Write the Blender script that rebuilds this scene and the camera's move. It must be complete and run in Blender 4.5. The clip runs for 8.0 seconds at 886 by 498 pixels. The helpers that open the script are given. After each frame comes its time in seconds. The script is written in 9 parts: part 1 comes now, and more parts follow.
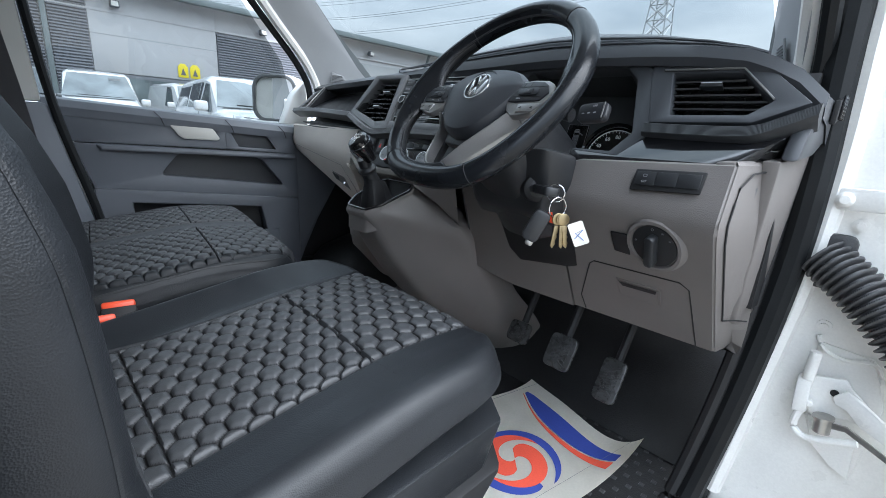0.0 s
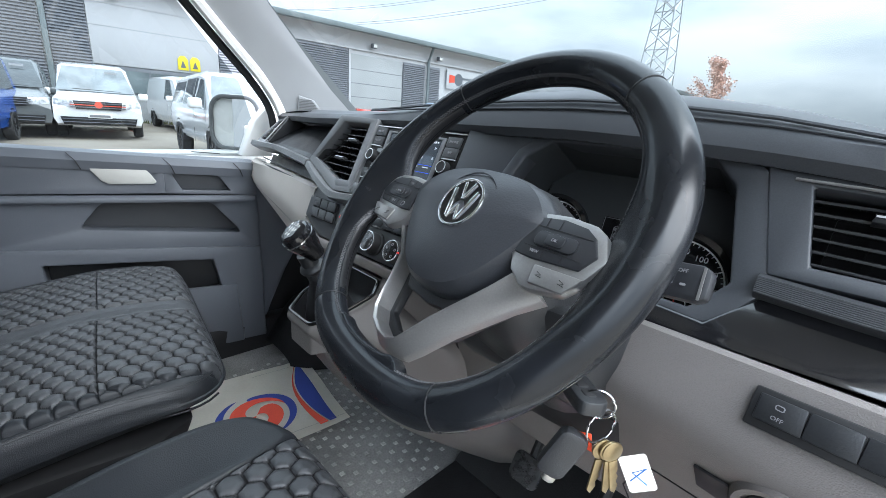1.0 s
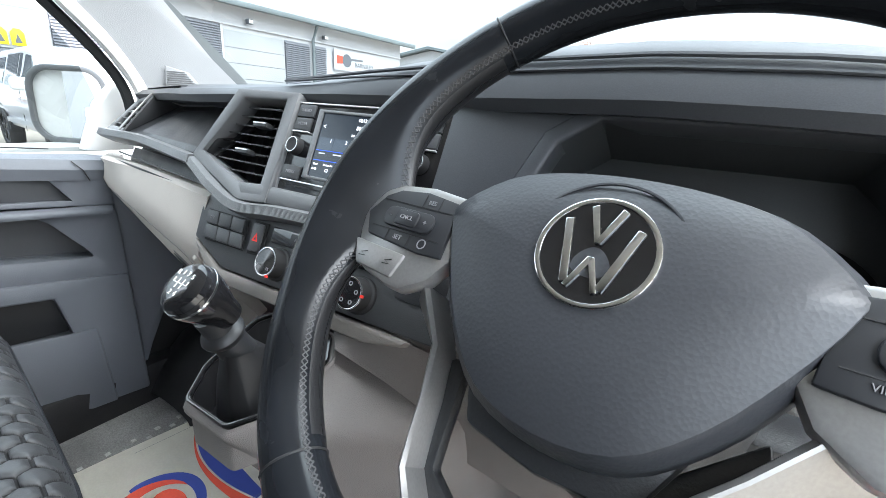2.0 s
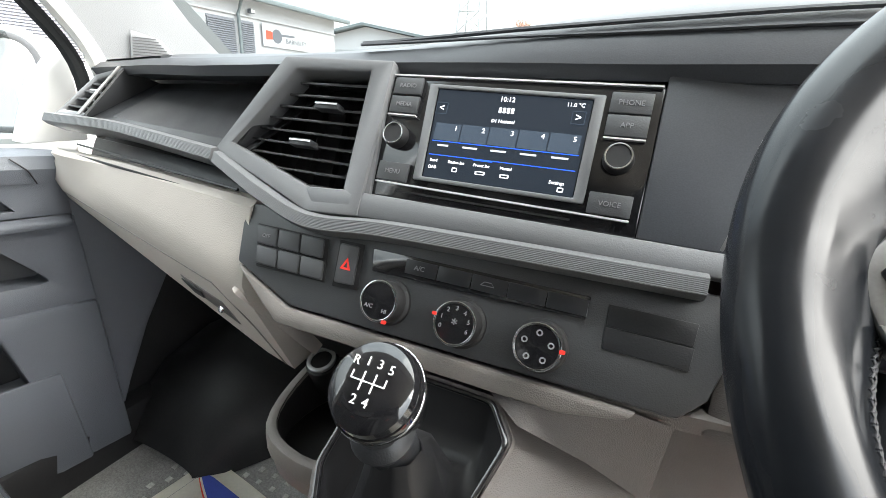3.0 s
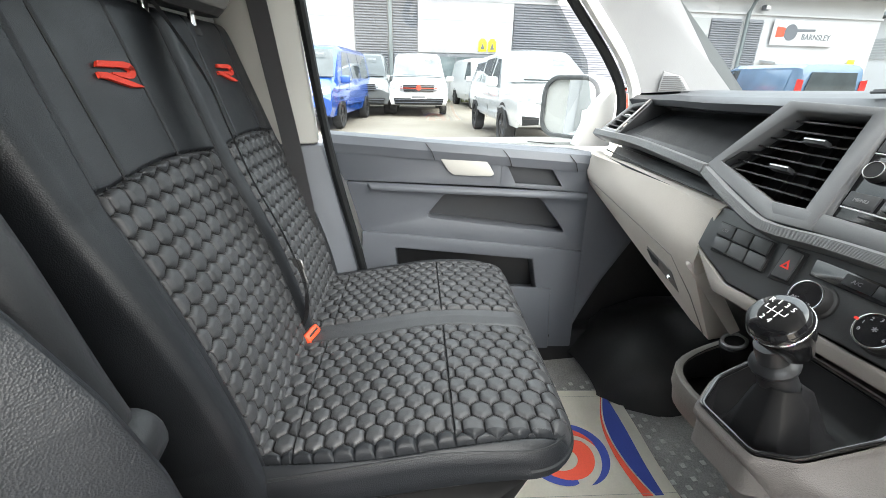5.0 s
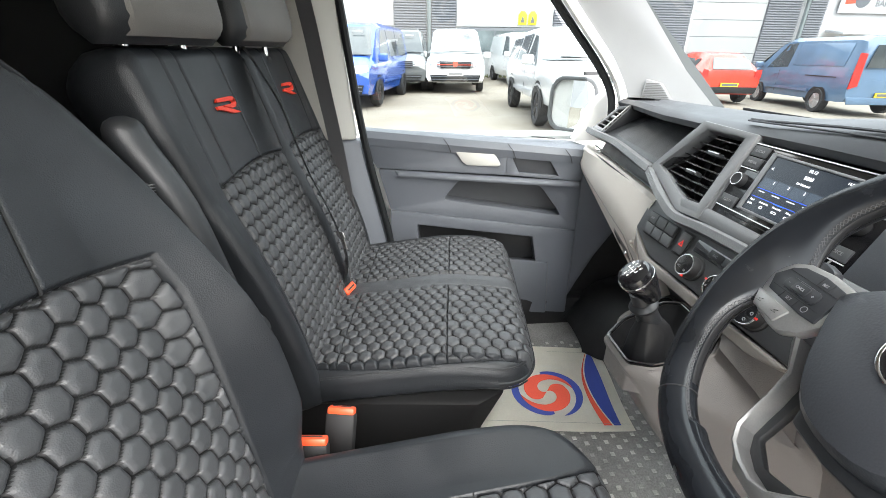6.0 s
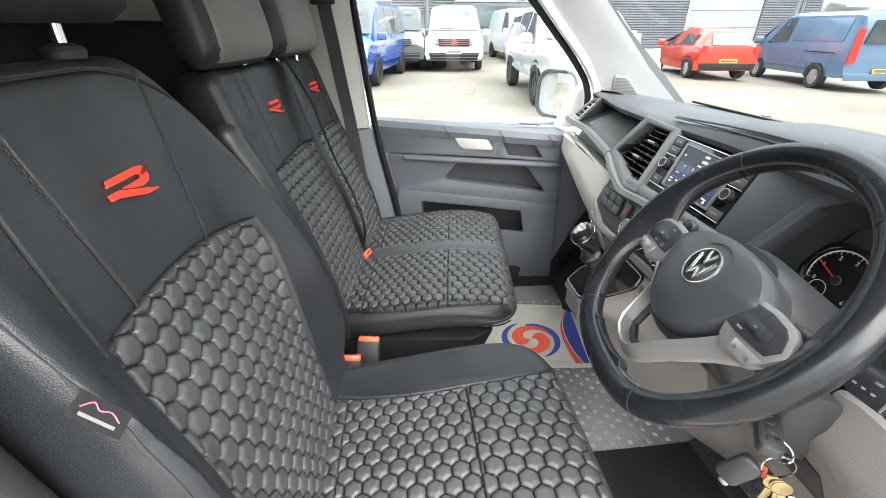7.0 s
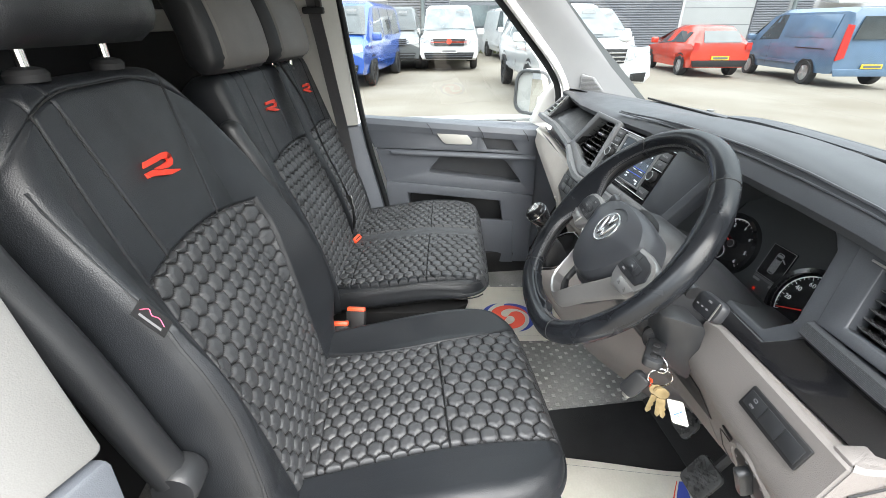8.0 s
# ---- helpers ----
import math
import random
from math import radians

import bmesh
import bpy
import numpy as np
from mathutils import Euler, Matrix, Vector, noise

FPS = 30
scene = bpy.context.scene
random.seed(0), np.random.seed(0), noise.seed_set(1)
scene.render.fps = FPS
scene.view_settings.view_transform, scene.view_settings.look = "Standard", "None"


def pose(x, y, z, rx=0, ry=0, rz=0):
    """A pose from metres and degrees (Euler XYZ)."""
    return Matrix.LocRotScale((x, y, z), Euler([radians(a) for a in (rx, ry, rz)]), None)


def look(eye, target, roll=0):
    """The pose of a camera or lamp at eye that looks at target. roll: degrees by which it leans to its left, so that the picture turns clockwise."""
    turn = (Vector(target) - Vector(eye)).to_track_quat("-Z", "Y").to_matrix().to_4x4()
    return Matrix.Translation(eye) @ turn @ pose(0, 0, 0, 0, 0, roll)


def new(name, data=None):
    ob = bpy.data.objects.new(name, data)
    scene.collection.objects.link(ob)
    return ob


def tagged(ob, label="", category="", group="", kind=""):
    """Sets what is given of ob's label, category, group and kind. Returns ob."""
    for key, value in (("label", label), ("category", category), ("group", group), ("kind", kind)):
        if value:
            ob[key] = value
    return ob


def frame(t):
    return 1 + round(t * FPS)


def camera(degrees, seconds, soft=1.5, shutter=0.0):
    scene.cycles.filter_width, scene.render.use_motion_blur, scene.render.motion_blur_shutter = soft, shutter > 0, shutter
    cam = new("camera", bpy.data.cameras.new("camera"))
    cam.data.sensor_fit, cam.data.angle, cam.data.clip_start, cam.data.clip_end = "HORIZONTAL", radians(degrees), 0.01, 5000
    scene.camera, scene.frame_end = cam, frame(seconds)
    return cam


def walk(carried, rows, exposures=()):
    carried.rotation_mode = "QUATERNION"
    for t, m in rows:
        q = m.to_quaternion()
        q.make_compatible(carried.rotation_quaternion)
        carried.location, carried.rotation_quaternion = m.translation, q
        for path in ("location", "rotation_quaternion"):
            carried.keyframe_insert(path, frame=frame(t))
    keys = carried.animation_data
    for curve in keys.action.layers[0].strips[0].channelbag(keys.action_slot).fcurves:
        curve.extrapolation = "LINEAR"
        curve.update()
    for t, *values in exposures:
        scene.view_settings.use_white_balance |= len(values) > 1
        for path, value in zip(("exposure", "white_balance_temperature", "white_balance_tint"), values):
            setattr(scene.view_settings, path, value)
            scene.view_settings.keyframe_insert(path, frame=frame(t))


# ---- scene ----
cam = camera(91.5, 8.0, 0.7)
PATH = [
    (0, (0.009, 0.019, 1.22), (-1.348, 1.383, 0.674), 3.8),
    (0.5, (-0.099, 0.172, 1.293), (-1.467, 1.527, 0.749), 5.2),
    (1, (-0.212, 0.279, 1.355), (-1.572, 1.625, 0.775), 4.1),
    (1.2, (-0.255, 0.312, 1.361), (-1.59, 1.666, 0.742), 4.2),
    (2.3, (-0.517, 0.4, 1.331), (-1.381, 2.088, 0.695), 2.9),
    (2.5, (-0.571, 0.41, 1.335), (-1.379, 2.11, 0.658), 2.7),
    (3, (-0.696, 0.401, 1.32), (-1.457, 2.118, 0.632), 3.3),
    (3.5, (-0.73, 0.341, 1.302), (-1.891, 1.813, 0.605), 2.4),
    (4, (-0.703, 0.284, 1.306), (-2.213, 1.393, 0.607), 2.6),
    (4.5, (-0.633, 0.225, 1.328), (-2.386, 0.889, 0.631), 2.1),
    (4.7, (-0.593, 0.206, 1.339), (-2.409, 0.682, 0.648), 1.2),
    (5.8, (-0.332, 0.227, 1.453), (-2.149, 0.407, 0.636), 0.3),
    (6, (-0.288, 0.235, 1.461), (-2.097, 0.401, 0.624), 0.5),
    (6.5, (-0.17, 0.212, 1.502), (-1.946, 0.38, 0.598), 0.1),
    (7, (-0.059, 0.211, 1.538), (-1.827, 0.374, 0.616), 0.1),
    (7.5, (0.028, 0.235, 1.551), (-1.738, 0.397, 0.626), -0.0),
    (8, (0.095, 0.254, 1.559), (-1.67, 0.422, 0.634), -0.4),
]
EXPOSURES = [(0, 2.48, 5750, 9), (0.5, 2.91, 5800, 9), (1, 3.11, 5850, 9), (2.5, 3.95, 6350, 9), (3.5, 3.91, 6800, 10), (4.5, 3.79, 6650, 9), (6, 3.85, 6600, 10), (7, 3.83, 6600, 10), (8, 3.56, 6550, 10)]
walk(cam, [(t, look(eye, target, roll)) for t, eye, target, roll in PATH], EXPOSURES)
SKY, SUN = 0.068, 0.8

# ---- world and light: bright overcast ----
world = bpy.data.worlds.new("sky_world")
scene.world = world
world.use_nodes = True
wn = world.node_tree
wn.nodes.clear()
w_out = wn.nodes.new("ShaderNodeOutputWorld")
w_bg = wn.nodes.new("ShaderNodeBackground")
w_sky = wn.nodes.new("ShaderNodeTexSky")
w_sky.sky_type = "NISHITA"
w_sky.sun_disc = False
w_sky.sun_elevation = radians(46)
w_sky.sun_rotation = radians(69)
w_sky.air_density = 1.0
w_sky.dust_density = 3.0
w_sky.ozone_density = 1.0
# cloud cover: soft grey-white layers over the clear sky
w_tc = wn.nodes.new("ShaderNodeTexCoord")
w_map = wn.nodes.new("ShaderNodeMapping")
w_map.inputs["Scale"].default_value = (1.2, 1.2, 4.0)
w_noise = wn.nodes.new("ShaderNodeTexNoise")
w_noise.inputs["Scale"].default_value = 1.6
w_noise.inputs["Detail"].default_value = 5
w_noise.inputs["Roughness"].default_value = 0.55
w_ramp = wn.nodes.new("ShaderNodeValToRGB")
w_ramp.color_ramp.elements[0].position = 0.33
w_ramp.color_ramp.elements[0].color = (3.6, 4.1, 4.5, 1)
w_ramp.color_ramp.elements[1].position = 0.66
w_ramp.color_ramp.elements[1].color = (7.4, 7.7, 7.8, 1)
w_mix = wn.nodes.new("ShaderNodeMixRGB")
w_mix.inputs[0].default_value = 0.9
wn.links.new(w_tc.outputs["Generated"], w_map.inputs["Vector"])
wn.links.new(w_map.outputs["Vector"], w_noise.inputs["Vector"])
wn.links.new(w_noise.outputs["Fac"], w_ramp.inputs["Fac"])
wn.links.new(w_sky.outputs[0], w_mix.inputs[1])
wn.links.new(w_ramp.outputs[0], w_mix.inputs[2])
wn.links.new(w_mix.outputs[0], w_bg.inputs["Color"])
# an overcast sky is about three times brighter overhead than at the horizon
w_sep = wn.nodes.new("ShaderNodeSeparateXYZ")
w_grad = wn.nodes.new("ShaderNodeMapRange")
w_grad.inputs["From Min"].default_value, w_grad.inputs["From Max"].default_value = 0.0, 1.0
w_grad.inputs["To Min"].default_value, w_grad.inputs["To Max"].default_value = SKY * 0.34, SKY * 2.6
wn.links.new(w_tc.outputs["Generated"], w_sep.inputs[0])
wn.links.new(w_sep.outputs["Z"], w_grad.inputs["Value"])
wn.links.new(w_grad.outputs[0], w_bg.inputs["Strength"])
wn.links.new(w_bg.outputs[0], w_out.inputs["Surface"])

sun_data = bpy.data.lights.new("sun", "SUN")
sun_data.energy = SUN
sun_data.angle = radians(70)
sun_data.color = (1.0, 0.96, 0.9)
sun = new("sun", sun_data)
sun.matrix_world = look((10.5, 4, 12), (0, 0, 0))

# ---- materials ----
def mat(name, col, rough=0.6, metal=0.0, grain=0.0, gscale=400.0, var=0.0, vscale=3.0, bump=0.0, bscale=400.0,
        kind="noise", coat=0.0, spec=0.5, rvar=0.0, alt=None, dist=0.002):
    """Principled surface with coarse colour variation, fine grain, roughness wear and fine relief, in object metres."""
    m = bpy.data.materials.new(name)
    m.use_nodes = True
    nt = m.node_tree
    b = nt.nodes["Principled BSDF"]
    b.inputs["Roughness"].default_value = rough
    b.inputs["Metallic"].default_value = metal
    b.inputs["Coat Weight"].default_value = coat
    b.inputs["Coat Roughness"].default_value = 0.06
    b.inputs["Specular IOR Level"].default_value = spec
    c = (*col, 1)
    b.inputs["Base Color"].default_value = c
    tc = nt.nodes.new("ShaderNodeTexCoord")
    src = tc.outputs["Object"]
    last = None
    if var > 0:
        n1 = nt.nodes.new("ShaderNodeTexNoise")
        n1.inputs["Scale"].default_value = vscale
        n1.inputs["Detail"].default_value = 6
        nt.links.new(src, n1.inputs["Vector"])
        mx = nt.nodes.new("ShaderNodeMixRGB")
        a2 = alt if alt else tuple(x * (1 - var) for x in col)
        mx.inputs[1].default_value = (*a2, 1)
        mx.inputs[2].default_value = (*[min(1, x * (1 + var * (0 if alt else 1))) for x in col], 1)
        rp = nt.nodes.new("ShaderNodeValToRGB")
        rp.color_ramp.elements[0].position, rp.color_ramp.elements[1].position = 0.35, 0.65
        nt.links.new(n1.outputs["Fac"], rp.inputs["Fac"])
        nt.links.new(rp.outputs[0], mx.inputs[0])
        last = mx.outputs[0]
    if grain > 0:
        n2 = nt.nodes.new("ShaderNodeTexNoise")
        n2.inputs["Scale"].default_value = gscale
        n2.inputs["Detail"].default_value = 2
        nt.links.new(src, n2.inputs["Vector"])
        mr = nt.nodes.new("ShaderNodeMapRange")
        mr.inputs["From Min"].default_value, mr.inputs["From Max"].default_value = 0.3, 0.7
        mr.inputs["To Min"].default_value, mr.inputs["To Max"].default_value = 1 - grain, 1 + grain
        nt.links.new(n2.outputs["Fac"], mr.inputs["Value"])
        mm = nt.nodes.new("ShaderNodeMixRGB")
        mm.blend_type = "MULTIPLY"
        mm.inputs[0].default_value = 1.0
        if last:
            nt.links.new(last, mm.inputs[1])
        else:
            mm.inputs[1].default_value = c
        nt.links.new(mr.outputs[0], mm.inputs[2])
        last = mm.outputs[0]
    if last:
        nt.links.new(last, b.inputs["Base Color"])
    if rvar > 0:
        n4 = nt.nodes.new("ShaderNodeTexNoise")
        n4.inputs["Scale"].default_value = vscale * 2.3
        n4.inputs["Detail"].default_value = 5
        nt.links.new(src, n4.inputs["Vector"])
        m4 = nt.nodes.new("ShaderNodeMapRange")
        m4.inputs["From Min"].default_value, m4.inputs["From Max"].default_value = 0.3, 0.7
        m4.inputs["To Min"].default_value, m4.inputs["To Max"].default_value = max(0.02, rough - rvar), min(1, rough + rvar)
        nt.links.new(n4.outputs["Fac"], m4.inputs["Value"])
        nt.links.new(m4.outputs[0], b.inputs["Roughness"])
    if bump > 0:
        if kind == "voronoi":
            n3 = nt.nodes.new("ShaderNodeTexVoronoi")
            o3 = n3.outputs["Distance"]
        else:
            n3 = nt.nodes.new("ShaderNodeTexNoise")
            n3.inputs["Detail"].default_value = 3
            o3 = n3.outputs["Fac"]
        n3.inputs["Scale"].default_value = bscale
        nt.links.new(src, n3.inputs["Vector"])
        bp = nt.nodes.new("ShaderNodeBump")
        bp.inputs["Strength"].default_value = bump
        bp.inputs["Distance"].default_value = dist
        nt.links.new(o3, bp.inputs["Height"])
        nt.links.new(bp.outputs[0], b.inputs["Normal"])
    return m


def glass_mat(name, tint=(0.95, 0.97, 0.97), rough=0.0):
    m = bpy.data.materials.new(name)
    m.use_nodes = True
    nt = m.node_tree
    nt.nodes.clear()
    out = nt.nodes.new("ShaderNodeOutputMaterial")
    tr = nt.nodes.new("ShaderNodeBsdfTransparent")
    tr.inputs[0].default_value = (*tint, 1)
    gl = nt.nodes.new("ShaderNodeBsdfGlossy")
    gl.inputs["Roughness"].default_value = rough
    mx = nt.nodes.new("ShaderNodeMixShader")
    mx.inputs[0].default_value = 0.05
    nt.links.new(tr.outputs[0], mx.inputs[1])
    nt.links.new(gl.outputs[0], mx.inputs[2])
    nt.links.new(mx.outputs[0], out.inputs[0])
    return m


def glow_mat(name, col, strength):
    m = bpy.data.materials.new(name)
    m.use_nodes = True
    b = m.node_tree.nodes["Principled BSDF"]
    b.inputs["Base Color"].default_value = (*[c * 0.3 for c in col], 1)
    b.inputs["Emission Color"].default_value = (*col, 1)
    b.inputs["Emission Strength"].default_value = strength
    b.inputs["Roughness"].default_value = 0.25
    return m


LEATHER = mat("black_leather", (0.015, 0.016, 0.018), 0.44, spec=0.42, grain=0.15, gscale=1400, var=0.15, vscale=7, bump=0.28, bscale=680, kind="voronoi", rvar=0.10, dist=0.0011)
LEATHER_SIDE = mat("black_leather_skirt", (0.014, 0.0155, 0.018), 0.40, spec=0.36, grain=0.12, gscale=1400, var=0.15, vscale=8, bump=0.26, bscale=680, kind="voronoi", rvar=0.09, dist=0.0010)
LEATHER_WHEEL = mat("worn_wheel_leather", (0.009, 0.010, 0.012), 0.21, spec=0.30, var=0.3, vscale=16, bump=0.03, bscale=1300, rvar=0.08, dist=0.0004)
GAITER = mat("gaiter_leather", (0.011, 0.011, 0.012), 0.46, spec=0.35, var=0.2, vscale=20, bump=0.2, bscale=1300, dist=0.0006)
ARCH = mat("wheel_arch_rubber", (0.016, 0.016, 0.017), 0.5, spec=0.3, grain=0.15, gscale=400, var=0.2, vscale=8, rvar=0.1)
QUILT = mat("quilted_leather", (0.042, 0.0435, 0.0465), 0.47, spec=0.5, grain=0.15, gscale=1400, var=0.12, vscale=9, bump=0.24, bscale=760, kind="voronoi", rvar=0.08, dist=0.0009)
# darkened copy of the satin grey trim; dimmer light at the driver end is in its colour
BAND_DARKENED = mat("ribbed_trim_darkened", (0.040, 0.042, 0.045), 0.42, spec=0.4, grain=0.05, gscale=900, bump=0.15, bscale=900, rvar=0.05)
PERFORATED = mat("perforated_leather", (0.012, 0.012, 0.013), 0.42, bump=0.15, bscale=900, kind="voronoi", dist=0.0006)
SUEDE = mat("headrest_leather", (0.12, 0.112, 0.104), 0.6, grain=0.1, gscale=700, var=0.1, vscale=9, bump=0.25, bscale=700, kind="voronoi", dist=0.001)
THREAD = mat("dark_thread", (0.015, 0.015, 0.016), 0.8)
RED_THREAD = mat("red_thread", (0.26, 0.035, 0.035), 0.8)
WHEEL_THREAD = mat("grey_thread", (0.05, 0.05, 0.053), 0.7)
SLAT = mat("vent_blade_plastic", (0.05, 0.05, 0.052), 0.16, coat=1.0, rvar=0.04, vscale=20)
RED = mat("red_embroidery", (0.75, 0.045, 0.02), 0.6, grain=0.15, gscale=1500, bump=0.4, bscale=1500)
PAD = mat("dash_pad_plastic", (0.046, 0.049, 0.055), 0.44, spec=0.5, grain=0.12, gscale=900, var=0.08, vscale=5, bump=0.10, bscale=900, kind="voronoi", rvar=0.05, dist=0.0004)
AIRBAG = mat("airbag_plastic", (0.033, 0.035, 0.040), 0.40, grain=0.1, gscale=900, var=0.06, vscale=7, bump=0.13, bscale=520, kind="voronoi", rvar=0.05, dist=0.0007)
BUTTON = mat("smooth_button_plastic", (0.019, 0.020, 0.023), 0.40, rvar=0.06, vscale=30)
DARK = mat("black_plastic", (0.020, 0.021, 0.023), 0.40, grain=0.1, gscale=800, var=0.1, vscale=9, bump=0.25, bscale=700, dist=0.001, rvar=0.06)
GLOSS = mat("gloss_black", (0.008, 0.008, 0.009), 0.12, coat=0.5, rvar=0.04, vscale=12)
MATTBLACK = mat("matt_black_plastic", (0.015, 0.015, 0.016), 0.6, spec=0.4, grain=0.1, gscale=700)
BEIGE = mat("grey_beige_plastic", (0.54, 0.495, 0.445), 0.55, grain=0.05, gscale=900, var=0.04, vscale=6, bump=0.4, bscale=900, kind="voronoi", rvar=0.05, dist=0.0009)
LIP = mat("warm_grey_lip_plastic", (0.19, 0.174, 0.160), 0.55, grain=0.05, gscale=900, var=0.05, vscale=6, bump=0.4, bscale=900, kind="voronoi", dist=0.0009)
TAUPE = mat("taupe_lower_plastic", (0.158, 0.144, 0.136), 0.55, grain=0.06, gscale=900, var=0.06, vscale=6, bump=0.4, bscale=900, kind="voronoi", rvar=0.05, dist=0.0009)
CLUSTER = mat("instrument_shroud_plastic", (0.034, 0.037, 0.039), 0.5, grain=0.08, gscale=900, var=0.06, vscale=8, bump=0.2, bscale=900, dist=0.0007)
PANEL_DARK = mat("hvac_panel_plastic", (0.050, 0.052, 0.055), 0.44, grain=0.07, gscale=900, bump=0.2, bscale=900, kind="voronoi", dist=0.0008)
SILVERGREY = mat("grey_satin_trim", (0.135, 0.138, 0.142), 0.42, grain=0.05, gscale=900, bump=0.15, bscale=900, rvar=0.05)
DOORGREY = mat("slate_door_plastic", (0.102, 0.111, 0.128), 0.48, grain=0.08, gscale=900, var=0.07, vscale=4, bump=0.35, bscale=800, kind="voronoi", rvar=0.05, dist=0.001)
CHROME = mat("chrome", (0.78, 0.79, 0.8), 0.12, metal=1.0, rvar=0.04, vscale=20)
SATIN = mat("satin_silver", (0.34, 0.335, 0.33), 0.36, metal=0.7, grain=0.05, gscale=600, rvar=0.05, vscale=10)
STEEL = mat("worn_steel", (0.45, 0.44, 0.42), 0.35, metal=1.0, var=0.2, vscale=30)
BRASS = mat("brass_key", (0.36, 0.29, 0.17), 0.34, metal=1.0, var=0.2, vscale=60)
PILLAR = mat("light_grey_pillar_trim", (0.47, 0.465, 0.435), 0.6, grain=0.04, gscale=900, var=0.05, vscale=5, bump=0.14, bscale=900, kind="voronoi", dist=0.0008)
# driver-side pillar trims: same plastics, darkened in colour to offset the open door's light
PILLAR_B_DIMMED = mat("b_pillar_trim_dimmed", (0.14, 0.14, 0.137), 0.6, grain=0.05, gscale=800, var=0.05, vscale=5, bump=0.15, bscale=700, kind="voronoi", dist=0.0008)
SLATE_DIMMED = mat("slate_trim_dimmed", (0.075, 0.082, 0.095), 0.5, grain=0.08, gscale=900, var=0.07, vscale=4, bump=0.2, bscale=800, kind="voronoi", dist=0.0008)
PILLAR_A = mat("grey_a_pillar_trim", (0.31, 0.32, 0.33), 0.6, grain=0.05, gscale=800, var=0.05, vscale=5, bump=0.3, bscale=700, kind="voronoi", dist=0.0008)
CREAM = mat("white_body_paint", (0.74, 0.735, 0.71), 0.28, coat=0.4, var=0.05, vscale=3, rvar=0.06)
DIRTYWHITE = mat("dusty_white_paint", (0.80, 0.79, 0.76), 0.35, coat=0.2, var=0.06, vscale=6, grain=0.03, gscale=300, rvar=0.1)
RUBBER = mat("black_rubber", (0.045, 0.045, 0.047), 0.45, grain=0.15, gscale=500, var=0.1, vscale=10, rvar=0.08)
SEAL = mat("door_seal_rubber", (0.009, 0.010, 0.011), 0.5, spec=0.25, grain=0.15, gscale=500, var=0.1, vscale=10, rvar=0.08)
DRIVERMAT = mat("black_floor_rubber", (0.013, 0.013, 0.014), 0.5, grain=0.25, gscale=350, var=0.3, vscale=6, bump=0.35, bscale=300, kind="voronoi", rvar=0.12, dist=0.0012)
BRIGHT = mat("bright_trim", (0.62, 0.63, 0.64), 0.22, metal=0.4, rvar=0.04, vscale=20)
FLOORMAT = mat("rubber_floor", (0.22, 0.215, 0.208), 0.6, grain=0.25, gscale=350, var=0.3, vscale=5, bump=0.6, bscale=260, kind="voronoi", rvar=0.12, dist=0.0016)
FLOORSTUD = mat("worn_floor_studs", (0.40, 0.39, 0.37), 0.6, grain=0.2, gscale=300, var=0.3, vscale=14)
PAPER = mat("cream_paper", (0.86, 0.825, 0.735), 0.8, grain=0.03, gscale=200, var=0.06, vscale=14, alt=(0.80, 0.76, 0.67))
PAPER_BLUE = mat("printed_blue", (0.035, 0.06, 0.30), 0.7, grain=0.05, gscale=300)
PAPER_RED = mat("printed_red", (0.72, 0.085, 0.045), 0.7, grain=0.05, gscale=300)
ORANGE = mat("orange_red_plastic", (0.85, 0.09, 0.03), 0.4, rvar=0.05, vscale=30)
WEBBING = mat("seatbelt_webbing", (0.12, 0.12, 0.125), 0.7, grain=0.25, gscale=1200, bump=0.5, bscale=1200)
WHITETEXT = mat("white_print", (0.8, 0.8, 0.8), 0.5)
GREYTEXT = mat("grey_print", (0.20, 0.20, 0.21), 0.5)
REDTEXT = mat("red_print", (0.75, 0.03, 0.02), 0.5)
BLUETEXT = mat("blue_print", (0.05, 0.2, 0.6), 0.5)
SCREEN = glow_mat("screen_dark_blue", (0.010, 0.014, 0.020), 0.18)
SCREEN_TXT = glow_mat("screen_white", (0.75, 0.8, 0.85), 0.17)
SCREEN_DIM = glow_mat("screen_grey", (0.5, 0.54, 0.58), 0.10)
PINK = mat("pink_thread", (0.75, 0.12, 0.22), 0.6)
SCREEN_BLUE = glow_mat("screen_blue", (0.02, 0.10, 0.75), 0.16)
SCREEN_TILE = glow_mat("screen_tile", (0.030, 0.042, 0.058), 0.18)
# strong grey tint dims the bright view out; the panes cast no shadow inside
GLASS = glass_mat("view_dimming_glass", (0.37, 0.395, 0.395))
MIRROR = mat("mirror_glass", (0.82, 0.84, 0.84), 0.01, metal=1.0)

# ---- mesh helpers ----
def thing(name, label, category, group="", kind="", at=None):
    ob = new(name)
    ob.empty_display_size = 0.05
    if at is not None:
        ob.matrix_basis = at
    return tagged(ob, label, category, group, kind)


def smooth(me, angle=35):
    me.polygons.foreach_set("use_smooth", [True] * len(me.polygons))
    me.set_sharp_from_angle(angle=radians(angle))


def to_mesh(name, bm, material, angle=35):
    if not isinstance(bm, bpy.types.Mesh):
        me = bpy.data.meshes.new(name)
        bmesh.ops.recalc_face_normals(bm, faces=bm.faces)
        bm.to_mesh(me)
        bm.free()
    else:
        me = bm
    if material:
        me.materials.append(material)
    smooth(me, angle)
    return me


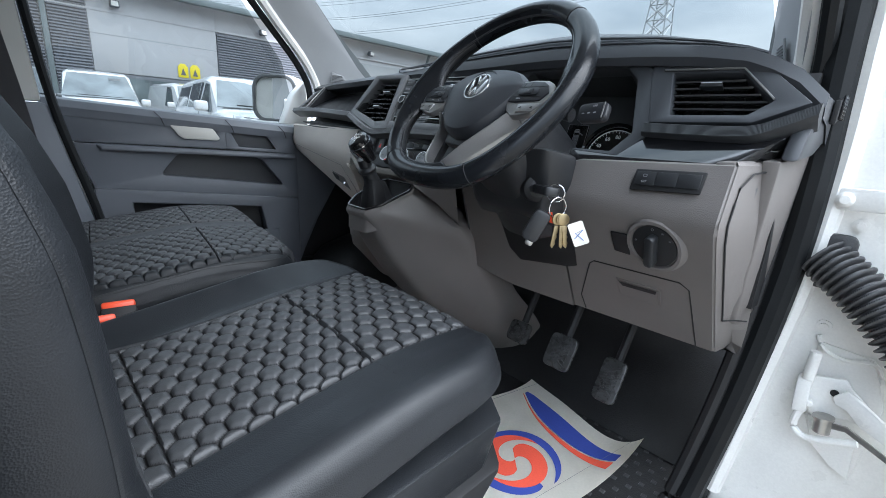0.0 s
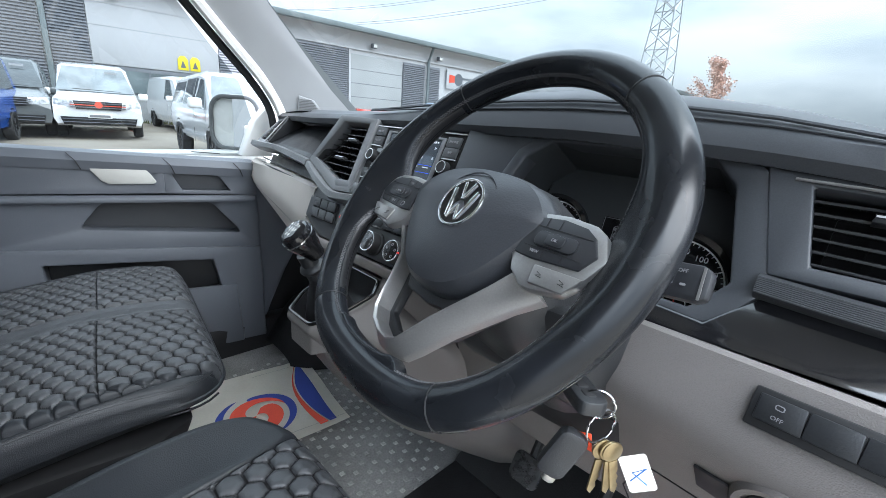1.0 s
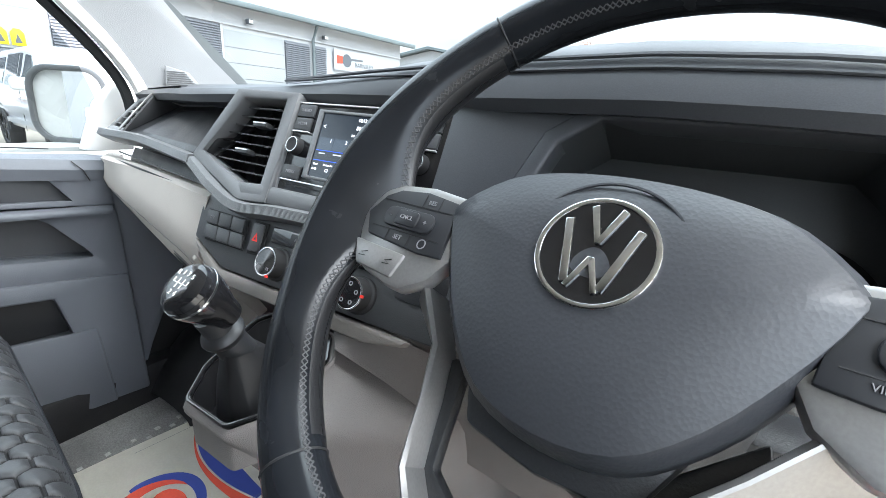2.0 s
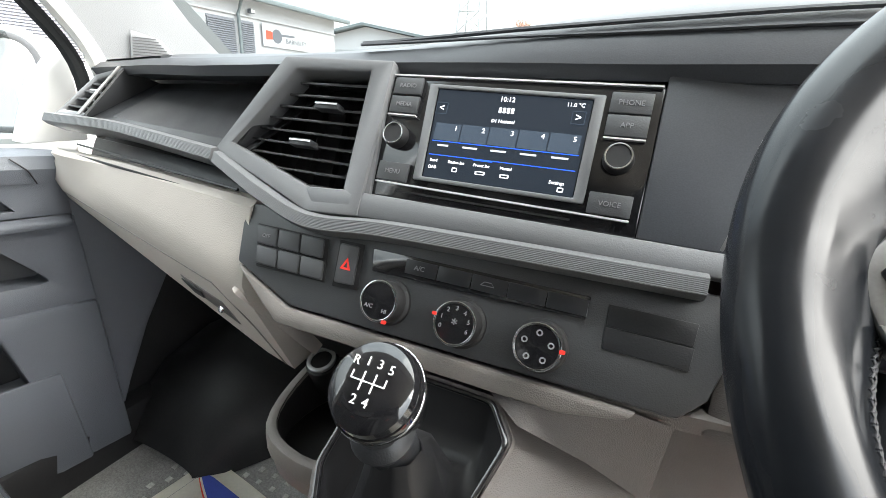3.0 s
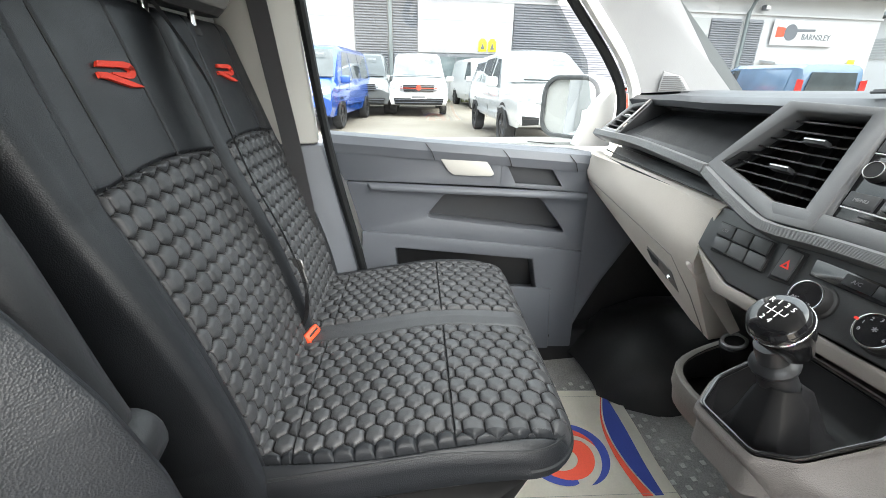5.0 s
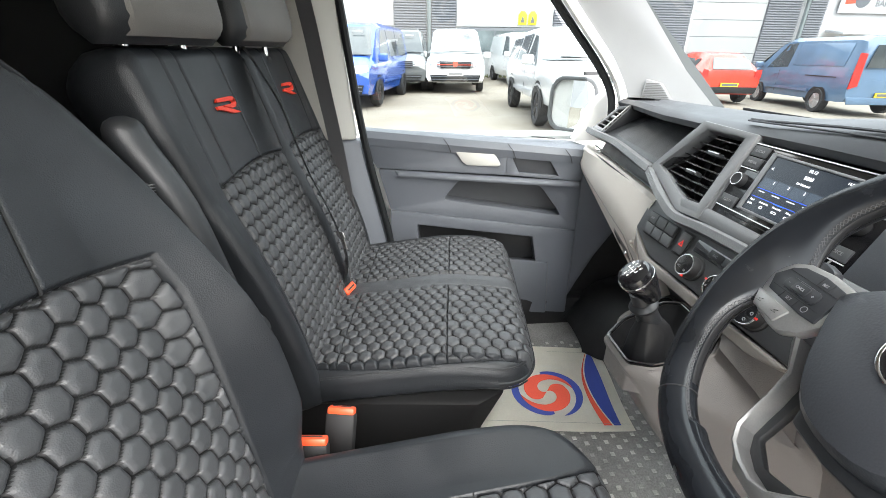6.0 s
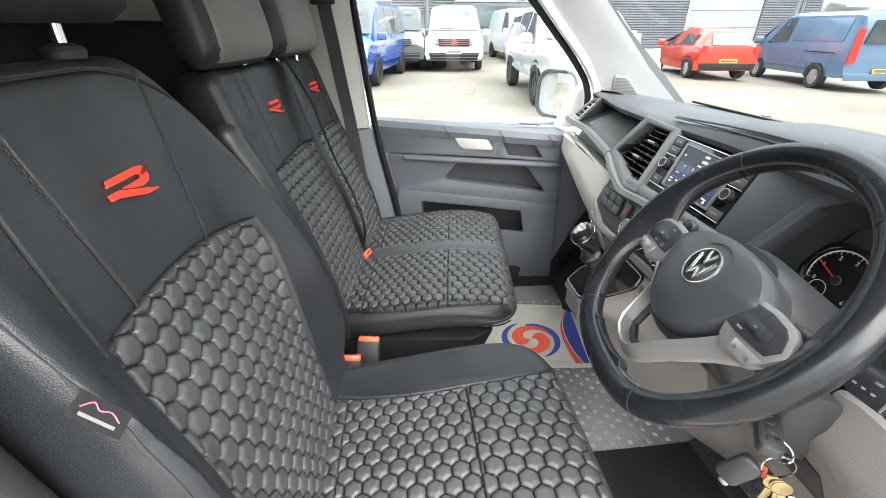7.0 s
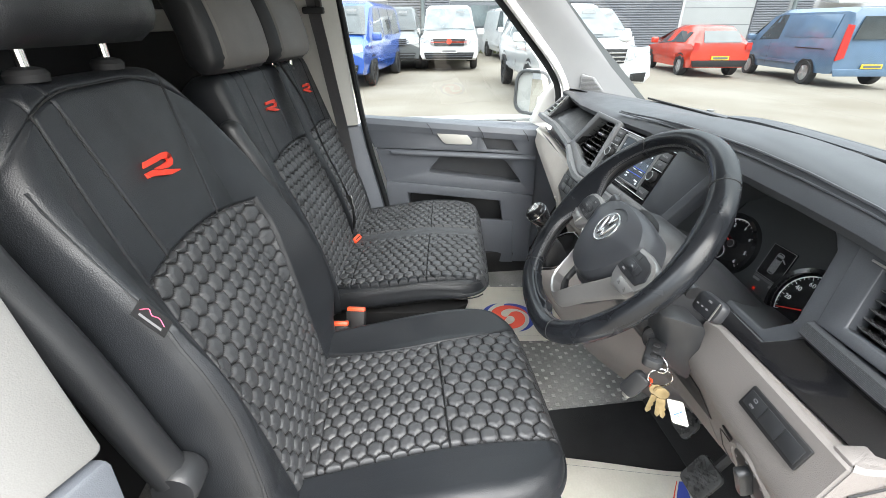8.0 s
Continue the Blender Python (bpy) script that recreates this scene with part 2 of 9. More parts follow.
def part(name, bm, material, parent, label="", angle=35):
    """One mesh under a thing or part."""
    ob = new(name, to_mesh(name, bm, material, angle))
    ob.parent = parent
    if parent.parent is None:
        ob.matrix_parent_inverse = parent.matrix_basis.inverted()
    if label:
        ob["label"] = label
    return ob


def whole(name, bm, material, label, category, group="", kind="", angle=35):
    return tagged(new(name, to_mesh(name, bm, material, angle)), label, category, group, kind)


def raw(verts, faces):
    me = bpy.data.meshes.new("mesh")
    me.from_pydata(verts, [], faces)
    me.update()
    return me


def join(*bms):
    out = bmesh.new()
    for b in bms:
        me = bpy.data.meshes.new("tmp")
        b.to_mesh(me)
        b.free()
        out.from_mesh(me)
        bpy.data.meshes.remove(me)
    return out


def moved(bm, m):
    bmesh.ops.transform(bm, matrix=m, verts=bm.verts)
    return bm


def bev(bm, w, seg=2, angle=30):
    if w > 0:
        es = [e for e in bm.edges if len(e.link_faces) == 2 and e.calc_face_angle(0) > radians(angle)]
        bmesh.ops.bevel(bm, geom=es, offset=w, segments=seg, affect="EDGES", profile=0.5, clamp_overlap=True)
    return bm


def box(x0, x1, y0, y1, z0, z1, b=0.0, seg=2):
    bm = bmesh.new()
    vs = [bm.verts.new((x, y, z)) for z in (z0, z1) for y in (y0, y1) for x in (x0, x1)]
    for f in ((0, 2, 3, 1), (4, 5, 7, 6), (0, 1, 5, 4), (2, 6, 7, 3), (0, 4, 6, 2), (1, 3, 7, 5)):
        bm.faces.new([vs[i] for i in f])
    bmesh.ops.recalc_face_normals(bm, faces=bm.faces)
    return bev(bm, b, seg)


def slab(pts, vec, b=0.0, seg=2):
    """A flat polygon of 3D points, given thickness along vec."""
    bm = bmesh.new()
    v = Vector(vec)
    lo = [bm.verts.new(Vector(p)) for p in pts]
    hi = [bm.verts.new(Vector(p) + v) for p in pts]
    bm.faces.new(lo)
    bm.faces.new(hi[::-1])
    n = len(pts)
    for i in range(n):
        bm.faces.new([lo[i], hi[i], hi[(i + 1) % n], lo[(i + 1) % n]])
    bmesh.ops.recalc_face_normals(bm, faces=bm.faces)
    return bev(bm, b, seg)


def frame_slab(outer, inner, vec, b=0.0):
    """A ring between two polygons with the same number of points."""
    bm = bmesh.new()
    v = Vector(vec)
    rings = [[bm.verts.new(Vector(p) + d) for p in pts] for pts, d in ((outer, Vector()), (inner, Vector()), (inner, v), (outer, v))]
    n = len(outer)
    for a in range(4):
        r0, r1 = rings[a], rings[(a + 1) % 4]
        for i in range(n):
            bm.faces.new([r0[i], r0[(i + 1) % n], r1[(i + 1) % n], r1[i]])
    bmesh.ops.recalc_face_normals(bm, faces=bm.faces)
    return bev(bm, b)


def loft(rings, close=True, caps=True):
    bm = bmesh.new()
    vs = [[bm.verts.new(Vector(p)) for p in r] for r in rings]
    n = len(rings[0])
    for a, b2 in zip(vs, vs[1:]):
        for i in range(n if close else n - 1):
            bm.faces.new([a[i], a[(i + 1) % n], b2[(i + 1) % n], b2[i]])
    if caps and close:
        bm.faces.new(vs[0][::-1])
        bm.faces.new(vs[-1])
    bmesh.ops.recalc_face_normals(bm, faces=bm.faces)
    return bm


def tube(pts, r, sides=10, closed=False, flat=1.0, upv=None):
    """A round (or flattened) rod along points; r may be a list."""
    pts = [Vector(p) for p in pts]
    n = len(pts)
    rings = []
    ref = Vector(upv) if upv else None
    for i, p in enumerate(pts):
        a = pts[(i - 1) % n] if closed or i > 0 else p
        c = pts[(i + 1) % n] if closed or i < n - 1 else p
        t = (c - a).normalized()
        u = ref if ref else (Vector((0, 0, 1)) if abs(t.z) < 0.9 else Vector((0, 1, 0)))
        s = t.cross(u).normalized()
        w = s.cross(t).normalized()
        rr = r[i] if isinstance(r, (list, tuple)) else r
        rings.append([p + s * math.cos(k * math.tau / sides) * rr + w * math.sin(k * math.tau / sides) * rr * flat for k in range(sides)])
    if closed:
        rings.append(rings[0])
        bm = loft(rings, True, False)
        bmesh.ops.remove_doubles(bm, verts=bm.verts, dist=1e-6)
        return bm
    return loft(rings)


def lathe(profile, n=24, m=None):
    """Profile of (radius, height) turned about z."""
    rings = [[(r * math.cos(k * math.tau / n), r * math.sin(k * math.tau / n), z) for k in range(n)] for r, z in profile]
    bm = loft(rings)
    return moved(bm, m) if m else bm


def axes(o, right, up):
    """Pose with x along right, y along up, z out of the face."""
    r = Vector(right).normalized()
    u = Vector(up)
    u = (u - r * u.dot(r)).normalized()
    n = r.cross(u)
    m = Matrix((r, u, n)).transposed().to_4x4()
    m.translation = Vector(o)
    return m


def rrect(w, h, r, n=4):
    """Rounded rectangle outline, counter-clockwise, in a plane."""
    out = []
    for cx, cy, a0 in ((w / 2 - r, h / 2 - r, 0), (-w / 2 + r, h / 2 - r, 90), (-w / 2 + r, -h / 2 + r, 180), (w / 2 - r, -h / 2 + r, 270)):
        for i in range(n + 1):
            a = radians(a0 + 90 * i / n)
            out.append((cx + r * math.cos(a), cy + r * math.sin(a)))
    return out


def plate(poly, depth, m, b=0.0, seg=2):
    """2D outline in the plane of pose m, raised by depth."""
    return moved(slab([(x, y, 0) for x, y in poly], (0, 0, depth), b, seg), m)


def ring2(outer, inner, depth, m, b=0.0):
    return moved(frame_slab([(x, y, 0) for x, y in outer], [(x, y, 0) for x, y in inner], (0, 0, depth), b), m)


def disc(r, depth, m, n=28, b=0.0):
    return plate([(r * math.cos(k * math.tau / n), r * math.sin(k * math.tau / n)) for k in range(n)], depth, m, b)


def circle(r, n=28, a0=0.0):
    return [(r * math.cos(a0 + k * math.tau / n), r * math.sin(a0 + k * math.tau / n)) for k in range(n)]


def words(text, size, m, depth=0.0003, align="CENTER"):
    """Lettering in the built-in font as a mesh."""
    cu = bpy.data.curves.new("lettering", "FONT")
    cu.body, cu.size, cu.align_x, cu.align_y, cu.extrude = text, size, align, "CENTER", depth
    cu.resolution_u = 2
    ob = bpy.data.objects.new("lettering", cu)
    scene.collection.objects.link(ob)
    dg = bpy.context.evaluated_depsgraph_get()
    me = bpy.data.meshes.new_from_object(ob.evaluated_get(dg))
    bpy.data.objects.remove(ob)
    bpy.data.curves.remove(cu)
    me.transform(m)
    return me


def T(x, y, z=0.0):
    return Matrix.Translation((x, y, z))


def catmull(pts, n=6, closed=False):
    P = [Vector(p) for p in pts]
    out = []
    k = len(P)
    for i in range(k if closed else k - 1):
        p0 = P[(i - 1) % k] if closed or i > 0 else P[0]
        p1, p2 = P[i], P[(i + 1) % k]
        p3 = P[(i + 2) % k] if closed or i + 2 < k else P[-1]
        for j in range(n):
            t = j / n
            out.append(0.5 * ((2 * p1) + (p2 - p0) * t + (2 * p0 - 5 * p1 + 4 * p2 - p3) * t * t + (3 * p1 - p0 - 3 * p2 + p3) * t ** 3))
    if not closed:
        out.append(P[-1])
    return out

# ---- the cab shell: floor, bulkhead, roof, pillars, glass ----
XC = -0.86          # centre line of the van
FZ = 0.55           # cab floor


def cab_floor():
    prof = [(-0.42, FZ), (0.95, FZ), (1.06, FZ + 0.03), (1.22, FZ + 0.2), (1.30, FZ + 0.5), (1.30, 1.2)]
    x0, x1 = -1.66, -0.06
    rings = []
    for y, z in prof:
        rings.append([(x0, y, z), (x1, y, z), (x1, y + 0.03, z - 0.03), (x0, y + 0.03, z - 0.03)])
    floor = whole("floor", loft(rings), FLOORMAT, "dark grey textured rubber cab floor with worn square studs", "floor", kind="structure")
    # small raised studs in staggered rows, worn pale
    bm = bmesh.new()
    rnd = random.Random(4)
    for i in range(24):
        for j in range(20):
            x = -1.46 + i * 0.036 + (0.018 if j % 2 else 0)
            y = 0.60 + j * 0.026
            if x > -0.775 or y > 1.02 or (x > -0.82 and y > 0.90):
                continue
            s = 0.0055 + rnd.uniform(-0.0006, 0.0006)
            z = FZ + 0.001
            vs = [bm.verts.new((x + dx * s * k, y + dy * s * k, z + h)) for h, k in ((0, 1), (0.0018, 0.8)) for dx, dy in ((-1, -1), (1, -1), (1, 1), (-1, 1))]
            bm.faces.new(vs[4:])
            for a in range(4):
                bm.faces.new([vs[a], vs[(a + 1) % 4], vs[4 + (a + 1) % 4], vs[4 + a]])
    o = part("studs", bm, FLOORSTUD, floor, "worn pale square studs")
    o["kind"] = "stuff"
    bm = bmesh.new()
    for i in range(9):
        for j in range(14):
            x = -0.40 + i * 0.03 + (0.015 if j % 2 else 0)
            y = 0.62 + j * 0.026
            s = 0.005
            vs = [bm.verts.new((x + dx * s * k, y + dy * s * k, FZ + 0.003 + h)) for h, k in ((0, 1), (0.002, 0.8)) for dx, dy in ((-1, -1), (1, -1), (1, 1), (-1, 1))]
            bm.faces.new(vs[4:])
            for a in range(4):
                bm.faces.new([vs[a], vs[(a + 1) % 4], vs[4 + (a + 1) % 4], vs[4 + a]])
    o = part("studs", bm, RUBBER, floor)
    o["kind"] = "stuff"
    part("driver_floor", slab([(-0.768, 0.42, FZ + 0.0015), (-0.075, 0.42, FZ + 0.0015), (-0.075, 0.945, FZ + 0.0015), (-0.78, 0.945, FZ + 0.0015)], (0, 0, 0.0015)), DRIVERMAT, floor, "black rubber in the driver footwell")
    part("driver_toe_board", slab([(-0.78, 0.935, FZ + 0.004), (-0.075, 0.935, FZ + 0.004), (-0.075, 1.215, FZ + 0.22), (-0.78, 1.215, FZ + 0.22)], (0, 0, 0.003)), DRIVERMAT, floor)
    return floor


cab_floor()

# wheel-arch swelling in the passenger footwell
rings = []
for y, r in ((0.80, 0.03), (0.84, 0.10), (0.92, 0.17), (1.04, 0.205), (1.16, 0.2), (1.28, 0.15)):
    rings.append([(-1.495 + 0.2 * math.cos(a) * (0.4 + r / 0.3), y, FZ + r * 0.98 * max(0, math.sin(a)) ** 0.6 + 0.003) for a in [math.pi * k / 14 for k in range(15)]])
whole("wheel_arch", loft(rings, close=False), ARCH, "black rubber-covered wheel arch swelling in the footwell", "wheel arch", kind="structure")

# bulkhead behind the seats, with a pale beam along its top edge
bulk = whole("wall_rear", box(-1.70, -0.02, -0.46, -0.42, 0.5, 1.93, 0.004), MATTBLACK, "dark bulkhead behind the front seats", "bulkhead", kind="structure")
part("beam", slab([(-1.66, -0.414, 1.545), (-0.10, -0.414, 1.545), (-0.10, -0.414, 1.60), (-1.66, -0.414, 1.60)], (0, 0.03, 0), 0.008), PILLAR, bulk, "pale beige cross beam")

# headliner
bm = box(-1.66, -0.06, -0.44, 0.50, 1.86, 1.90, 0.01)
whole("ceiling", bm, PILLAR, "pale grey headliner of the van cab", "ceiling", kind="structure")
# outer roof skin
whole("roof", box(-1.70, -0.02, -0.60, 0.62, 1.905, 1.935, 0.012), CREAM, "white painted van roof", "roof", kind="structure")


def mirror_x(p, on):
    return (2 * XC - p[0], p[1], p[2]) if on else p


def pillars(right):
    side = "right" if right else "left"
    f = lambda pts: [mirror_x(p, right) for p in pts]
    # A pillar trim: from dash corner up and back to the roof
    a0 = [(-1.50, 1.17, 1.30), (-1.575, 0.97, 1.30), (-1.60, 0.90, 1.30), (-1.63, 1.0, 1.28)]
    a1 = [(-1.535, 0.92, 1.545), (-1.575, 0.80, 1.545), (-1.60, 0.745, 1.545), (-1.645, 0.82, 1.545)]
    a2 = [(-1.50, 0.62, 1.84), (-1.545, 0.52, 1.84), (-1.565, 0.49, 1.84), (-1.62, 0.55, 1.86)]
    mid = [tuple((Vector(p) + Vector(q)) / 2 + Vector((0, 0, 0.004))) for p, q in zip(a0, a1)]
    bm = loft([f(a0), f(mid), f(a1), f(a2)])
    ap = whole("pillar_a_" + side, bm, PILLAR_A, "grey plastic windscreen pillar trim", "pillar", kind="structure")
    # painted flange and black seal along the door opening
    edge = f([(-1.60, 0.905, 1.22), (-1.602, 0.895, 1.33), (-1.60, 0.845, 1.42), (-1.60, 0.745, 1.53), (-1.585, 0.62, 1.66), (-1.565, 0.48, 1.80), (-1.56, 0.40, 1.835)])
    part("flange", tube(catmull(edge, 5), 0.016, 8), CREAM if not right else DIRTYWHITE, ap, "cream painted body flange")
    edge2 = f([(-1.622, 0.875, 1.22), (-1.624, 0.87, 1.33), (-1.622, 0.815, 1.42), (-1.62, 0.715, 1.53), (-1.605, 0.59, 1.66), (-1.585, 0.45, 1.80), (-1.58, 0.36, 1.82)])
    part("seal", tube(catmull(edge2, 5), 0.012, 8), SEAL, ap, "black rubber door seal")
    # small louvred grille in the foot of the pillar
    o = Vector(mirror_x((-1.552, 0.975, 1.362), right))
    sg = -1 if right else 1
    m = axes(o, (0.345, 0.94 * sg, 0), (0, -0.57, 0.82))
    tri = [(-0.046 * sg, -0.034), (0.046 * sg, -0.034), (0.004 * sg, 0.018), (-0.042 * sg, 0.030)]
    g = part("speaker_grille", plate(tri, 0.004, m @ T(0, 0, -0.001), 0.001), PILLAR_A, ap, "grey louvred triangular grille")
    for k in range(11):
        z = -0.030 + k * 0.0048
        x1 = 0.042 - 0.042 * max(0, (z + 0.034) / 0.052) if z < 0.018 else 0.004 - 0.046 * (z - 0.018) / 0.012
        x0 = -0.043 + 0.004 * (z + 0.034) / 0.064
        part("slat", plate([(x0 * sg, z), ((x1 - 0.003) * sg, z), ((x1 - 0.004) * sg, z + 0.0016), (x0 * sg, z + 0.0016)], 0.0055, m @ T(0, 0, -0.001)), SILVERGREY, g)
    if right:
        # the driver door stands open: pillar trims set back behind the seat
        cs = ((-0.13, 0.0, 0.56), (-0.15, 0.0, 1.0), (-0.195, -0.022, 1.213), (-0.197, -0.024, 1.217), (-0.235, -0.075, 1.37), (-0.26, -0.13, 1.55), (-0.28, -0.2, 1.88))
        sec = [[(x, y, z), (x + 0.07, y - 0.035, z), (x + 0.11, y - 0.09, z), (x + 0.12, -0.45, z), (x - 0.02, -0.45, z)] for x, y, z in cs]
        bp = whole("pillar_b_right", bev(loft(sec[3:]), 0.008), PILLAR_B_DIMMED, "pale grey upper door pillar trim", "pillar", kind="structure")
        part("lower_trim", bev(loft(sec[:3]), 0.008), SLATE_DIMMED, bp, "slate grey lower pillar trim")
        return ap, bp
    # B pillar: pale upper trim, grey lower trim
    up = [(-1.635, -0.08, 1.215), (-1.60, 0.028, 1.215), (-1.615, 0.094, 1.215), (-1.66, 0.094, 1.215), (-1.68, -0.08, 1.215)]
    up2 = [(x + 0.075, y - 0.045, 1.88) for x, y, z in up]
    bp = whole("pillar_b_" + side, bev(loft([f(up), f(up2)]), 0.008), PILLAR, "pale grey upper door pillar trim", "pillar", kind="structure")
    lo = [(-1.64, -0.12, 1.213), (-1.592, 0.032, 1.213), (-1.61, 0.102, 1.213), (-1.67, 0.102, 1.213), (-1.69, -0.12, 1.213)]
    lo2 = [(x, y + 0.07 * (1 if y > 0 else 0), 0.86) for x, y, z in lo]
    lo3 = [(x, y + 0.08 * (1 if y > 0 else 0), 0.56) for x, y, z in lo]
    part("lower_trim", bev(loft([f(lo3), f(lo2), f(lo)]), 0.008), DOORGREY, bp, "slate grey lower pillar trim")
    seal = f([(-1.625, 0.205, 0.57), (-1.62, 0.185, 0.86), (-1.618, 0.117, 1.21), (-1.58, 0.076, 1.60), (-1.55, 0.045, 1.83)])
    part("seal", tube(catmull(seal, 5), 0.011, 8), SEAL, bp, "black rubber door seal")
    return ap, bp


pillars(False)
pillars(True)

whole("sill_trim", box(-1.70, -1.58, 0.10, 1.02, 0.535, 0.655, 0.012), ARCH, "black plastic sill trim under the passenger door", "trim", kind="structure")

# windscreen
bm = bmesh.new()
rows = []
for k in range(5):
    f = k / 4
    y, z = 1.20 - 0.58 * f, 1.31 + 0.56 * f
    hw = 0.68 - 0.07 * f
    rows.append([bm.verts.new((XC + hw * u, y - 0.07 * u * u * (1 - 0.4 * f), z)) for u in [i / 6 - 1 for i in range(13)]])
for a, b in zip(rows, rows[1:]):
    for i in range(12):
        bm.faces.new([a[i], a[i + 1], b[i + 1], b[i]])
ws = whole("windscreen", bm, GLASS, "curved windscreen glass, tinted to dim the outdoors", "windscreen", kind="structure")
ws.visible_shadow = False
# header rail over the windscreen
whole("windscreen_header", box(-1.52, -0.20, 0.47, 0.64, 1.845, 1.90, 0.015), PILLAR, "pale grey trim over the windscreen", "trim", kind="structure")
# scuttle and bonnet ahead of the glass
bm = slab([(-1.56, 1.10, 1.26), (-0.16, 1.10, 1.26), (-0.16, 1.34, 1.24), (-1.56, 1.34, 1.24)], (0, 0, -0.03), 0.006)
whole("scuttle", bm, MATTBLACK, "black plastic scuttle panel under the windscreen", "scuttle", kind="structure")
bonnet = []
for y, z, hw in ((1.34, 1.235, 0.78), (1.6, 1.16, 0.79), (1.9, 1.02, 0.77), (2.06, 0.86, 0.74), (2.1, 0.5, 0.72)):
    bonnet.append([(XC + hw * u, y - 0.08 * u * u, z - 0.05 * u * u) for u in [i / 5 - 1 for i in range(11)]])
whole("bonnet", loft(bonnet, close=False), CREAM, "white painted bonnet of the van", "bonnet", kind="structure")
# wiper at the foot of the glass
wp = thing("windscreen_wiper", "black wiper arm resting at the foot of the windscreen", "wiper", at=T(-0.9, 1.2, 1.3))
part("arm", tube([(-1.19, 1.205, 1.310), (-1.08, 1.205, 1.306), (-0.95, 1.21, 1.275)], 0.006, 8), SILVERGREY, wp)
part("blade", slab([(-1.21, 1.20, 1.306), (-0.95, 1.20, 1.270), (-0.95, 1.20, 1.276), (-1.21, 1.20, 1.312)], (0, 0.006, 0)), RUBBER, wp)
part("nut_cap", lathe([(0.0, 0), (0.011, 0), (0.011, 0.008), (0.0, 0.011)], 12, T(-1.19, 1.205, 1.312)), SATIN, wp)

# outer body side below the passenger window and sills
whole("sill_left", box(-1.72, -1.62, -0.1, 1.0, 0.42, FZ, 0.01), CREAM, "white door sill", "sill", kind="structure")

# painted side of the load space behind the passenger door
whole("body_side_left", box(-1.84, -1.72, -3.6, 0.05, 0.45, 1.25, 0.03), CREAM, "white painted side panel of the van behind the door", "body panel", kind="structure")
whole("body_upper_left", slab([(-1.80, -3.6, 1.25), (-1.80, 0.05, 1.25), (-1.66, 0.02, 1.92), (-1.66, -3.6, 1.92)], (0.05, 0, 0), 0.01), CREAM, "white painted upper side of the van", "body panel", kind="structure")

# plain painted panels that close the load space behind the cab
whole("body_side_right", box(0.0, 0.12, -3.6, -0.50, 0.45, 1.25, 0.03), CREAM, "white painted side panel of the van behind the driver", "body panel", kind="structure")
whole("body_upper_right", slab([(0.08, -3.6, 1.25), (0.08, -0.50, 1.25), (-0.06, -0.50, 1.92), (-0.06, -3.6, 1.92)], (-0.05, 0, 0), 0.01), CREAM, "white painted upper side of the van behind the driver", "body panel", kind="structure")
whole("roof_rear", box(-1.66, -0.06, -3.6, -0.605, 1.905, 1.935, 0.012), CREAM, "white painted van roof over the load space", "roof", kind="structure")
whole("body_rear", box(-1.72, -0.002, -3.66, -3.605, 0.45, 1.93, 0.02), CREAM, "white painted rear end of the van", "body panel", kind="structure")

# ---- seats ----
SEAMLINE = mat("black_seam_thread_and_shade", (0.010, 0.010, 0.011), 0.7)
# half width of the black seam faces: thread plus the valley's shadow painted in
SEAM_W = 0.0014


def hex_edge(p, q, s):
    """Distance to the nearest edge of a hexagon tiling; p runs across the flats, s apart."""
    h = s * math.sqrt(3)
    ax, ay = np.mod(p, s) - s / 2, np.mod(q, h) - h / 2
    bx, by = np.mod(p + s / 2, s) - s / 2, np.mod(q + h / 2, h) - h / 2
    near = ax ** 2 + ay ** 2 < bx ** 2 + by ** 2
    x, y = np.abs(np.where(near, ax, bx)), np.abs(np.where(near, ay, by))
    r3 = math.sqrt(3) / 2
    k = 1400.0
    soft = sum(np.exp(-k * d) for d in (s / 2 - x, s / 2 - (x / 2 + y * r3), s / 2 - np.abs(x / 2 - y * r3)))
    return np.maximum(-np.log(soft) / k, 0.0)


def puff(e, w=0.0098, a=0.0054):
    """Each quilted cell is a small dome that dives into its seam."""
    return a * (1 - (1 - np.clip(e / w, 0, 1)) ** 2.2) - 0.0034 * np.exp(-(e / 0.0011) ** 2)


def groove(d, w=0.004, a=0.004):
    return -a * np.exp(-(d / w) ** 2)


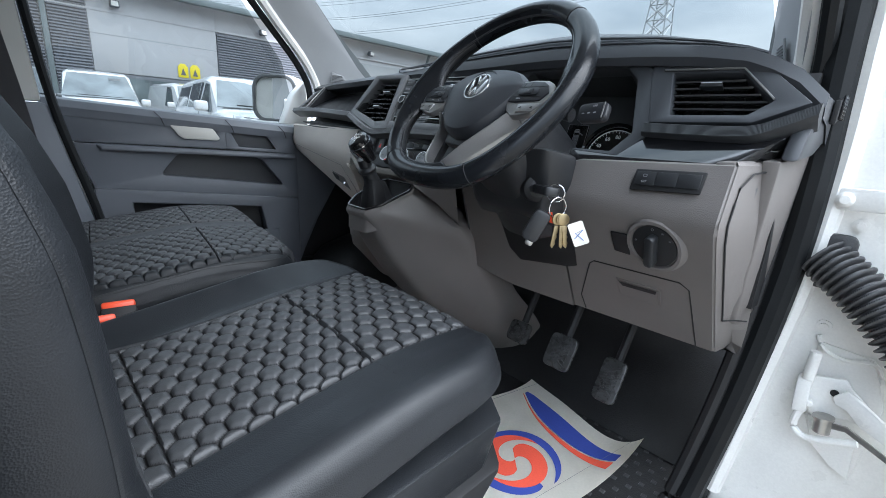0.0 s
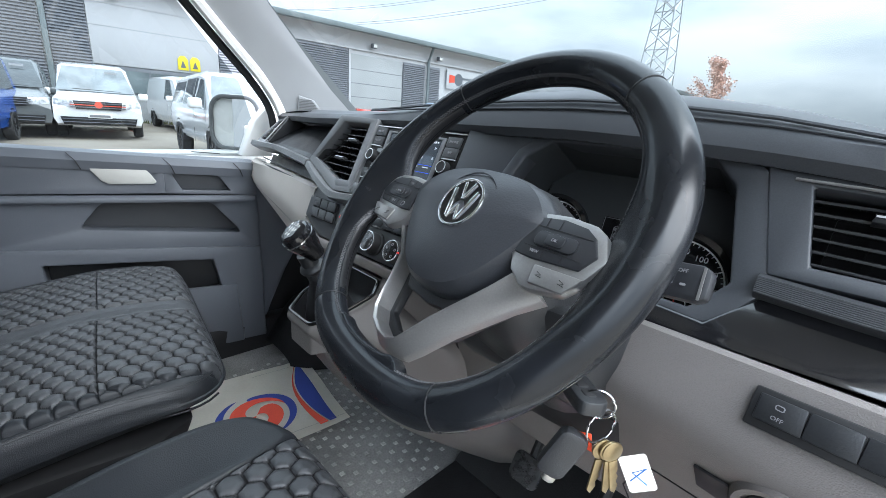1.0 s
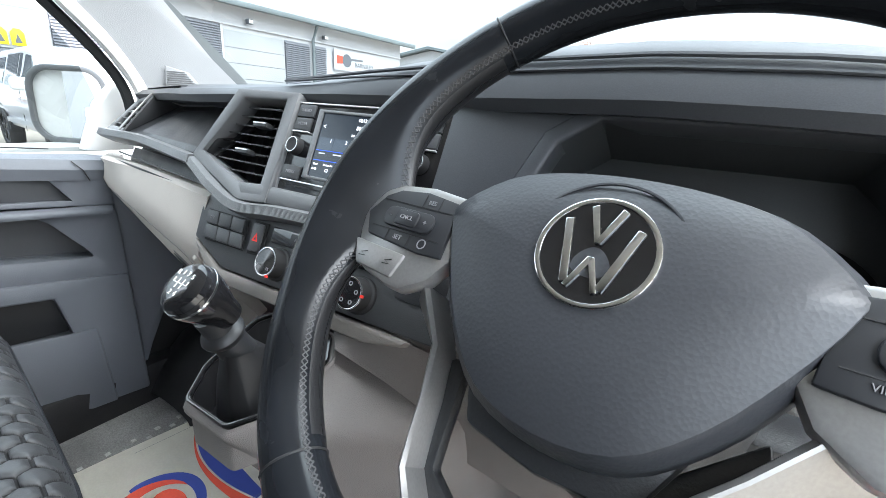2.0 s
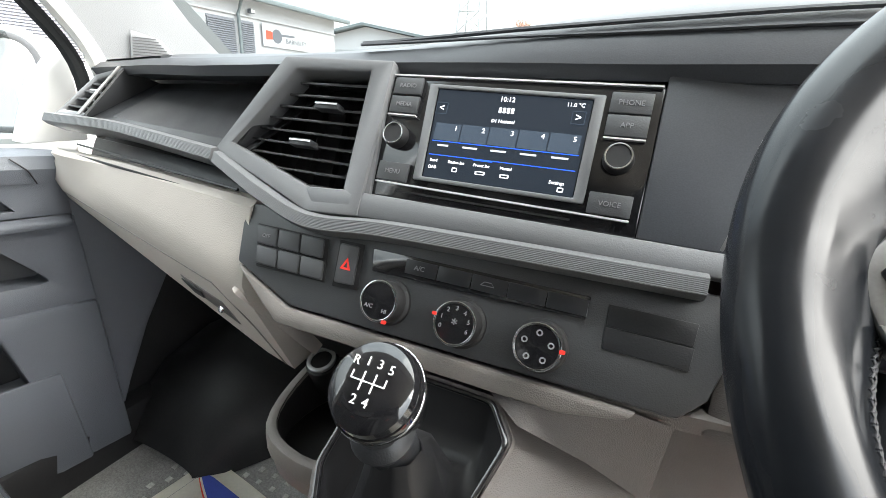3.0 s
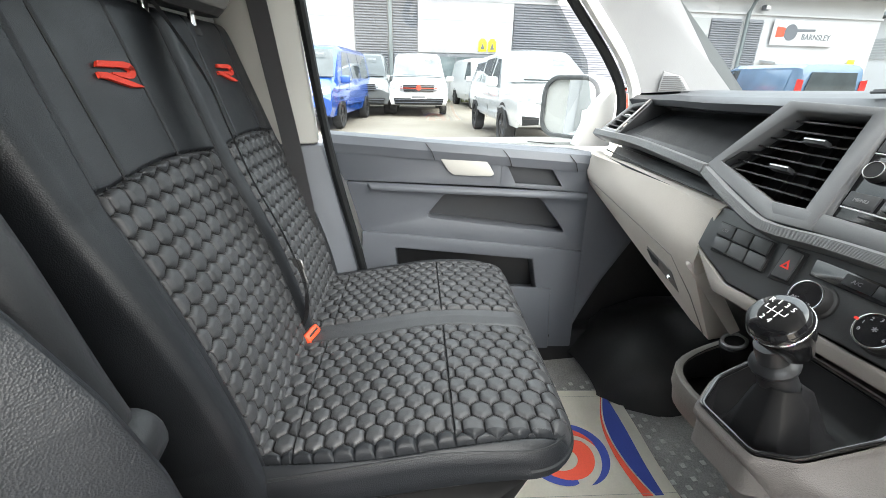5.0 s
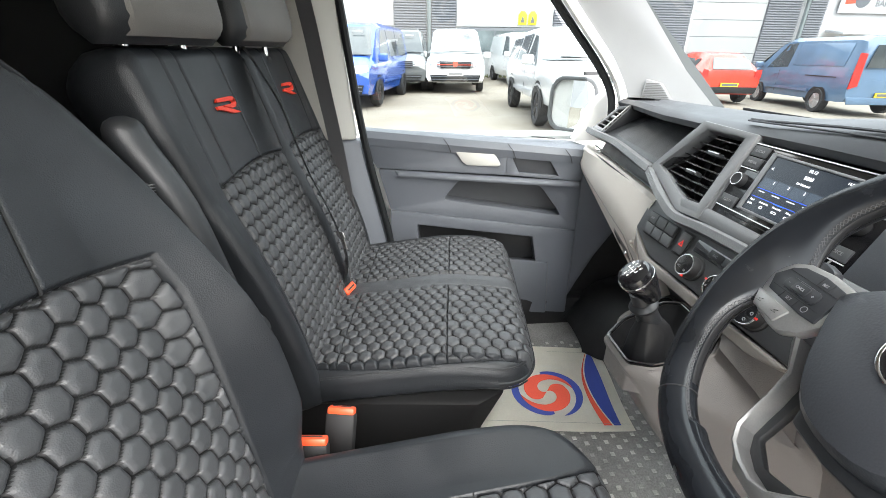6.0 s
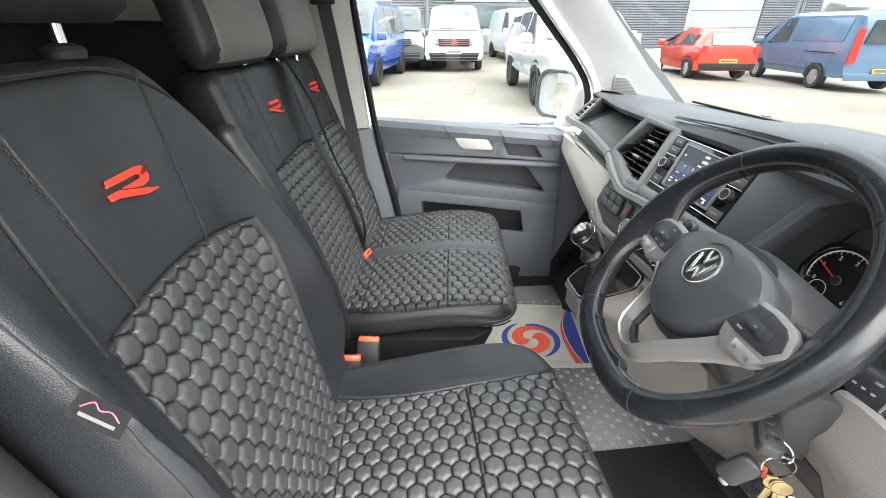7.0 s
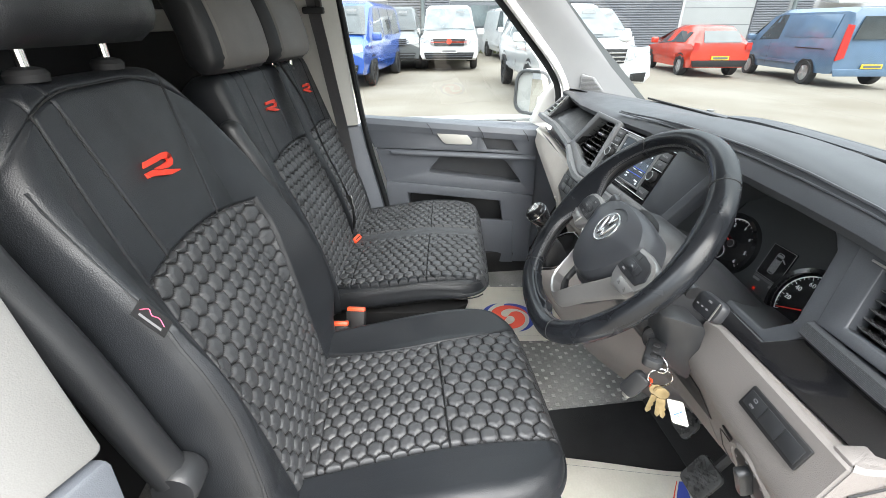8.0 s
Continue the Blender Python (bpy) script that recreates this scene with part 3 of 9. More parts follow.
def pillow(m, halfw, b0, b1, top, relief, depth, r=0.03, nu=150, nv=150, inset=0.02, quilted=None):
    """A padded cushion: a fine sheet over (x, b) with rounded rim, closed by sides and back. m: pose of x, b, height."""
    b = np.linspace(b0, b1, nv)
    u = np.linspace(-1, 1, nu)
    B, U = np.meshgrid(b, u, indexing="ij")
    lo, hi = halfw(B)
    X = (lo + hi) / 2 + U * (hi - lo) / 2
    d = np.minimum(np.minimum((1 - np.abs(U)) * (hi - lo) / 2, B - b0), b1 - B)
    k = np.clip(d / r, 0, 1)
    rim = -r * (1 - np.sqrt(np.clip(1 - (1 - k) ** 2, 0, 1)))
    H = top(X, B) + rim + relief(X, B) * np.clip(d / 0.012, 0, 1)
    verts = np.stack([X, B, H], -1).reshape(-1, 3)
    idx = np.arange(nu * nv).reshape(nv, nu)
    faces = np.stack([idx[:-1, :-1], idx[:-1, 1:], idx[1:, 1:], idx[1:, :-1]], -1).reshape(-1, 4)
    loop = np.concatenate([idx[0, :], idx[1:, -1], idx[-1, -2::-1], idx[-2:0:-1, 0]])
    base = verts[loop]
    c = base.mean(0)
    extra, n0, nl = [], len(verts), len(loop)
    levels = (0.12, 0.45, 0.8, 1.0)
    for lv in levels:
        q = base.copy()
        bulge = 0.008 * math.sin(lv * math.pi) - inset * lv ** 2
        v = q[:, :2] - c[:2]
        q[:, :2] += v / (np.linalg.norm(v, axis=1, keepdims=True) + 1e-9) * bulge
        q[:, 2] = base[:, 2] + (-depth - base[:, 2]) * lv
        extra.append(q)
    verts = np.concatenate([verts] + extra)
    fl = [tuple(f) for f in faces.tolist()]
    prev = loop.tolist()
    for a in range(len(levels)):
        cur = list(range(n0 + a * nl, n0 + (a + 1) * nl))
        for i in range(nl):
            j = (i + 1) % nl
            fl.append((prev[j], prev[i], cur[i], cur[j]))
        prev = cur
    fl.append(tuple(prev[::-1]))
    pts_ = (np.c_[verts, np.ones(len(verts))] @ np.array(m).T)[:, :3]
    me = raw(pts_.tolist(), fl)
    if quilted:
        fx = (X[:-1, :-1] + X[1:, 1:]) / 2
        fb = (B[:-1, :-1] + B[1:, 1:]) / 2
        index = np.zeros(len(fl), dtype=np.int32)
        index[:fx.size] = quilted(fx, fb).reshape(-1)
        for leather in (LEATHER_SIDE, QUILT, SEAMLINE):
            me.materials.append(leather)
        me.polygons.foreach_set("material_index", index)
    return me


def on(m, x, b, h):
    return m @ Vector((x, b, h))


def stitches(parent, m, line, height, material, step=0.009, length=0.0055, r=0.0007):
    bm = bmesh.new()
    acc = 0.0
    pts = [Vector((x, b, 0)) for x, b in line]
    for p, q in zip(pts, pts[1:]):
        L = (q - p).length
        t = (step - acc) if acc else 0
        while t < L:
            a = p + (q - p) * (t / L)
            e = p + (q - p) * min(1, (t + length) / L)
            if (e - a).length > 0.001:
                k = tube([m @ Vector((v.x, v.y, height(v.x, v.y) + 0.0006)) for v in (a, e)], r, 4)
                me = bpy.data.meshes.new("t")
                k.to_mesh(me)
                k.free()
                bm.from_mesh(me)
                bpy.data.meshes.remove(me)
            t += step
        acc = (acc + L) % step
    part("stitching", bm, material, parent)


def corner(b, b0, b1, lo, hi, r0, r1, pw=2.2):
    """Rounded ends: half widths lo..hi drawn in near b0 and b1."""
    e = np.zeros_like(b)
    t0 = np.clip((b0 + r0 - b) / r0, 0, 1)
    t1 = np.clip((b - (b1 - r1)) / r1, 0, 1)
    e += r0 * (1 - (1 - t0 ** pw) ** (1 / pw)) + r1 * (1 - (1 - t1 ** pw) ** (1 / pw))
    return lo + e, hi - e


def r_badge(parent, m, x, b, h, s, lean):
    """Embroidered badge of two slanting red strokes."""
    mm = m @ T(x, b, h) @ Matrix.Rotation(radians(lean), 4, "Z") @ Matrix.Diagonal((-s, s, 1, 1))
    up_o = [(-0.036, 0.016), (-0.012, 0.0161), (0.0138, 0.0162), (0.0258, 0.0142), (0.0314, 0.0084), (0.0289, 0.0), (0.0209, -0.0050), (0.009, -0.0058), (-0.0087, -0.0026), (-0.0191, 0.0008)]
    up_i = [(-0.0416, 0.0092), (-0.017, 0.0088), (0.0071, 0.0086), (0.0151, 0.0073), (0.0185, 0.0050), (0.018, 0.0030), (0.0146, 0.0024), (0.0046, 0.0022), (-0.0061, 0.0022), (-0.0188, 0.0024)]
    lo_o = [(-0.0455, 0.0026), (-0.0301, 0.0024), (-0.0074, -0.0040), (0.0162, -0.0106), (0.0338, -0.0161)]
    lo_i = [(-0.0451, -0.0042), (-0.0357, -0.0046), (-0.0147, -0.0100), (0.0072, -0.0158), (0.0322, -0.0172)]
    strokes = bmesh.new()
    for o_, i_ in ((up_o, up_i), (lo_o, lo_i)):
        for k in range(len(o_) - 1):
            q4 = [o_[k], o_[k + 1], i_[k + 1], i_[k]]
            lo = [strokes.verts.new(Vector((px, py, -0.002))) for px, py in q4]
            hi = [strokes.verts.new(Vector((px, py, 0.0022))) for px, py in q4]
            strokes.faces.new(hi)
            for j in range(4):
                strokes.faces.new([lo[j], lo[(j + 1) % 4], hi[(j + 1) % 4], hi[j]])
    bmesh.ops.remove_doubles(strokes, verts=strokes.verts, dist=1e-6)
    b1 = moved(strokes, mm)
    part("badge", b1, RED, parent, "red embroidered badge")


# cushion pose: x across, b forward, height up; slopes up to the front
SLOPE = 9.0


def cushion_pose(z):
    return Matrix.Translation((0, 0.0, z)) @ Matrix.Rotation(radians(SLOPE), 4, "X")


def back_pose(y, z, lean):
    """x across, b up the backrest, height towards the wheel."""
    s = Vector((0, -math.sin(radians(lean)), math.cos(radians(lean))))
    n = Vector((0, math.cos(radians(lean)), math.sin(radians(lean))))
    m = Matrix(((1, 0, 0), (0, s.y, n.y), (0, s.z, n.z))).to_4x4()
    m.translation = Vector((0, y, z))
    return m


def headrest(parent_name, label, xc, w, y, z, h=0.2, d=0.10, group="", collar=0.020):
    hr = thing(parent_name, label, "headrest", group=group, at=T(xc, y, z))
    rings = []
    for k in range(13):
        f = k / 12
        zz = z + h * f
        e = math.sin(min(1, min(f, 1 - f) * 4.5 + 0.12) * math.pi / 2) ** 0.6
        ww, dd = w / 2 * (0.86 + 0.14 * e), d / 2 * e
        yy = y - 0.05 * f + 0.012 * math.sin(f * math.pi)
        rings.append([(xc + ww * (abs(math.cos(a)) ** 0.45) * (1 if math.cos(a) >= 0 else -1), yy + dd * (abs(math.sin(a)) ** 0.6) * (1 if math.sin(a) >= 0 else -1), zz) for a in [math.tau * j / 32 for j in range(32)]])
    part("pad", loft(rings), LEATHER, hr)
    for sx in (-1, 1):
        px = xc + sx * w * 0.24
        post = part("post", tube([(px, y - 0.012, z - 0.09), (px, y - 0.012, z + 0.03)], 0.0065, 12), CHROME, hr, "chrome post")
        part("collar", lathe([(0, -0.008), (collar, -0.008), (collar * 1.06, 0.0), (collar * 0.9, 0.005), (collar * 0.45, 0.008), (0, 0.008)], 26, T(px, y - 0.012, z - 0.027)), MATTBLACK, hr)
    return hr


def driver_seat():
    seat = thing("driver_seat", "black leather driver seat with hexagon-quilted centre and a red badge", "seat", group="front seats", at=T(-0.53, 0.2, FZ))
    m = cushion_pose(0.872)
    x0, x1 = -0.775, -0.285

    def top(x, b):
        l = np.clip((-0.685 - x) / 0.06, 0, 1)
        r = np.clip((x + 0.390) / 0.07, 0, 1)
        return np.maximum(0.022 * l ** 1.3, 0.008 * r ** 1.3) - 0.030 * np.clip((b - 0.30) / 0.21, 0, 1.1) ** 1.6 + 0.006 * np.sin(np.clip((x + 0.685) / 0.32, 0, 1) * math.pi)

    def bounds(b):
        k = np.sin(np.clip((b - 0.03) / 0.5, 0, 1) * math.pi)
        return -0.705 + 0.040 * k ** 0.8, -0.388 - 0.008 * k ** 0.8

    def relief(x, b):
        lo, hi = bounds(b)
        inside = np.minimum(x - lo, hi - x)
        s = np.where(b < 0.085, 0.031, np.where(b < 0.315, 0.0285, 0.0315))
        e = np.minimum(hex_edge(b - 0.085, x, s), inside)
        e = np.minimum(e, 2.5 * np.minimum(np.abs(b - 0.085), np.abs(b - 0.315)))
        h = np.where(inside > 0, puff(e), 0.003)
        return h + groove(inside, 0.0024, 0.0055) + groove(b - 0.085, 0.0014, 0.0022) * (inside > 0) + groove(b - 0.315, 0.0014, 0.0022) * (inside > 0)

    def sewn(x, b):
        """0 outside the quilting, 1 on it, 2 along its sewn hexagon seams and their painted valley shade."""
        inside = np.minimum(x - bounds(b)[0], bounds(b)[1] - x)
        s = np.where(b < 0.085, 0.031, np.where(b < 0.315, 0.0285, 0.0315))
        return np.where(inside > 0, np.where(hex_edge(b - 0.085, x, s) < SEAM_W, 2, 1), 0)

    halfw = lambda b: corner(b, -0.02, 0.506, x0, x1, 0.05, 0.13, 2.4)
    part("seat_cushion", pillow(m, halfw, -0.02, 0.506, top, relief, 0.075, 0.034, 370, 400, quilted=sewn), None, seat)
    # welt round the rim
    rim = []
    for b in np.linspace(0.0, 0.492, 30):
        lo, hi = halfw(np.array([b]))
        rim.append((hi[0] - 0.012, b))
    front = [(x, 0.528) for x in np.linspace(-0.40, -0.66, 10)]
    left = [(2 * -0.53 - x, b) for x, b in rim[::-1]]
    hgt = lambda x, b: float(top(np.array([x]), np.array([b]))[0]) - 0.016
    part("piping", tube([on(m, x, b, hgt(x, b) + 0.006) for x, b in rim[:-2]], 0.003, 6), LEATHER, seat)
    part("piping", tube([on(m, x, b, hgt(x, b) + 0.006) for x, b in left[2:]], 0.003, 6), LEATHER, seat)
    tp = lambda x, b: float(top(np.array([x]), np.array([b]))[0])
    stitches(seat, m, [(-0.35, 0.318), (-0.70, 0.318)], lambda x, b: tp(x, b) + 0.002, THREAD)
    # skirt band with double seam and plastic base
    part("skirt", bev(loft([[(x0 + 0.01, 0.0, 0.80), (x1 - 0.01, 0.0, 0.80), (x1 - 0.01, 0.47, 0.82), (x1 - 0.06, 0.505, 0.82), (x0 + 0.06, 0.505, 0.82), (x0 + 0.01, 0.47, 0.82)],
                            [(x0 + 0.025, 0.0, 0.72), (x1 - 0.02, 0.0, 0.72), (x1 - 0.02, 0.44, 0.72), (x1 - 0.07, 0.49, 0.72), (x0 + 0.07, 0.49, 0.72), (x0 + 0.025, 0.44, 0.72)]]), 0.006), LEATHER_SIDE, seat)
    part("seat_base", bev(loft([[(x0 + 0.03, -0.02, 0.735), (x1 - 0.0, -0.02, 0.735), (x1 - 0.0, 0.47, 0.745), (x1 - 0.05, 0.51, 0.745), (x0 + 0.07, 0.48, 0.74), (x0 + 0.03, 0.42, 0.735)],
                               [(x0 + 0.05, 0.0, FZ), (x1 - 0.03, 0.0, FZ), (x1 - 0.03, 0.36, FZ), (x1 - 0.08, 0.40, FZ), (x0 + 0.1, 0.40, FZ), (x0 + 0.05, 0.36, FZ)]]), 0.01), MATTBLACK, seat, "black plastic seat base")
    # backrest
    mb = back_pose(0.067, 0.842, 17.0)
    bt = 0.702
    topline = lambda x: 0.682 - 2.6 * np.clip(np.abs(x + 0.54) - 0.05, 0, 1) ** 2

    def btop(x, b):
        l = np.clip((-0.685 - x) / 0.08, 0, 1)
        r = np.clip((x + 0.40) / 0.08, 0, 1)
        wing = np.interp(b, [0.0, 0.09, 0.16, 0.26, 0.33, 0.40, 0.50, 0.64], [0.25, 0.4, 0.75, 0.97, 1.0, 0.92, 0.6, 0.08])
        near = np.interp(b, [0.0, 0.12, 0.20, 0.29, 0.35, 0.42, 0.52, 0.64], [0.0, 0.12, 0.45, 0.85, 1.0, 1.0, 0.6, 0.08])
        return np.maximum(0.066 * l ** 1.5 * wing, 0.056 * r ** 1.5 * near) + 0.014 * np.sin(np.clip(b / 0.4, 0, 1) * math.pi)

    def hexline(x):
        return 0.462 - 0.66 * (x + 0.505) ** 2

    SEAMS = ((-0.620, -0.24), (-0.450, 0.02), (-0.378, -0.10))

    def quilt_edge(x, b):
        lo = -0.678 - 0.050 * np.clip((b - 0.08) / 0.30, 0, 1)
        hi = -0.364 - 0.028 * np.clip((b - 0.25) / 0.2, 0, 1)
        return np.minimum(np.minimum(x - lo, hi - x), hexline(x) - b)

    def brel(x, b):
        inside = quilt_edge(x, b)
        e = np.minimum(hex_edge(x, b, 0.0315), inside)
        h = np.where(inside > 0, puff(e), 0.003)
        h += groove(inside, 0.0024, 0.0055)
        above = (b > hexline(x)).astype(float)
        for xs, k in SEAMS:
            h += groove(x - (xs + k * (b - 0.45) / 0.25 * 0.3), 0.0022, 0.0032) * above
        h += groove(b - topline(x), 0.0026, 0.0036)
        return h

    def bw(b):
        t = np.clip(b / bt, 0, 1)
        lo = -0.788 + 0.030 * np.clip((t - 0.45) / 0.55, 0, 1) ** 2 + 0.02 * np.clip((0.2 - t) / 0.2, 0, 1)
        hi = -0.298 - 0.045 * np.clip((t - 0.40) / 0.6, 0, 1) ** 1.6
        return corner(b, -0.03, bt, lo, hi, 0.05, 0.13, 2.2)

    part("backrest", pillow(mb, bw, -0.03, bt, btop, brel, 0.115, 0.036, 370, 500, inset=0.03, quilted=lambda x, b: np.where(quilt_edge(x, b) > 0, np.where(hex_edge(x, b, 0.0315) < SEAM_W, 2, 1), 0)), None, seat)
    tpb = lambda x, b: float(btop(np.array([x]), np.array([b]))[0])
    r_badge(seat, mb, -0.552, 0.56, tpb(-0.552, 0.56) + 0.0055, 1.0, 0)
    for xs, k in SEAMS:
        sx_ = lambda b_: xs + k * (b_ - 0.45) / 0.25 * 0.3
        b0_ = float(hexline(np.array([xs]))[0])
        part("seam", tube([on(mb, sx_(b_), b_, tpb(sx_(b_), b_) + 0.0012) for b_ in np.linspace(b0_, 0.664, 16)], 0.0014, 5), SEAMLINE, seat)
    part("seam", tube([on(mb, x_, float(topline(x_)), tpb(x_, float(topline(x_))) - 0.0002) for x_ in np.linspace(-0.685, -0.405, 20)], 0.0012, 5), SEAMLINE, seat)
    # side welts of the wings
    for sx, off in ((-1, 0.010), (1, 0.010)):
        line = []
        for b in np.linspace(0.02, 0.60, 30):
            lo, hi = bw(np.array([b]))
            line.append(((lo[0] + off) if sx < 0 else (hi[0] - off), b))
        part("piping", tube([on(mb, x, b, tpb(x, b) - 0.012) for x, b in line], 0.0032, 6), LEATHER, seat)
    stitches(seat, mb, [(-0.330, 0.10), (-0.336, 0.30), (-0.350, 0.45), (-0.374, 0.56), (-0.405, 0.63)], lambda x, b: tpb(x, b) - 0.001, RED_THREAD)
    stitches(seat, mb, [(-0.456, 0.465), (-0.443, 0.56), (-0.441, 0.655)], lambda x, b: tpb(x, b) + 0.003, THREAD)
    # woven tag on the outer wing: black with a pale line and bars for its lettering
    tag_m = mb @ T(-0.306, 0.447, tpb(-0.306, 0.447) - 0.003) @ Matrix.Scale(0.70, 4) @ Matrix.Rotation(radians(72), 4, "Z") @ Matrix.Rotation(radians(14), 4, "X")
    tag = part("tag", plate([(-0.034, -0.014), (0.034, -0.014), (0.034, 0.014), (-0.034, 0.014)], 0.0012, tag_m), MATTBLACK, seat, "black woven tag with pale bars")
    part("bars", plate([(-0.022, -0.0085), (0.024, -0.0085), (0.024, -0.0050), (-0.022, -0.0050)], 0.0016, tag_m), GREYTEXT, tag)
    part("line", moved(tube(catmull([(-0.024, 0.0, 0.0014), (-0.01, 0.006, 0.0014), (0.004, 0.003, 0.0014), (0.014, 0.008, 0.0014), (0.026, -0.001, 0.0014)], 4), 0.0008, 4), tag_m), PINK, tag)
    # folded-up armrests each side
    for x, ya, z0, top_z in ((-0.822, -0.045, 1.12, 1.39), (-0.272, -0.085, 1.10, 1.40)):
        arm = part("armrest", tube(catmull([(x, ya + 0.045, z0 - 0.03), (x, ya + 0.03, z0 + 0.03), (x, ya, z0 + 0.16), (x, ya - 0.035, top_z - 0.03), (x, ya - 0.04, top_z)], 4), [0.014] + [0.022] * 13 + [0.020, 0.016, 0.008], 14, flat=1.0), DARK, seat, "folded-up black armrest")
        c = Vector((x, ya - 0.017, z0 + 0.185))
        ax = axes(c, (1, 0, 0), (0, 1, 0.2))
        part("adjuster", lathe([(0.0225, -0.014)] + [(0.0235 if k % 2 else 0.0224, -0.012 + 0.024 * k / 14) for k in range(15)] + [(0.0225, 0.014)], 20, ax), SILVERGREY, arm, "ribbed adjuster ring")
        part("pivot", lathe([(0, -0.02), (0.024, -0.02), (0.028, -0.014), (0.028, 0.014), (0.024, 0.02), (0, 0.02)], 20, Matrix.Translation((x, ya + 0.05, z0 - 0.03)) @ Matrix.Rotation(radians(90), 4, "Y")), DARK, arm)
    return seat


driver_seat()
headrest("headrest", "black leather headrest on two chrome posts", -0.5425, 0.32, -0.147, 1.539, 0.2, 0.12, group="headrests")


def bench_seat():
    seat = thing("passenger_bench", "black leather double passenger bench with hexagon quilting and red badges", "seat", group="front seats", at=T(-1.27, 0.2, FZ))
    turn = Matrix.Translation((-1.205, 0.33, 0)) @ Matrix.Rotation(radians(-6.5), 4, "Z") @ Matrix.Translation((1.205, -0.33, 0))
    m = turn @ T(0, 0.012) @ cushion_pose(0.868)
    x0, x1 = -1.590, -0.940

    def top(x, b):
        l = np.clip((-1.555 - x) / 0.05, 0, 1)
        r = np.clip((x + 0.985) / 0.05, 0, 1)
        return 0.008 * l - 0.012 * r - 0.040 * np.clip((b - 0.28) / 0.21, 0, 1.1) ** 1.6 + 0.006 * np.abs(np.sin((x + 1.28) / 0.3 * math.pi))

    def relief(x, b):
        inside = np.minimum(x + 1.555, -0.975 - x + 0.02 * np.sin(np.clip(b / 0.5, 0, 1) * math.pi))
        band = np.abs(x + 1.275) - 0.031
        d = np.minimum(inside, band)
        s = np.where(b < 0.10, 0.031, np.where(b < 0.325, 0.0285, 0.0315))
        e = np.minimum(hex_edge(b - 0.10, x, s), d)
        e = np.minimum(e, 2.5 * np.minimum(np.abs(b - 0.10), np.abs(b - 0.325)))
        h = np.where(d > 0, puff(e), 0.002)
        h += groove(inside, 0.0024, 0.0055) + groove(band, 0.003, 0.003)
        return h + (groove(b - 0.10, 0.0014, 0.0022) + groove(b - 0.325, 0.0014, 0.0022)) * (d > 0)

    def sewn(x, b):
        inside = np.minimum(x + 1.555, -0.975 - x)
        plain = np.abs(x + 1.275) < 0.031
        s = np.where(b < 0.10, 0.031, np.where(b < 0.325, 0.0285, 0.0315))
        return np.where(inside > 0, np.where((hex_edge(b - 0.10, x, s) < SEAM_W) & ~plain, 2, 1), 0)

    halfw = lambda b: corner(b, -0.02, 0.500, x0, x1, 0.04, 0.10, 2.4)
    part("seat_cushion", pillow(m, halfw, -0.02, 0.500, top, relief, 0.085, 0.032, 470, 370, quilted=sewn), None, seat)
    tp = lambda x, b: float(top(np.array([x]), np.array([b]))[0])
    line = []
    for b in np.linspace(0.0, 0.478, 30):
        lo, hi = halfw(np.array([b]))
        line.append((hi[0] - 0.010, b))
    part("piping", tube([on(m, x, b, tp(x, b) - 0.010) for x, b in line], 0.0032, 6), LEATHER, seat)
    part("piping", tube([on(m, x + 0.004, b, tp(x, b) - 0.055) for x, b in line], 0.002, 6), LEATHER, seat)
    stitches(seat, m, [(-0.98, 0.328), (-1.24, 0.328)], lambda x, b: tp(x, b) + 0.002, THREAD)
    stitches(seat, m, [(-1.31, 0.328), (-1.57, 0.328)], lambda x, b: tp(x, b) + 0.002, THREAD)
    part("seat_base", moved(bev(loft([[(x0 + 0.02, -0.02, 0.79), (x1 - 0.015, -0.02, 0.79), (x1 - 0.015, 0.40, 0.80), (x1 - 0.05, 0.46, 0.81), (x0 + 0.05, 0.46, 0.81), (x0 + 0.02, 0.42, 0.80)],
                               [(x0 + 0.05, 0.0, FZ), (x1 - 0.05, 0.0, FZ), (x1 - 0.05, 0.34, FZ), (x1 - 0.09, 0.37, FZ), (x0 + 0.1, 0.37, FZ), (x0 + 0.05, 0.34, FZ)]]), 0.01), turn), MATTBLACK, seat, "black seat base")
    mb = Matrix.Translation((-1.205, 0, 0)) @ Matrix.Rotation(radians(-6.5), 4, "Z") @ Matrix.Translation((1.205, 0, 0)) @ back_pose(0.072, 0.83, 16.5)
    bt = 0.668

    def btop(x, b):
        l = np.clip((-1.57 - x) / 0.05, 0, 1)
        r = np.clip((x + 1.03) / 0.08, 0, 1)
        return 0.025 * np.maximum(r, l) ** 1.5 * np.clip(1.2 - b / 0.6, 0.2, 1) + 0.014 * np.sin(np.clip(b / 0.42, 0, 1) * math.pi) - 0.010 * np.exp(-((x + 1.315) / 0.012) ** 2)

    def hexline(x):
        k = np.where(x > -1.315, np.clip((x + 1.315) / 0.28, 0, 1), np.clip((x + 1.60) / 0.28, 0, 1))
        return 0.437 + 0.012 * np.sin(k * math.pi)

    def quilt_edge(x, b):
        return np.minimum(np.maximum(np.minimum(x + 1.295, -1.012 - x), np.minimum(x + 1.590, -1.348 - x)), hexline(x) - b)

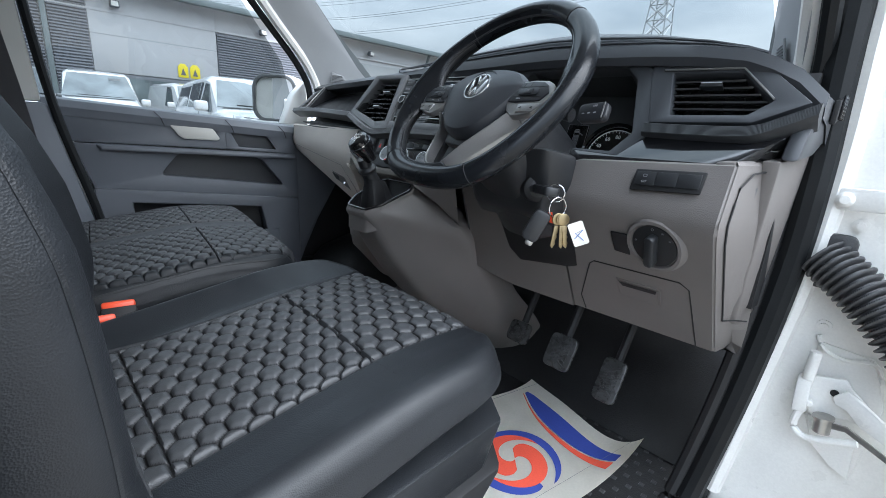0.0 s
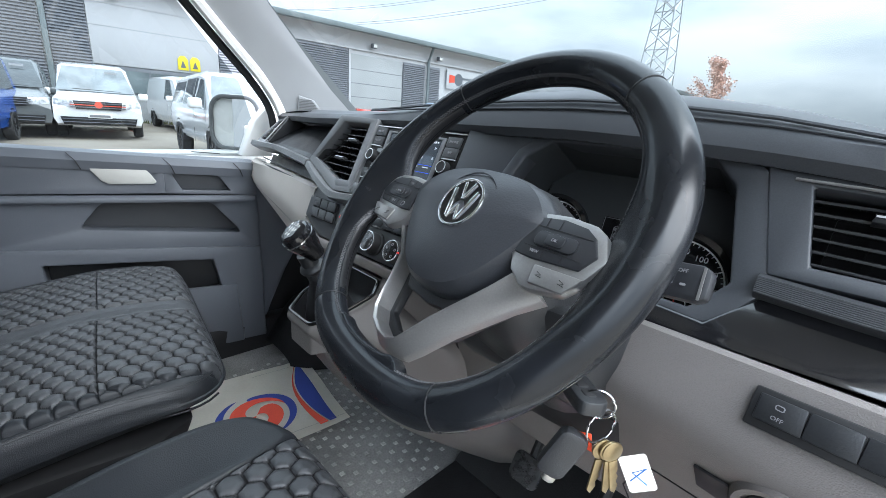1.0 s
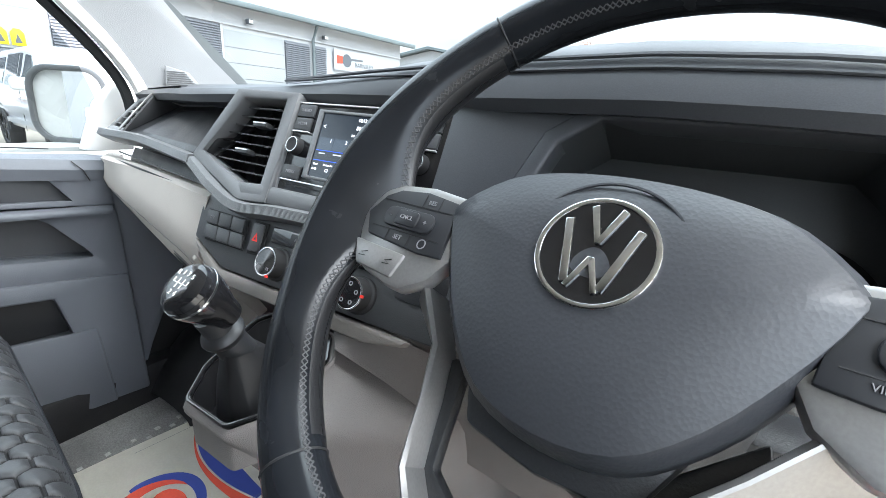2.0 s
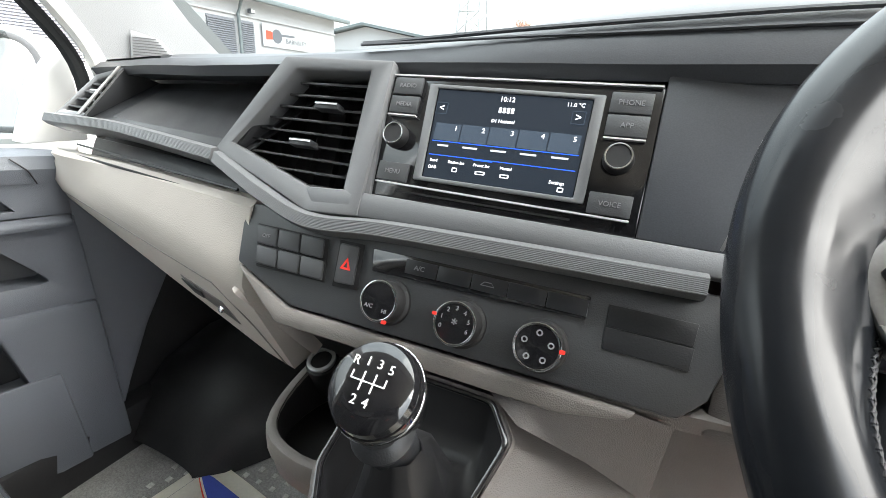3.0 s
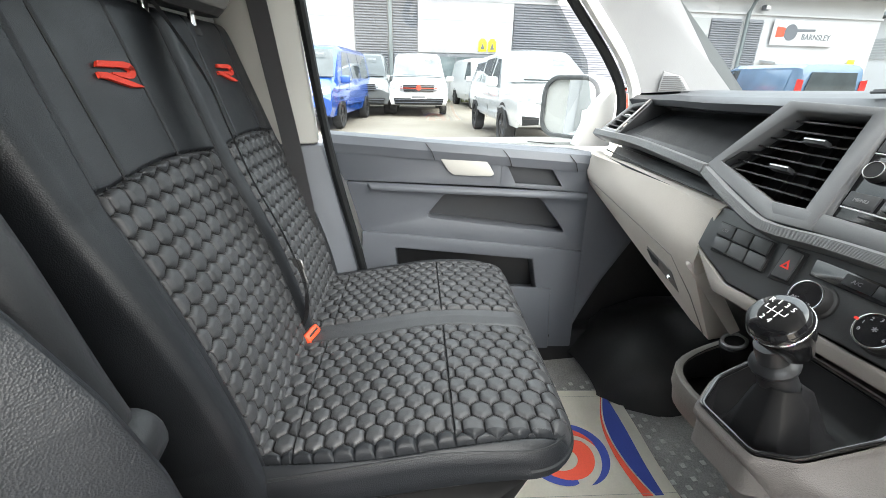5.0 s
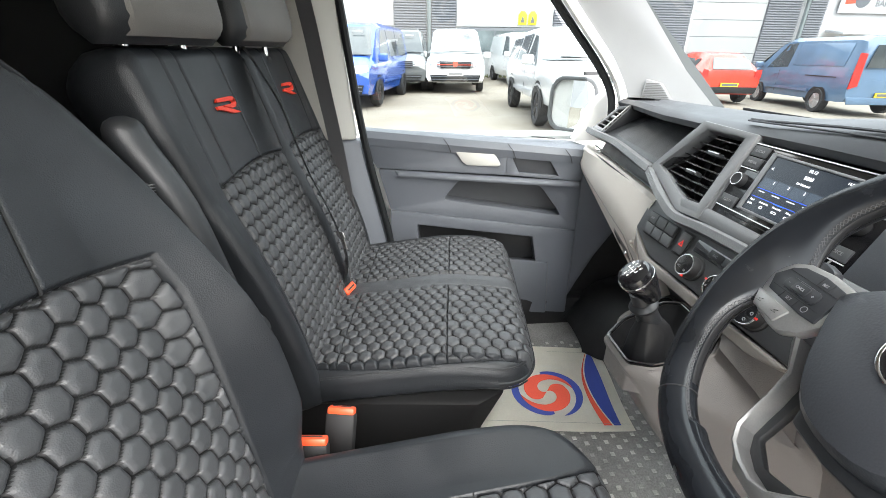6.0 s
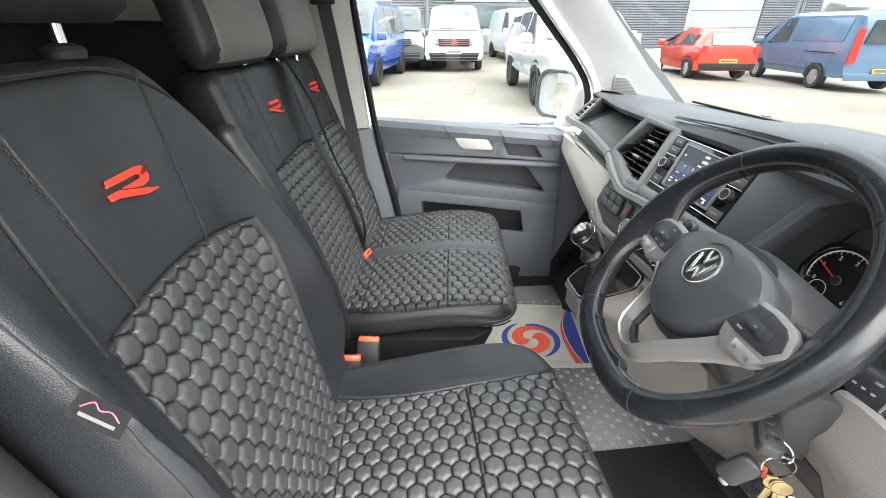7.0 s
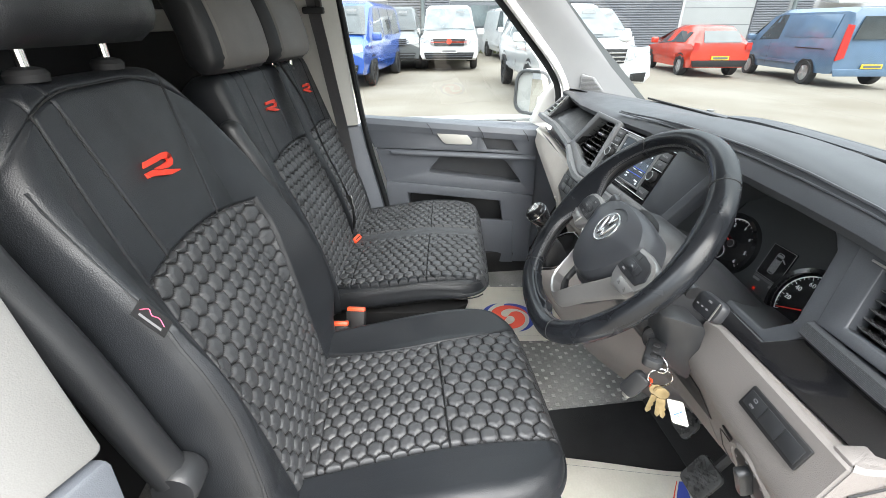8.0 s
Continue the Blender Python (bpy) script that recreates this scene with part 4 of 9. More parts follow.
    def brel(x, b):
        inside = quilt_edge(x, b)
        e = np.minimum(hex_edge(x, b, 0.0305), inside)
        h = np.where(inside > 0, puff(e), 0.003) + groove(inside, 0.0024, 0.0055)
        above = (b > hexline(x)).astype(float)
        for xs in (-1.062, -1.188, -1.40, -1.53):
            h += groove(x - xs, 0.0022, 0.0032) * above
        h += groove(x + 1.315, 0.004, 0.006) + groove(x + 1.0 + 0.02 * np.clip((b - 0.3) / 0.3, 0, 1), 0.003, 0.003)
        return h

    def bw(b):
        t = np.clip(b / bt, 0, 1)
        lo = -1.615 + 0.02 * np.clip((t - 0.5) / 0.5, 0, 1) ** 2
        hi = -0.955 + 0.018 * np.clip((t - 0.30) / 0.5, 0, 1) - 0.01 * np.clip((0.15 - t) / 0.15, 0, 1)
        return corner(b, -0.03, bt, lo, hi, 0.03, 0.05, 2.4)

    part("backrest", pillow(mb, bw, -0.03, bt, btop, brel, 0.11, 0.030, 460, 440, inset=0.02, quilted=lambda x, b: np.where(quilt_edge(x, b) > 0, np.where(hex_edge(x, b, 0.0305) < SEAM_W, 2, 1), 0)), None, seat)
    tpb = lambda x, b: float(btop(np.array([x]), np.array([b]))[0])
    for xs in (-1.062, -1.188, -1.40, -1.53):
        b0_ = float(hexline(np.array([xs]))[0])
        part("seam", tube([on(mb, xs, b_, tpb(xs, b_) + 0.0012) for b_ in np.linspace(b0_, 0.622, 14)], 0.0014, 5), SEAMLINE, seat)
    r_badge(seat, mb, -1.148, 0.556, tpb(-1.148, 0.556) + 0.0055, 0.95, 0)
    r_badge(seat, mb, -1.475, 0.561, tpb(-1.475, 0.561) + 0.0055, 0.95, 0)
    line = []
    for b in np.linspace(0.02, 0.60, 30):
        lo, hi = bw(np.array([b]))
        line.append((hi[0] - 0.010, b))
    part("piping", tube([on(mb, x, b, tpb(x, b) - 0.012) for x, b in line], 0.0032, 6), LEATHER, seat)
    stitches(seat, mb, [(-1.012, 0.05), (-1.012, 0.30), (-1.03, 0.45), (-1.03, 0.62)], lambda x, b: tpb(x, b), THREAD)
    return seat


bench_seat()
for hx, HY, hl in ((-1.063, -0.133, "headrest of the middle seat in two-tone black and grey leather"), (-1.374, -0.084, "headrest of the outer seat in two-tone black and grey leather")):
    HZ = 1.465
    h = headrest("headrest", hl, hx, 0.28, HY, HZ, 0.2, 0.10, group="headrests", collar=0.013)
    front = []
    for k in range(13):
        f_ = 0.05 + 0.9 * k / 12
        e_ = math.sin(min(1, min(f_, 1 - f_) * 4.5 + 0.12) * math.pi / 2) ** 0.6
        ww, dd = 0.14 * (0.86 + 0.14 * e_), 0.05 * e_
        yy = HY - 0.05 * f_ + 0.012 * math.sin(f_ * math.pi)
        front.append([(hx + ww * u, yy + dd * (1 - abs(u) ** 4.44) ** 0.3 + (0.0035 if abs(u) < 0.84 else -0.006), HZ + 0.2 * f_) for u in [-0.85 + 0.085 * j for j in range(21)]])
    part("front_panel", loft(front, close=False), SUEDE, h, "grey-brown leather front panel")
    fm = axes((hx, HY - 0.024 + 0.012 + 0.0515, HZ + 0.102), (1, 0, 0), (0, -0.25, 1))
    part("bars", plate(rrect(0.05, 0.009, 0.001, 1), 0.004, fm @ T(0.0, -0.005)), MATTBLACK, h)
    part("mark", moved(tube(catmull([(-0.022, 0.012, 0.002), (-0.008, 0.02, 0.002), (0.004, 0.016, 0.002), (0.024, 0.014, 0.002)], 4), 0.0016, 5), fm), MATTBLACK, h)
    turn = T(hx, HY) @ Matrix.Rotation(radians(-9), 4, "Z") @ T(-hx, -HY)
    for ch in h.children:
        ch.data.transform(turn)


def buckle(x, y, z, rx, rz, label):
    b = thing("seatbelt_buckle", label, "seatbelt buckle", group="seatbelt buckles", at=T(x, y, z))
    m = pose(x, y, z, rx, 0, rz)
    part("casing", moved(box(-0.026, 0.026, -0.011, 0.011, -0.075, 0.004, 0.005), m), MATTBLACK, b)
    part("release_button", moved(join(box(-0.024, 0.024, -0.0095, 0.0095, 0.0, 0.014, 0.004), box(-0.021, 0.021, 0.0098, 0.0125, -0.03, 0.008, 0.001)), m), ORANGE, b, "orange-red release button")
    part("slot", moved(box(-0.016, 0.016, -0.002, 0.002, 0.0141, 0.0147), m), MATTBLACK, b)
    part("stalk", moved(tube([(0, 0, -0.07), (0, -0.005, -0.13), (0, -0.02, -0.2)], 0.011, 8), m), MATTBLACK, b)
    return b


buckle(-0.868, 0.112, 0.878, -30, 80, "orange-red buckle on a black stalk beside the bench")
buckle(-0.800, 0.075, 0.885, -25, 85, "orange-red buckle beside the driver seat cushion")
buckle(-1.296, 0.076, 0.884, -48, -20, "orange-red buckle between the two bench seats")


def belt(name, label, line, wdir, w=0.047):
    bm = bmesh.new()
    rows = []
    wd = Vector(wdir).normalized() * w / 2
    pts = catmull(line, 5)
    for p in pts:
        rows.append([bm.verts.new(p - wd), bm.verts.new(p + wd)])
    for a, b in zip(rows, rows[1:]):
        bm.faces.new([a[0], a[1], b[1], b[0]])
    bmesh.ops.solidify(bm, geom=bm.faces[:], thickness=0.0016)
    t = thing(name, label, "seatbelt", at=T(*line[0]))
    part("webbing", bm, WEBBING, t)
    return t


mid_belt = belt("seatbelt", "grey-black belt lying over the bench backrest with metal tongue",
                [(-1.300, -0.14, 1.50), (-1.296, -0.095, 1.475), (-1.290, -0.034, 1.366), (-1.282, -0.008, 1.286), (-1.282, 0.018, 1.199), (-1.290, 0.046, 1.121), (-1.294, 0.066, 1.055), (-1.300, 0.080, 0.98), (-1.312, 0.070, 0.92), (-1.318, 0.050, 0.88)], (0.93, 0.30, 0.2), 0.047)
tm = axes((-1.288, 0.074, 1.046), (0.86, 0.48, 0.25), (0, -0.2, 1)) @ Matrix.Scale(0.85, 4)
part("tongue", join(plate(rrect(0.058, 0.022, 0.006), 0.004, tm, 0.001), plate([(-0.012, -0.045), (0.012, -0.045), (0.016, -0.01), (-0.016, -0.01)], 0.003, tm)), SATIN, mid_belt, "chrome belt tongue")
side_belt = belt("seatbelt", "black belt hanging from the passenger door pillar guide",
                 [(-1.530, -0.01, 1.66), (-1.537, -0.004, 1.58), (-1.547, 0.006, 1.50), (-1.560, 0.02, 1.37), (-1.568, 0.034, 1.26), (-1.572, 0.045, 1.16), (-1.572, 0.06, 1.0), (-1.575, 0.07, 0.75)], (0.45, 1, 0))
gm = axes((-1.533, -0.004, 1.60), (0.35, 1, 0), (0, 0, 1))
part("guide", join(plate(rrect(0.075, 0.02, 0.006), 0.014, gm, 0.003), plate(rrect(0.02, 0.03, 0.004), 0.012, gm @ T(0.02, 0.02), 0.002)), MATTBLACK, side_belt, "black plastic belt guide")
part("anchor", lathe([(0, 0), (0.02, 0), (0.02, 0.012), (0.014, 0.02), (0, 0.022)], 20, axes((-1.548, -0.012, 1.665), (0.3, 1, 0), (0, 0, 1))), CHROME, side_belt, "chrome belt anchor cap")

# ---- dashboard ----
def fas(x, z, o=0.0):
    """A point of the sloping dashboard face at (x, z), raised by o."""
    y = 0.772 + (z - 1.281) * 0.47 + 0.14 * max(0, -1.06 - x) - 0.104 * max(0, x + 0.45)
    y += 0.5 * max(z - 1.276, -0.03) * min(1, max(0, (-1.40 - x) / 0.12))  # the passenger end leans further back
    return Vector((x, y - 0.905 * o, z + 0.425 * o))


def hv(x, z, o=0.0):
    """A point of the heater panel's face."""
    return Vector((x, 0.704 + (z - 1.137) * 0.5 - 0.894 * o, z + 0.447 * o))


FN = Vector((0, -0.905, 0.425))
HN = Vector((0, -0.894, 0.447))
dash = thing("dashboard", "dark grey dashboard with beige lower panels, air vents and radio", "dashboard", at=T(-0.86, 0.95, 1.1))


def fslab(poly, o0, o1, b=0.002, f=fas, n=None):
    n = n or FN
    return slab([f(x, z, o0) for x, z in poly], n * (o1 - o0), b)


def fm(x, z, o=0.0, f=fas, up=(0, 0.425, 0.905)):
    return axes(f(x, z, o), (1, 0, 0), up)


# upper pad with the hood over the instruments
TOP = [(-1.60, 1.338, 1.328, 0.880), (-1.48, 1.346, 1.333, 0.862), (-1.38, 1.352, 1.336, 0.838), (-1.25, 1.355, 1.337, 0.815), (-1.06, 1.360, 1.343, 0.798), (-0.95, 1.366, 1.347, 0.795),
       (-0.82, 1.384, 1.350, 0.795), (-0.72, 1.395, 1.351, 0.792), (-0.62, 1.402, 1.353, 0.782), (-0.50, 1.405, 1.356, 0.772), (-0.40, 1.400, 1.354, 0.766), (-0.30, 1.388, 1.350, 0.760),
       (-0.22, 1.370, 1.344, 0.752), (-0.15, 1.348, 1.333, 0.745), (-0.10, 1.318, 1.308, 0.738), (-0.065, 1.285, 1.275, 0.735)]


def top_at(x):
    for a, b in zip(TOP, TOP[1:]):
        if a[0] <= x <= b[0]:
            f = (x - a[0]) / (b[0] - a[0])
            return [a[i] + (b[i] - a[i]) * f for i in range(4)]
    return TOP[0] if x < TOP[0][0] else TOP[-1]


rings = []
for k in range(49):
    x = -1.60 + 1.535 * k / 48
    _, zt, zl, yl = top_at(x)
    u = (x - XC) / 0.76
    yf = 1.195 - 0.10 * u * u
    zf = 1.322 - 0.02 * u * u
    hood = min(1, max(0, (x + 1.0) / 0.22))  # the roll over the instruments turns steeply down to the driver
    rings.append([(x, yf, zf - 0.07), (x, yf, zf), (x, yf - 0.02, zf + 0.006), (x, 1.05, zf + (zt - zf) * (0.33 - 0.25 * hood) + 0.004), (x, 0.97, zf + (zt - zf) * (0.66 - 0.30 * hood) + 0.003), (x, 0.90 - 0.035 * hood, zt), (x, yl + 0.05 - 0.006 * hood, zl + (zt - zl) * (0.72 + 0.21 * hood)), (x, yl + 0.026 - 0.006 * hood, zl + (zt - zl) * (0.42 + 0.28 * hood)),
                  (x, yl + 0.012 - 0.006 * hood, zl + 0.006 + 0.006 * hood), (x, yl, zl - 0.004), (x, yl + 0.006, zl - 0.016), (x, yl + 0.06, zl - 0.022), (x, 0.95, zl - 0.10), (x, 1.05, 1.20)])
part("top_pad", loft(rings), PAD, dash, "dark grain-textured dash top")
# ledge under the glass and two creases along the front of the hood
rings = []
for k in range(25):
    x = -1.0 + 0.86 * k / 24
    u = (x - XC) / 0.76
    yf, zf = 1.195 - 0.10 * u * u, 1.322 - 0.02 * u * u
    e = math.sin(min(1, (k + 0.5) / 4) * math.pi / 2)
    rings.append([(x, yf - 0.004, zf - 0.01), (x, yf - 0.006, zf + 0.012 + 0.006 * e), (x, yf - 0.06, zf + 0.016 + 0.010 * e), (x, yf - 0.075, zf + 0.013 + 0.008 * e), (x, yf - 0.072, zf - 0.01)])
part("glass_ledge", loft(rings), PAD, dash, "raised ledge at the foot of the windscreen")
for fr, rr_ in ((0.62, 0.0022), (0.30, 0.0016)):
    cr = []
    for k in range(33):
        x = -0.98 + 0.84 * k / 32
        _, zt, zl, yl = top_at(x)
        cr.append((x, yl + 0.006 + 0.014 * fr, zl + 0.012 + (zt - zl - 0.012) * fr * 0.85))
    part("hood_crease", tube(cr, rr_, 6), PAD, dash)
# demister slot and seam along the top
part("demister_slot", slab([(-1.35, 1.085, 1.331), (-0.40, 1.085, 1.342), (-0.40, 1.12, 1.332), (-1.35, 1.12, 1.323)], (0, 0, 0.006), 0.002), MATTBLACK, dash, "black demister slot")
# core behind the faces
rings = []
xs_ = sorted([-1.59 + 1.50 * k / 20 for k in range(21)] + [-0.641, -0.64, -0.256, -0.255])
for x in xs_:
    p, q = fas(x, 1.325), fas(x, 1.20)
    zb = 0.98 if x > -1.07 else 0.98 + (-1.07 - x) * 0.22
    well = 0.13 if -0.6405 < x < -0.2555 else 0.0
    rings.append([(x, p.y + 0.085 + well, 1.325), (x, q.y + 0.075 + well, 1.20), (x, q.y + 0.10 + well, zb), (x, 1.15, zb - 0.05), (x, 1.15, 1.30)])
part("core", loft(rings), MATTBLACK, dash)

# passenger tray: recess with back, floor and lip
part("tray_back", slab([fas(-1.488, 1.326, -0.050), fas(-1.040, 1.343, -0.050), fas(-1.112, 1.242, -0.004), fas(-1.506, 1.250, -0.004)], FN * -0.004, 0.001), DARK, dash, "smooth dark back of the shallow tray")
part("tray_side", slab([fas(-1.502, 1.252, 0.002), fas(-1.478, 1.324, 0.002), fas(-1.476, 1.328, -0.054), fas(-1.502, 1.250, -0.010)], (-0.004, 0, 0), 0.001), DARK, dash)
part("tray_side", slab([fas(-1.132, 1.240, 0.002), fas(-1.066, 1.340, 0.002), fas(-1.058, 1.342, -0.054), fas(-1.130, 1.240, -0.010)], (0.006, 0, 0), 0.001), DARK, dash)


def vent(name, outer, inner, slats, tabs, label, o=0.012, col=None, blade=None, set_back=0.006):
    """Air vent: surround, dark box, blades and sliders. outlines in (x, z)."""
    v = part(name, frame_slab([fas(x, z, o) for x, z in outer], [fas(x, z, o - 0.004) for x, z in inner], FN * -0.03, 0.0025), col or SILVERGREY, dash, label)
    part("backing", fslab(inner, -0.05, -0.045, 0), MATTBLACK, v)
    xs = [p[0] for p in inner]
    zs = [p[1] for p in inner]
    z0, z1 = min(zs), max(zs)

    def span(z):
        hits = []
        n = len(inner)
        for i in range(n):
            (xa, za), (xb, zb) = inner[i], inner[(i + 1) % n]
            if (za - z) * (zb - z) < 0:
                hits.append(xa + (xb - xa) * (z - za) / (zb - za))
        return (min(hits), max(hits)) if len(hits) > 1 else None
    for k in range(slats):
        z = z0 + (z1 - z0) * (k + 0.6) / (slats + 0.2)
        s = span(z)
        if not s:
            continue
        a, b = s
        part("slat", slab([fas(a, z, -set_back), fas(b, z, -set_back), fas(b, z + 0.006, -0.034), fas(a, z + 0.006, -0.034)], (0, 0.0005, -0.0030), 0.0011), blade or SLAT, v)
        if k in tabs:
            c = a + (b - a) * tabs[k]
            t = part("slider", slab([fas(c - 0.016, z - 0.003, 0.002), fas(c + 0.016, z - 0.003, 0.002), fas(c + 0.013, z + 0.004, 0.002), fas(c - 0.013, z + 0.004, 0.002)], FN * -0.014, 0.0015), DARK, v)
            part("chrome_line", slab([fas(c - 0.014, z + 0.001, 0.0024), fas(c + 0.014, z + 0.001, 0.0024), fas(c + 0.014, z + 0.0025, 0.0024), fas(c - 0.014, z + 0.0025, 0.0024)], FN * 0.0008), BRIGHT, v)
    for k in range(5):
        x = min(xs) + (max(xs) - min(xs)) * (k + 0.7) / 5.4
        part("vane", slab([fas(x, z0 + 0.01, -0.036), fas(x, z1 - 0.008, -0.036), fas(x, z1 - 0.008, -0.046), fas(x, z0 + 0.01, -0.046)], (0.0012, 0, 0)), MATTBLACK, v)
    return v


vent("centre_vent", [(-1.068, 1.342), (-0.930, 1.340), (-0.930, 1.200), (-0.990, 1.196), (-1.150, 1.238)],
     [(-1.050, 1.330), (-0.957, 1.331), (-0.955, 1.218), (-0.985, 1.215), (-1.126, 1.249)], 9, {3: 0.55, 6: 0.6}, "black-bladed air vent in a satin grey surround")
# end vent blades take a lighter grey: the light on them is in the colour
vent("end_vent", [(-1.606, 1.246), (-1.572, 1.312), (-1.478, 1.326), (-1.504, 1.250)],
     [(-1.594, 1.256), (-1.564, 1.305), (-1.490, 1.318), (-1.511, 1.256)], 5, {2: 0.45}, "small air vent at the passenger end", 0.006, blade=SILVERGREY, set_back=-0.003)
part("vent_bead", slab([fas(-1.488, 1.324, 0.008), fas(-1.478, 1.325, 0.008), fas(-1.504, 1.250, 0.008), fas(-1.514, 1.250, 0.008)], FN * 0.003, 0.001), SATIN, dash, "satin bead between end vent and tray")
vent("driver_vent", [(-0.296, 1.334), (-0.150, 1.332), (-0.076, 1.272), (-0.132, 1.246), (-0.268, 1.242)],
     [(-0.258, 1.318), (-0.164, 1.315), (-0.118, 1.276), (-0.142, 1.258), (-0.242, 1.256)], 6, {4: 0.5}, "black-bladed air vent at the driver end", 0.010, PAD)
part("vent_bead", tube([fas(x, z, 0.0095) for x, z in ((-0.272, 1.3215), (-0.163, 1.3185), (-0.117, 1.2765))], 0.0014, 6), SATIN, dash)
# side outlet on the end of the pad
ev = part("side_outlet", slab([(-0.0635, 0.80, 1.285), (-0.0635, 0.90, 1.300), (-0.0635, 0.90, 1.275), (-0.0635, 0.80, 1.255)], (0.006, 0, 0), 0.001), MATTBLACK, dash)
for k in range(6):
    y = 0.815 + k * 0.014
    part("slat", box(-0.0575, -0.054, y, y + 0.004, 1.262, 1.293, 0.0005), GLOSS, ev)


def ribbed(line, h, name, o=0.006, tone=None):
    """Grey trim band with fine raised ribs, along points (x, z)."""
    b = bmesh.new()
    pts = catmull([(x, z, 0) for x, z in line], 6)
    prof = [(-0.018, h * 0.5), (o + 0.004, h * 0.5), (o + 0.012, h * 0.30), (o + 0.012, -h * 0.35), (o + 0.004, -h * 0.5), (-0.018, -h * 0.55)]
    rr = []
    for p in pts:
        rr.append([fas(p.x, p.y + dz, oo) for oo, dz in prof])
    tone = tone or SILVERGREY
    band = part(name, loft(rr), tone, dash, "ribbed trim band, grey darkened for the dimmer driver end" if tone is BAND_DARKENED else "satin grey band with fine ribs")
    for k in range(9):
        dz = h * (0.27 - 0.072 * k)
        part("rib", tube([fas(p.x, p.y + dz, o + 0.0121) for p in pts], 0.00055, 4), tone, band)
    return band


ribbed([(-1.605, 1.238), (-1.415, 1.240), (-1.145, 1.231)], 0.018, "trim_band")
ribbed([(-1.140, 1.2285), (-1.06, 1.207), (-0.985, 1.188), (-0.90, 1.193), (-0.80, 1.196), (-0.64, 1.199)], 0.017, "trim_band")
ribbed([(-0.272, 1.232), (-0.20, 1.231), (-0.132, 1.233), (-0.098, 1.246), (-0.066, 1.262)], 0.020, "trim_band", 0.004, BAND_DARKENED)
# ledge under vent and radio
part("ledge", fslab([(-1.0, 1.219), (-0.95, 1.222), (-0.62, 1.222), (-0.62, 1.205), (-0.80, 1.204), (-0.985, 1.198)], -0.01, 0.010, 0.004), SILVERGREY, dash, "satin grey ledge")

# dark slot below the band on the passenger side
part("slot_back", fslab([(-1.575, 1.232), (-1.10, 1.225), (-1.08, 1.19), (-1.575, 1.192)], -0.055, -0.05), DARK, dash)
part("slot_shelf", slab([fas(-1.575, 1.197, -0.002), fas(-1.09, 1.192, -0.002), fas(-1.09, 1.196, -0.05), fas(-1.575, 1.201, -0.05)], (0, 0, -0.004), 0.001), DARK, dash)
part("slot_lip", tube([fas(-1.555, 1.212, -0.020), fas(-1.12, 1.203, -0.012)], 0.0018, 6), DARK, dash)

# beige glovebox side
rings = []
for k in range(13):
    x = -1.625 + 0.555 * k / 12
    t = -1.07 - x
    yt = fas(x, 1.195).y
    if k == 0:
        yt += 0.02
    yn = 0.704 + 0.17 * max(0, t - 0.03)
    zn, zb = 1.105 + 0.07 * t, 0.955 + 0.27 * t
    rings.append([(x, yt + 0.03, 1.190), (x, yt + 0.004, 1.196), (x, yt - 0.006, 1.190), (x, yn + 0.006, zn + 0.03), (x, yn, zn), (x, yn + 0.006, zn - 0.02), (x, yn + 0.45 * (zn - zb), zb), (x, yn + 0.5 * (zn - zb) + 0.04, zb + 0.005)])
part("glovebox_panel", loft(rings), BEIGE, dash, "beige passenger lower dash panel")


def glove_pt(x, f, o=0.0):
    """On the glovebox lid, f from its fold (0) to its foot (1)."""
    t = -1.07 - x
    yn = 0.704 + 0.17 * max(0, t - 0.03) + 0.006
    zn, zb = 1.085 + 0.07 * t, 0.955 + 0.27 * t
    y, z = yn + (0.45 * (zn - zb + 0.02) - 0.006) * f, zn + (zb - zn) * f
    return Vector((x, y - 0.91 * o, z - 0.41 * o))


part("lid_gap", tube([glove_pt(-1.60, 0.0, 0.0002), glove_pt(-1.40, 0.0, 0.0002), glove_pt(-1.135, 0.0, 0.0002), glove_pt(-1.095, 0.45, 0.0004), glove_pt(-1.082, 0.98, 0.0004)], 0.0009, 5), LIP, dash)
hd = part("glovebox_handle", slab([glove_pt(-1.252, 0.40, 0.0015), glove_pt(-1.152, 0.36, 0.0015), glove_pt(-1.140, 0.68, 0.0015), glove_pt(-1.236, 0.66, 0.0015)], (0, 0.012, 0.008), 0.002), TAUPE, dash, "recessed glovebox handle")
# proud black patch stands for the shade in the handle's hollow
part("recess", slab([glove_pt(-1.247, 0.43, 0.0026), glove_pt(-1.200, 0.41, 0.0026), glove_pt(-1.208, 0.58, 0.0026), glove_pt(-1.234, 0.62, 0.0026)], (0, -0.0012, -0.0008)), MATTBLACK, hd)
part("lock", lathe([(0, 0), (0.006, 0), (0.006, 0.002), (0.003, 0.003), (0, 0.003)], 14, axes(glove_pt(-1.166, 0.54, 0.0016), (1, 0, 0), (0, 0.6, 0.8))), CHROME, hd, "chrome lock")

# heater panel
hp = part("heater_panel", slab([hv(x, z, 0.0) for x, z in ((-1.083, 1.194), (-0.62, 1.196), (-0.618, 1.150), (-0.624, 1.130), (-0.640, 1.114), (-0.99, 1.110), (-1.072, 1.136))], HN * -0.05, 0.003), PANEL_DARK, dash, "dark grey heater control panel")
part("panel_lip", slab([hv(x, z, 0.004) for x, z in ((-1.07, 1.134), (-0.99, 1.108), (-0.665, 1.111), (-0.672, 1.104), (-0.72, 1.095), (-1.0, 1.092))], HN * -0.05, 0.004), LIP, dash, "warm grey lip under the heater panel")
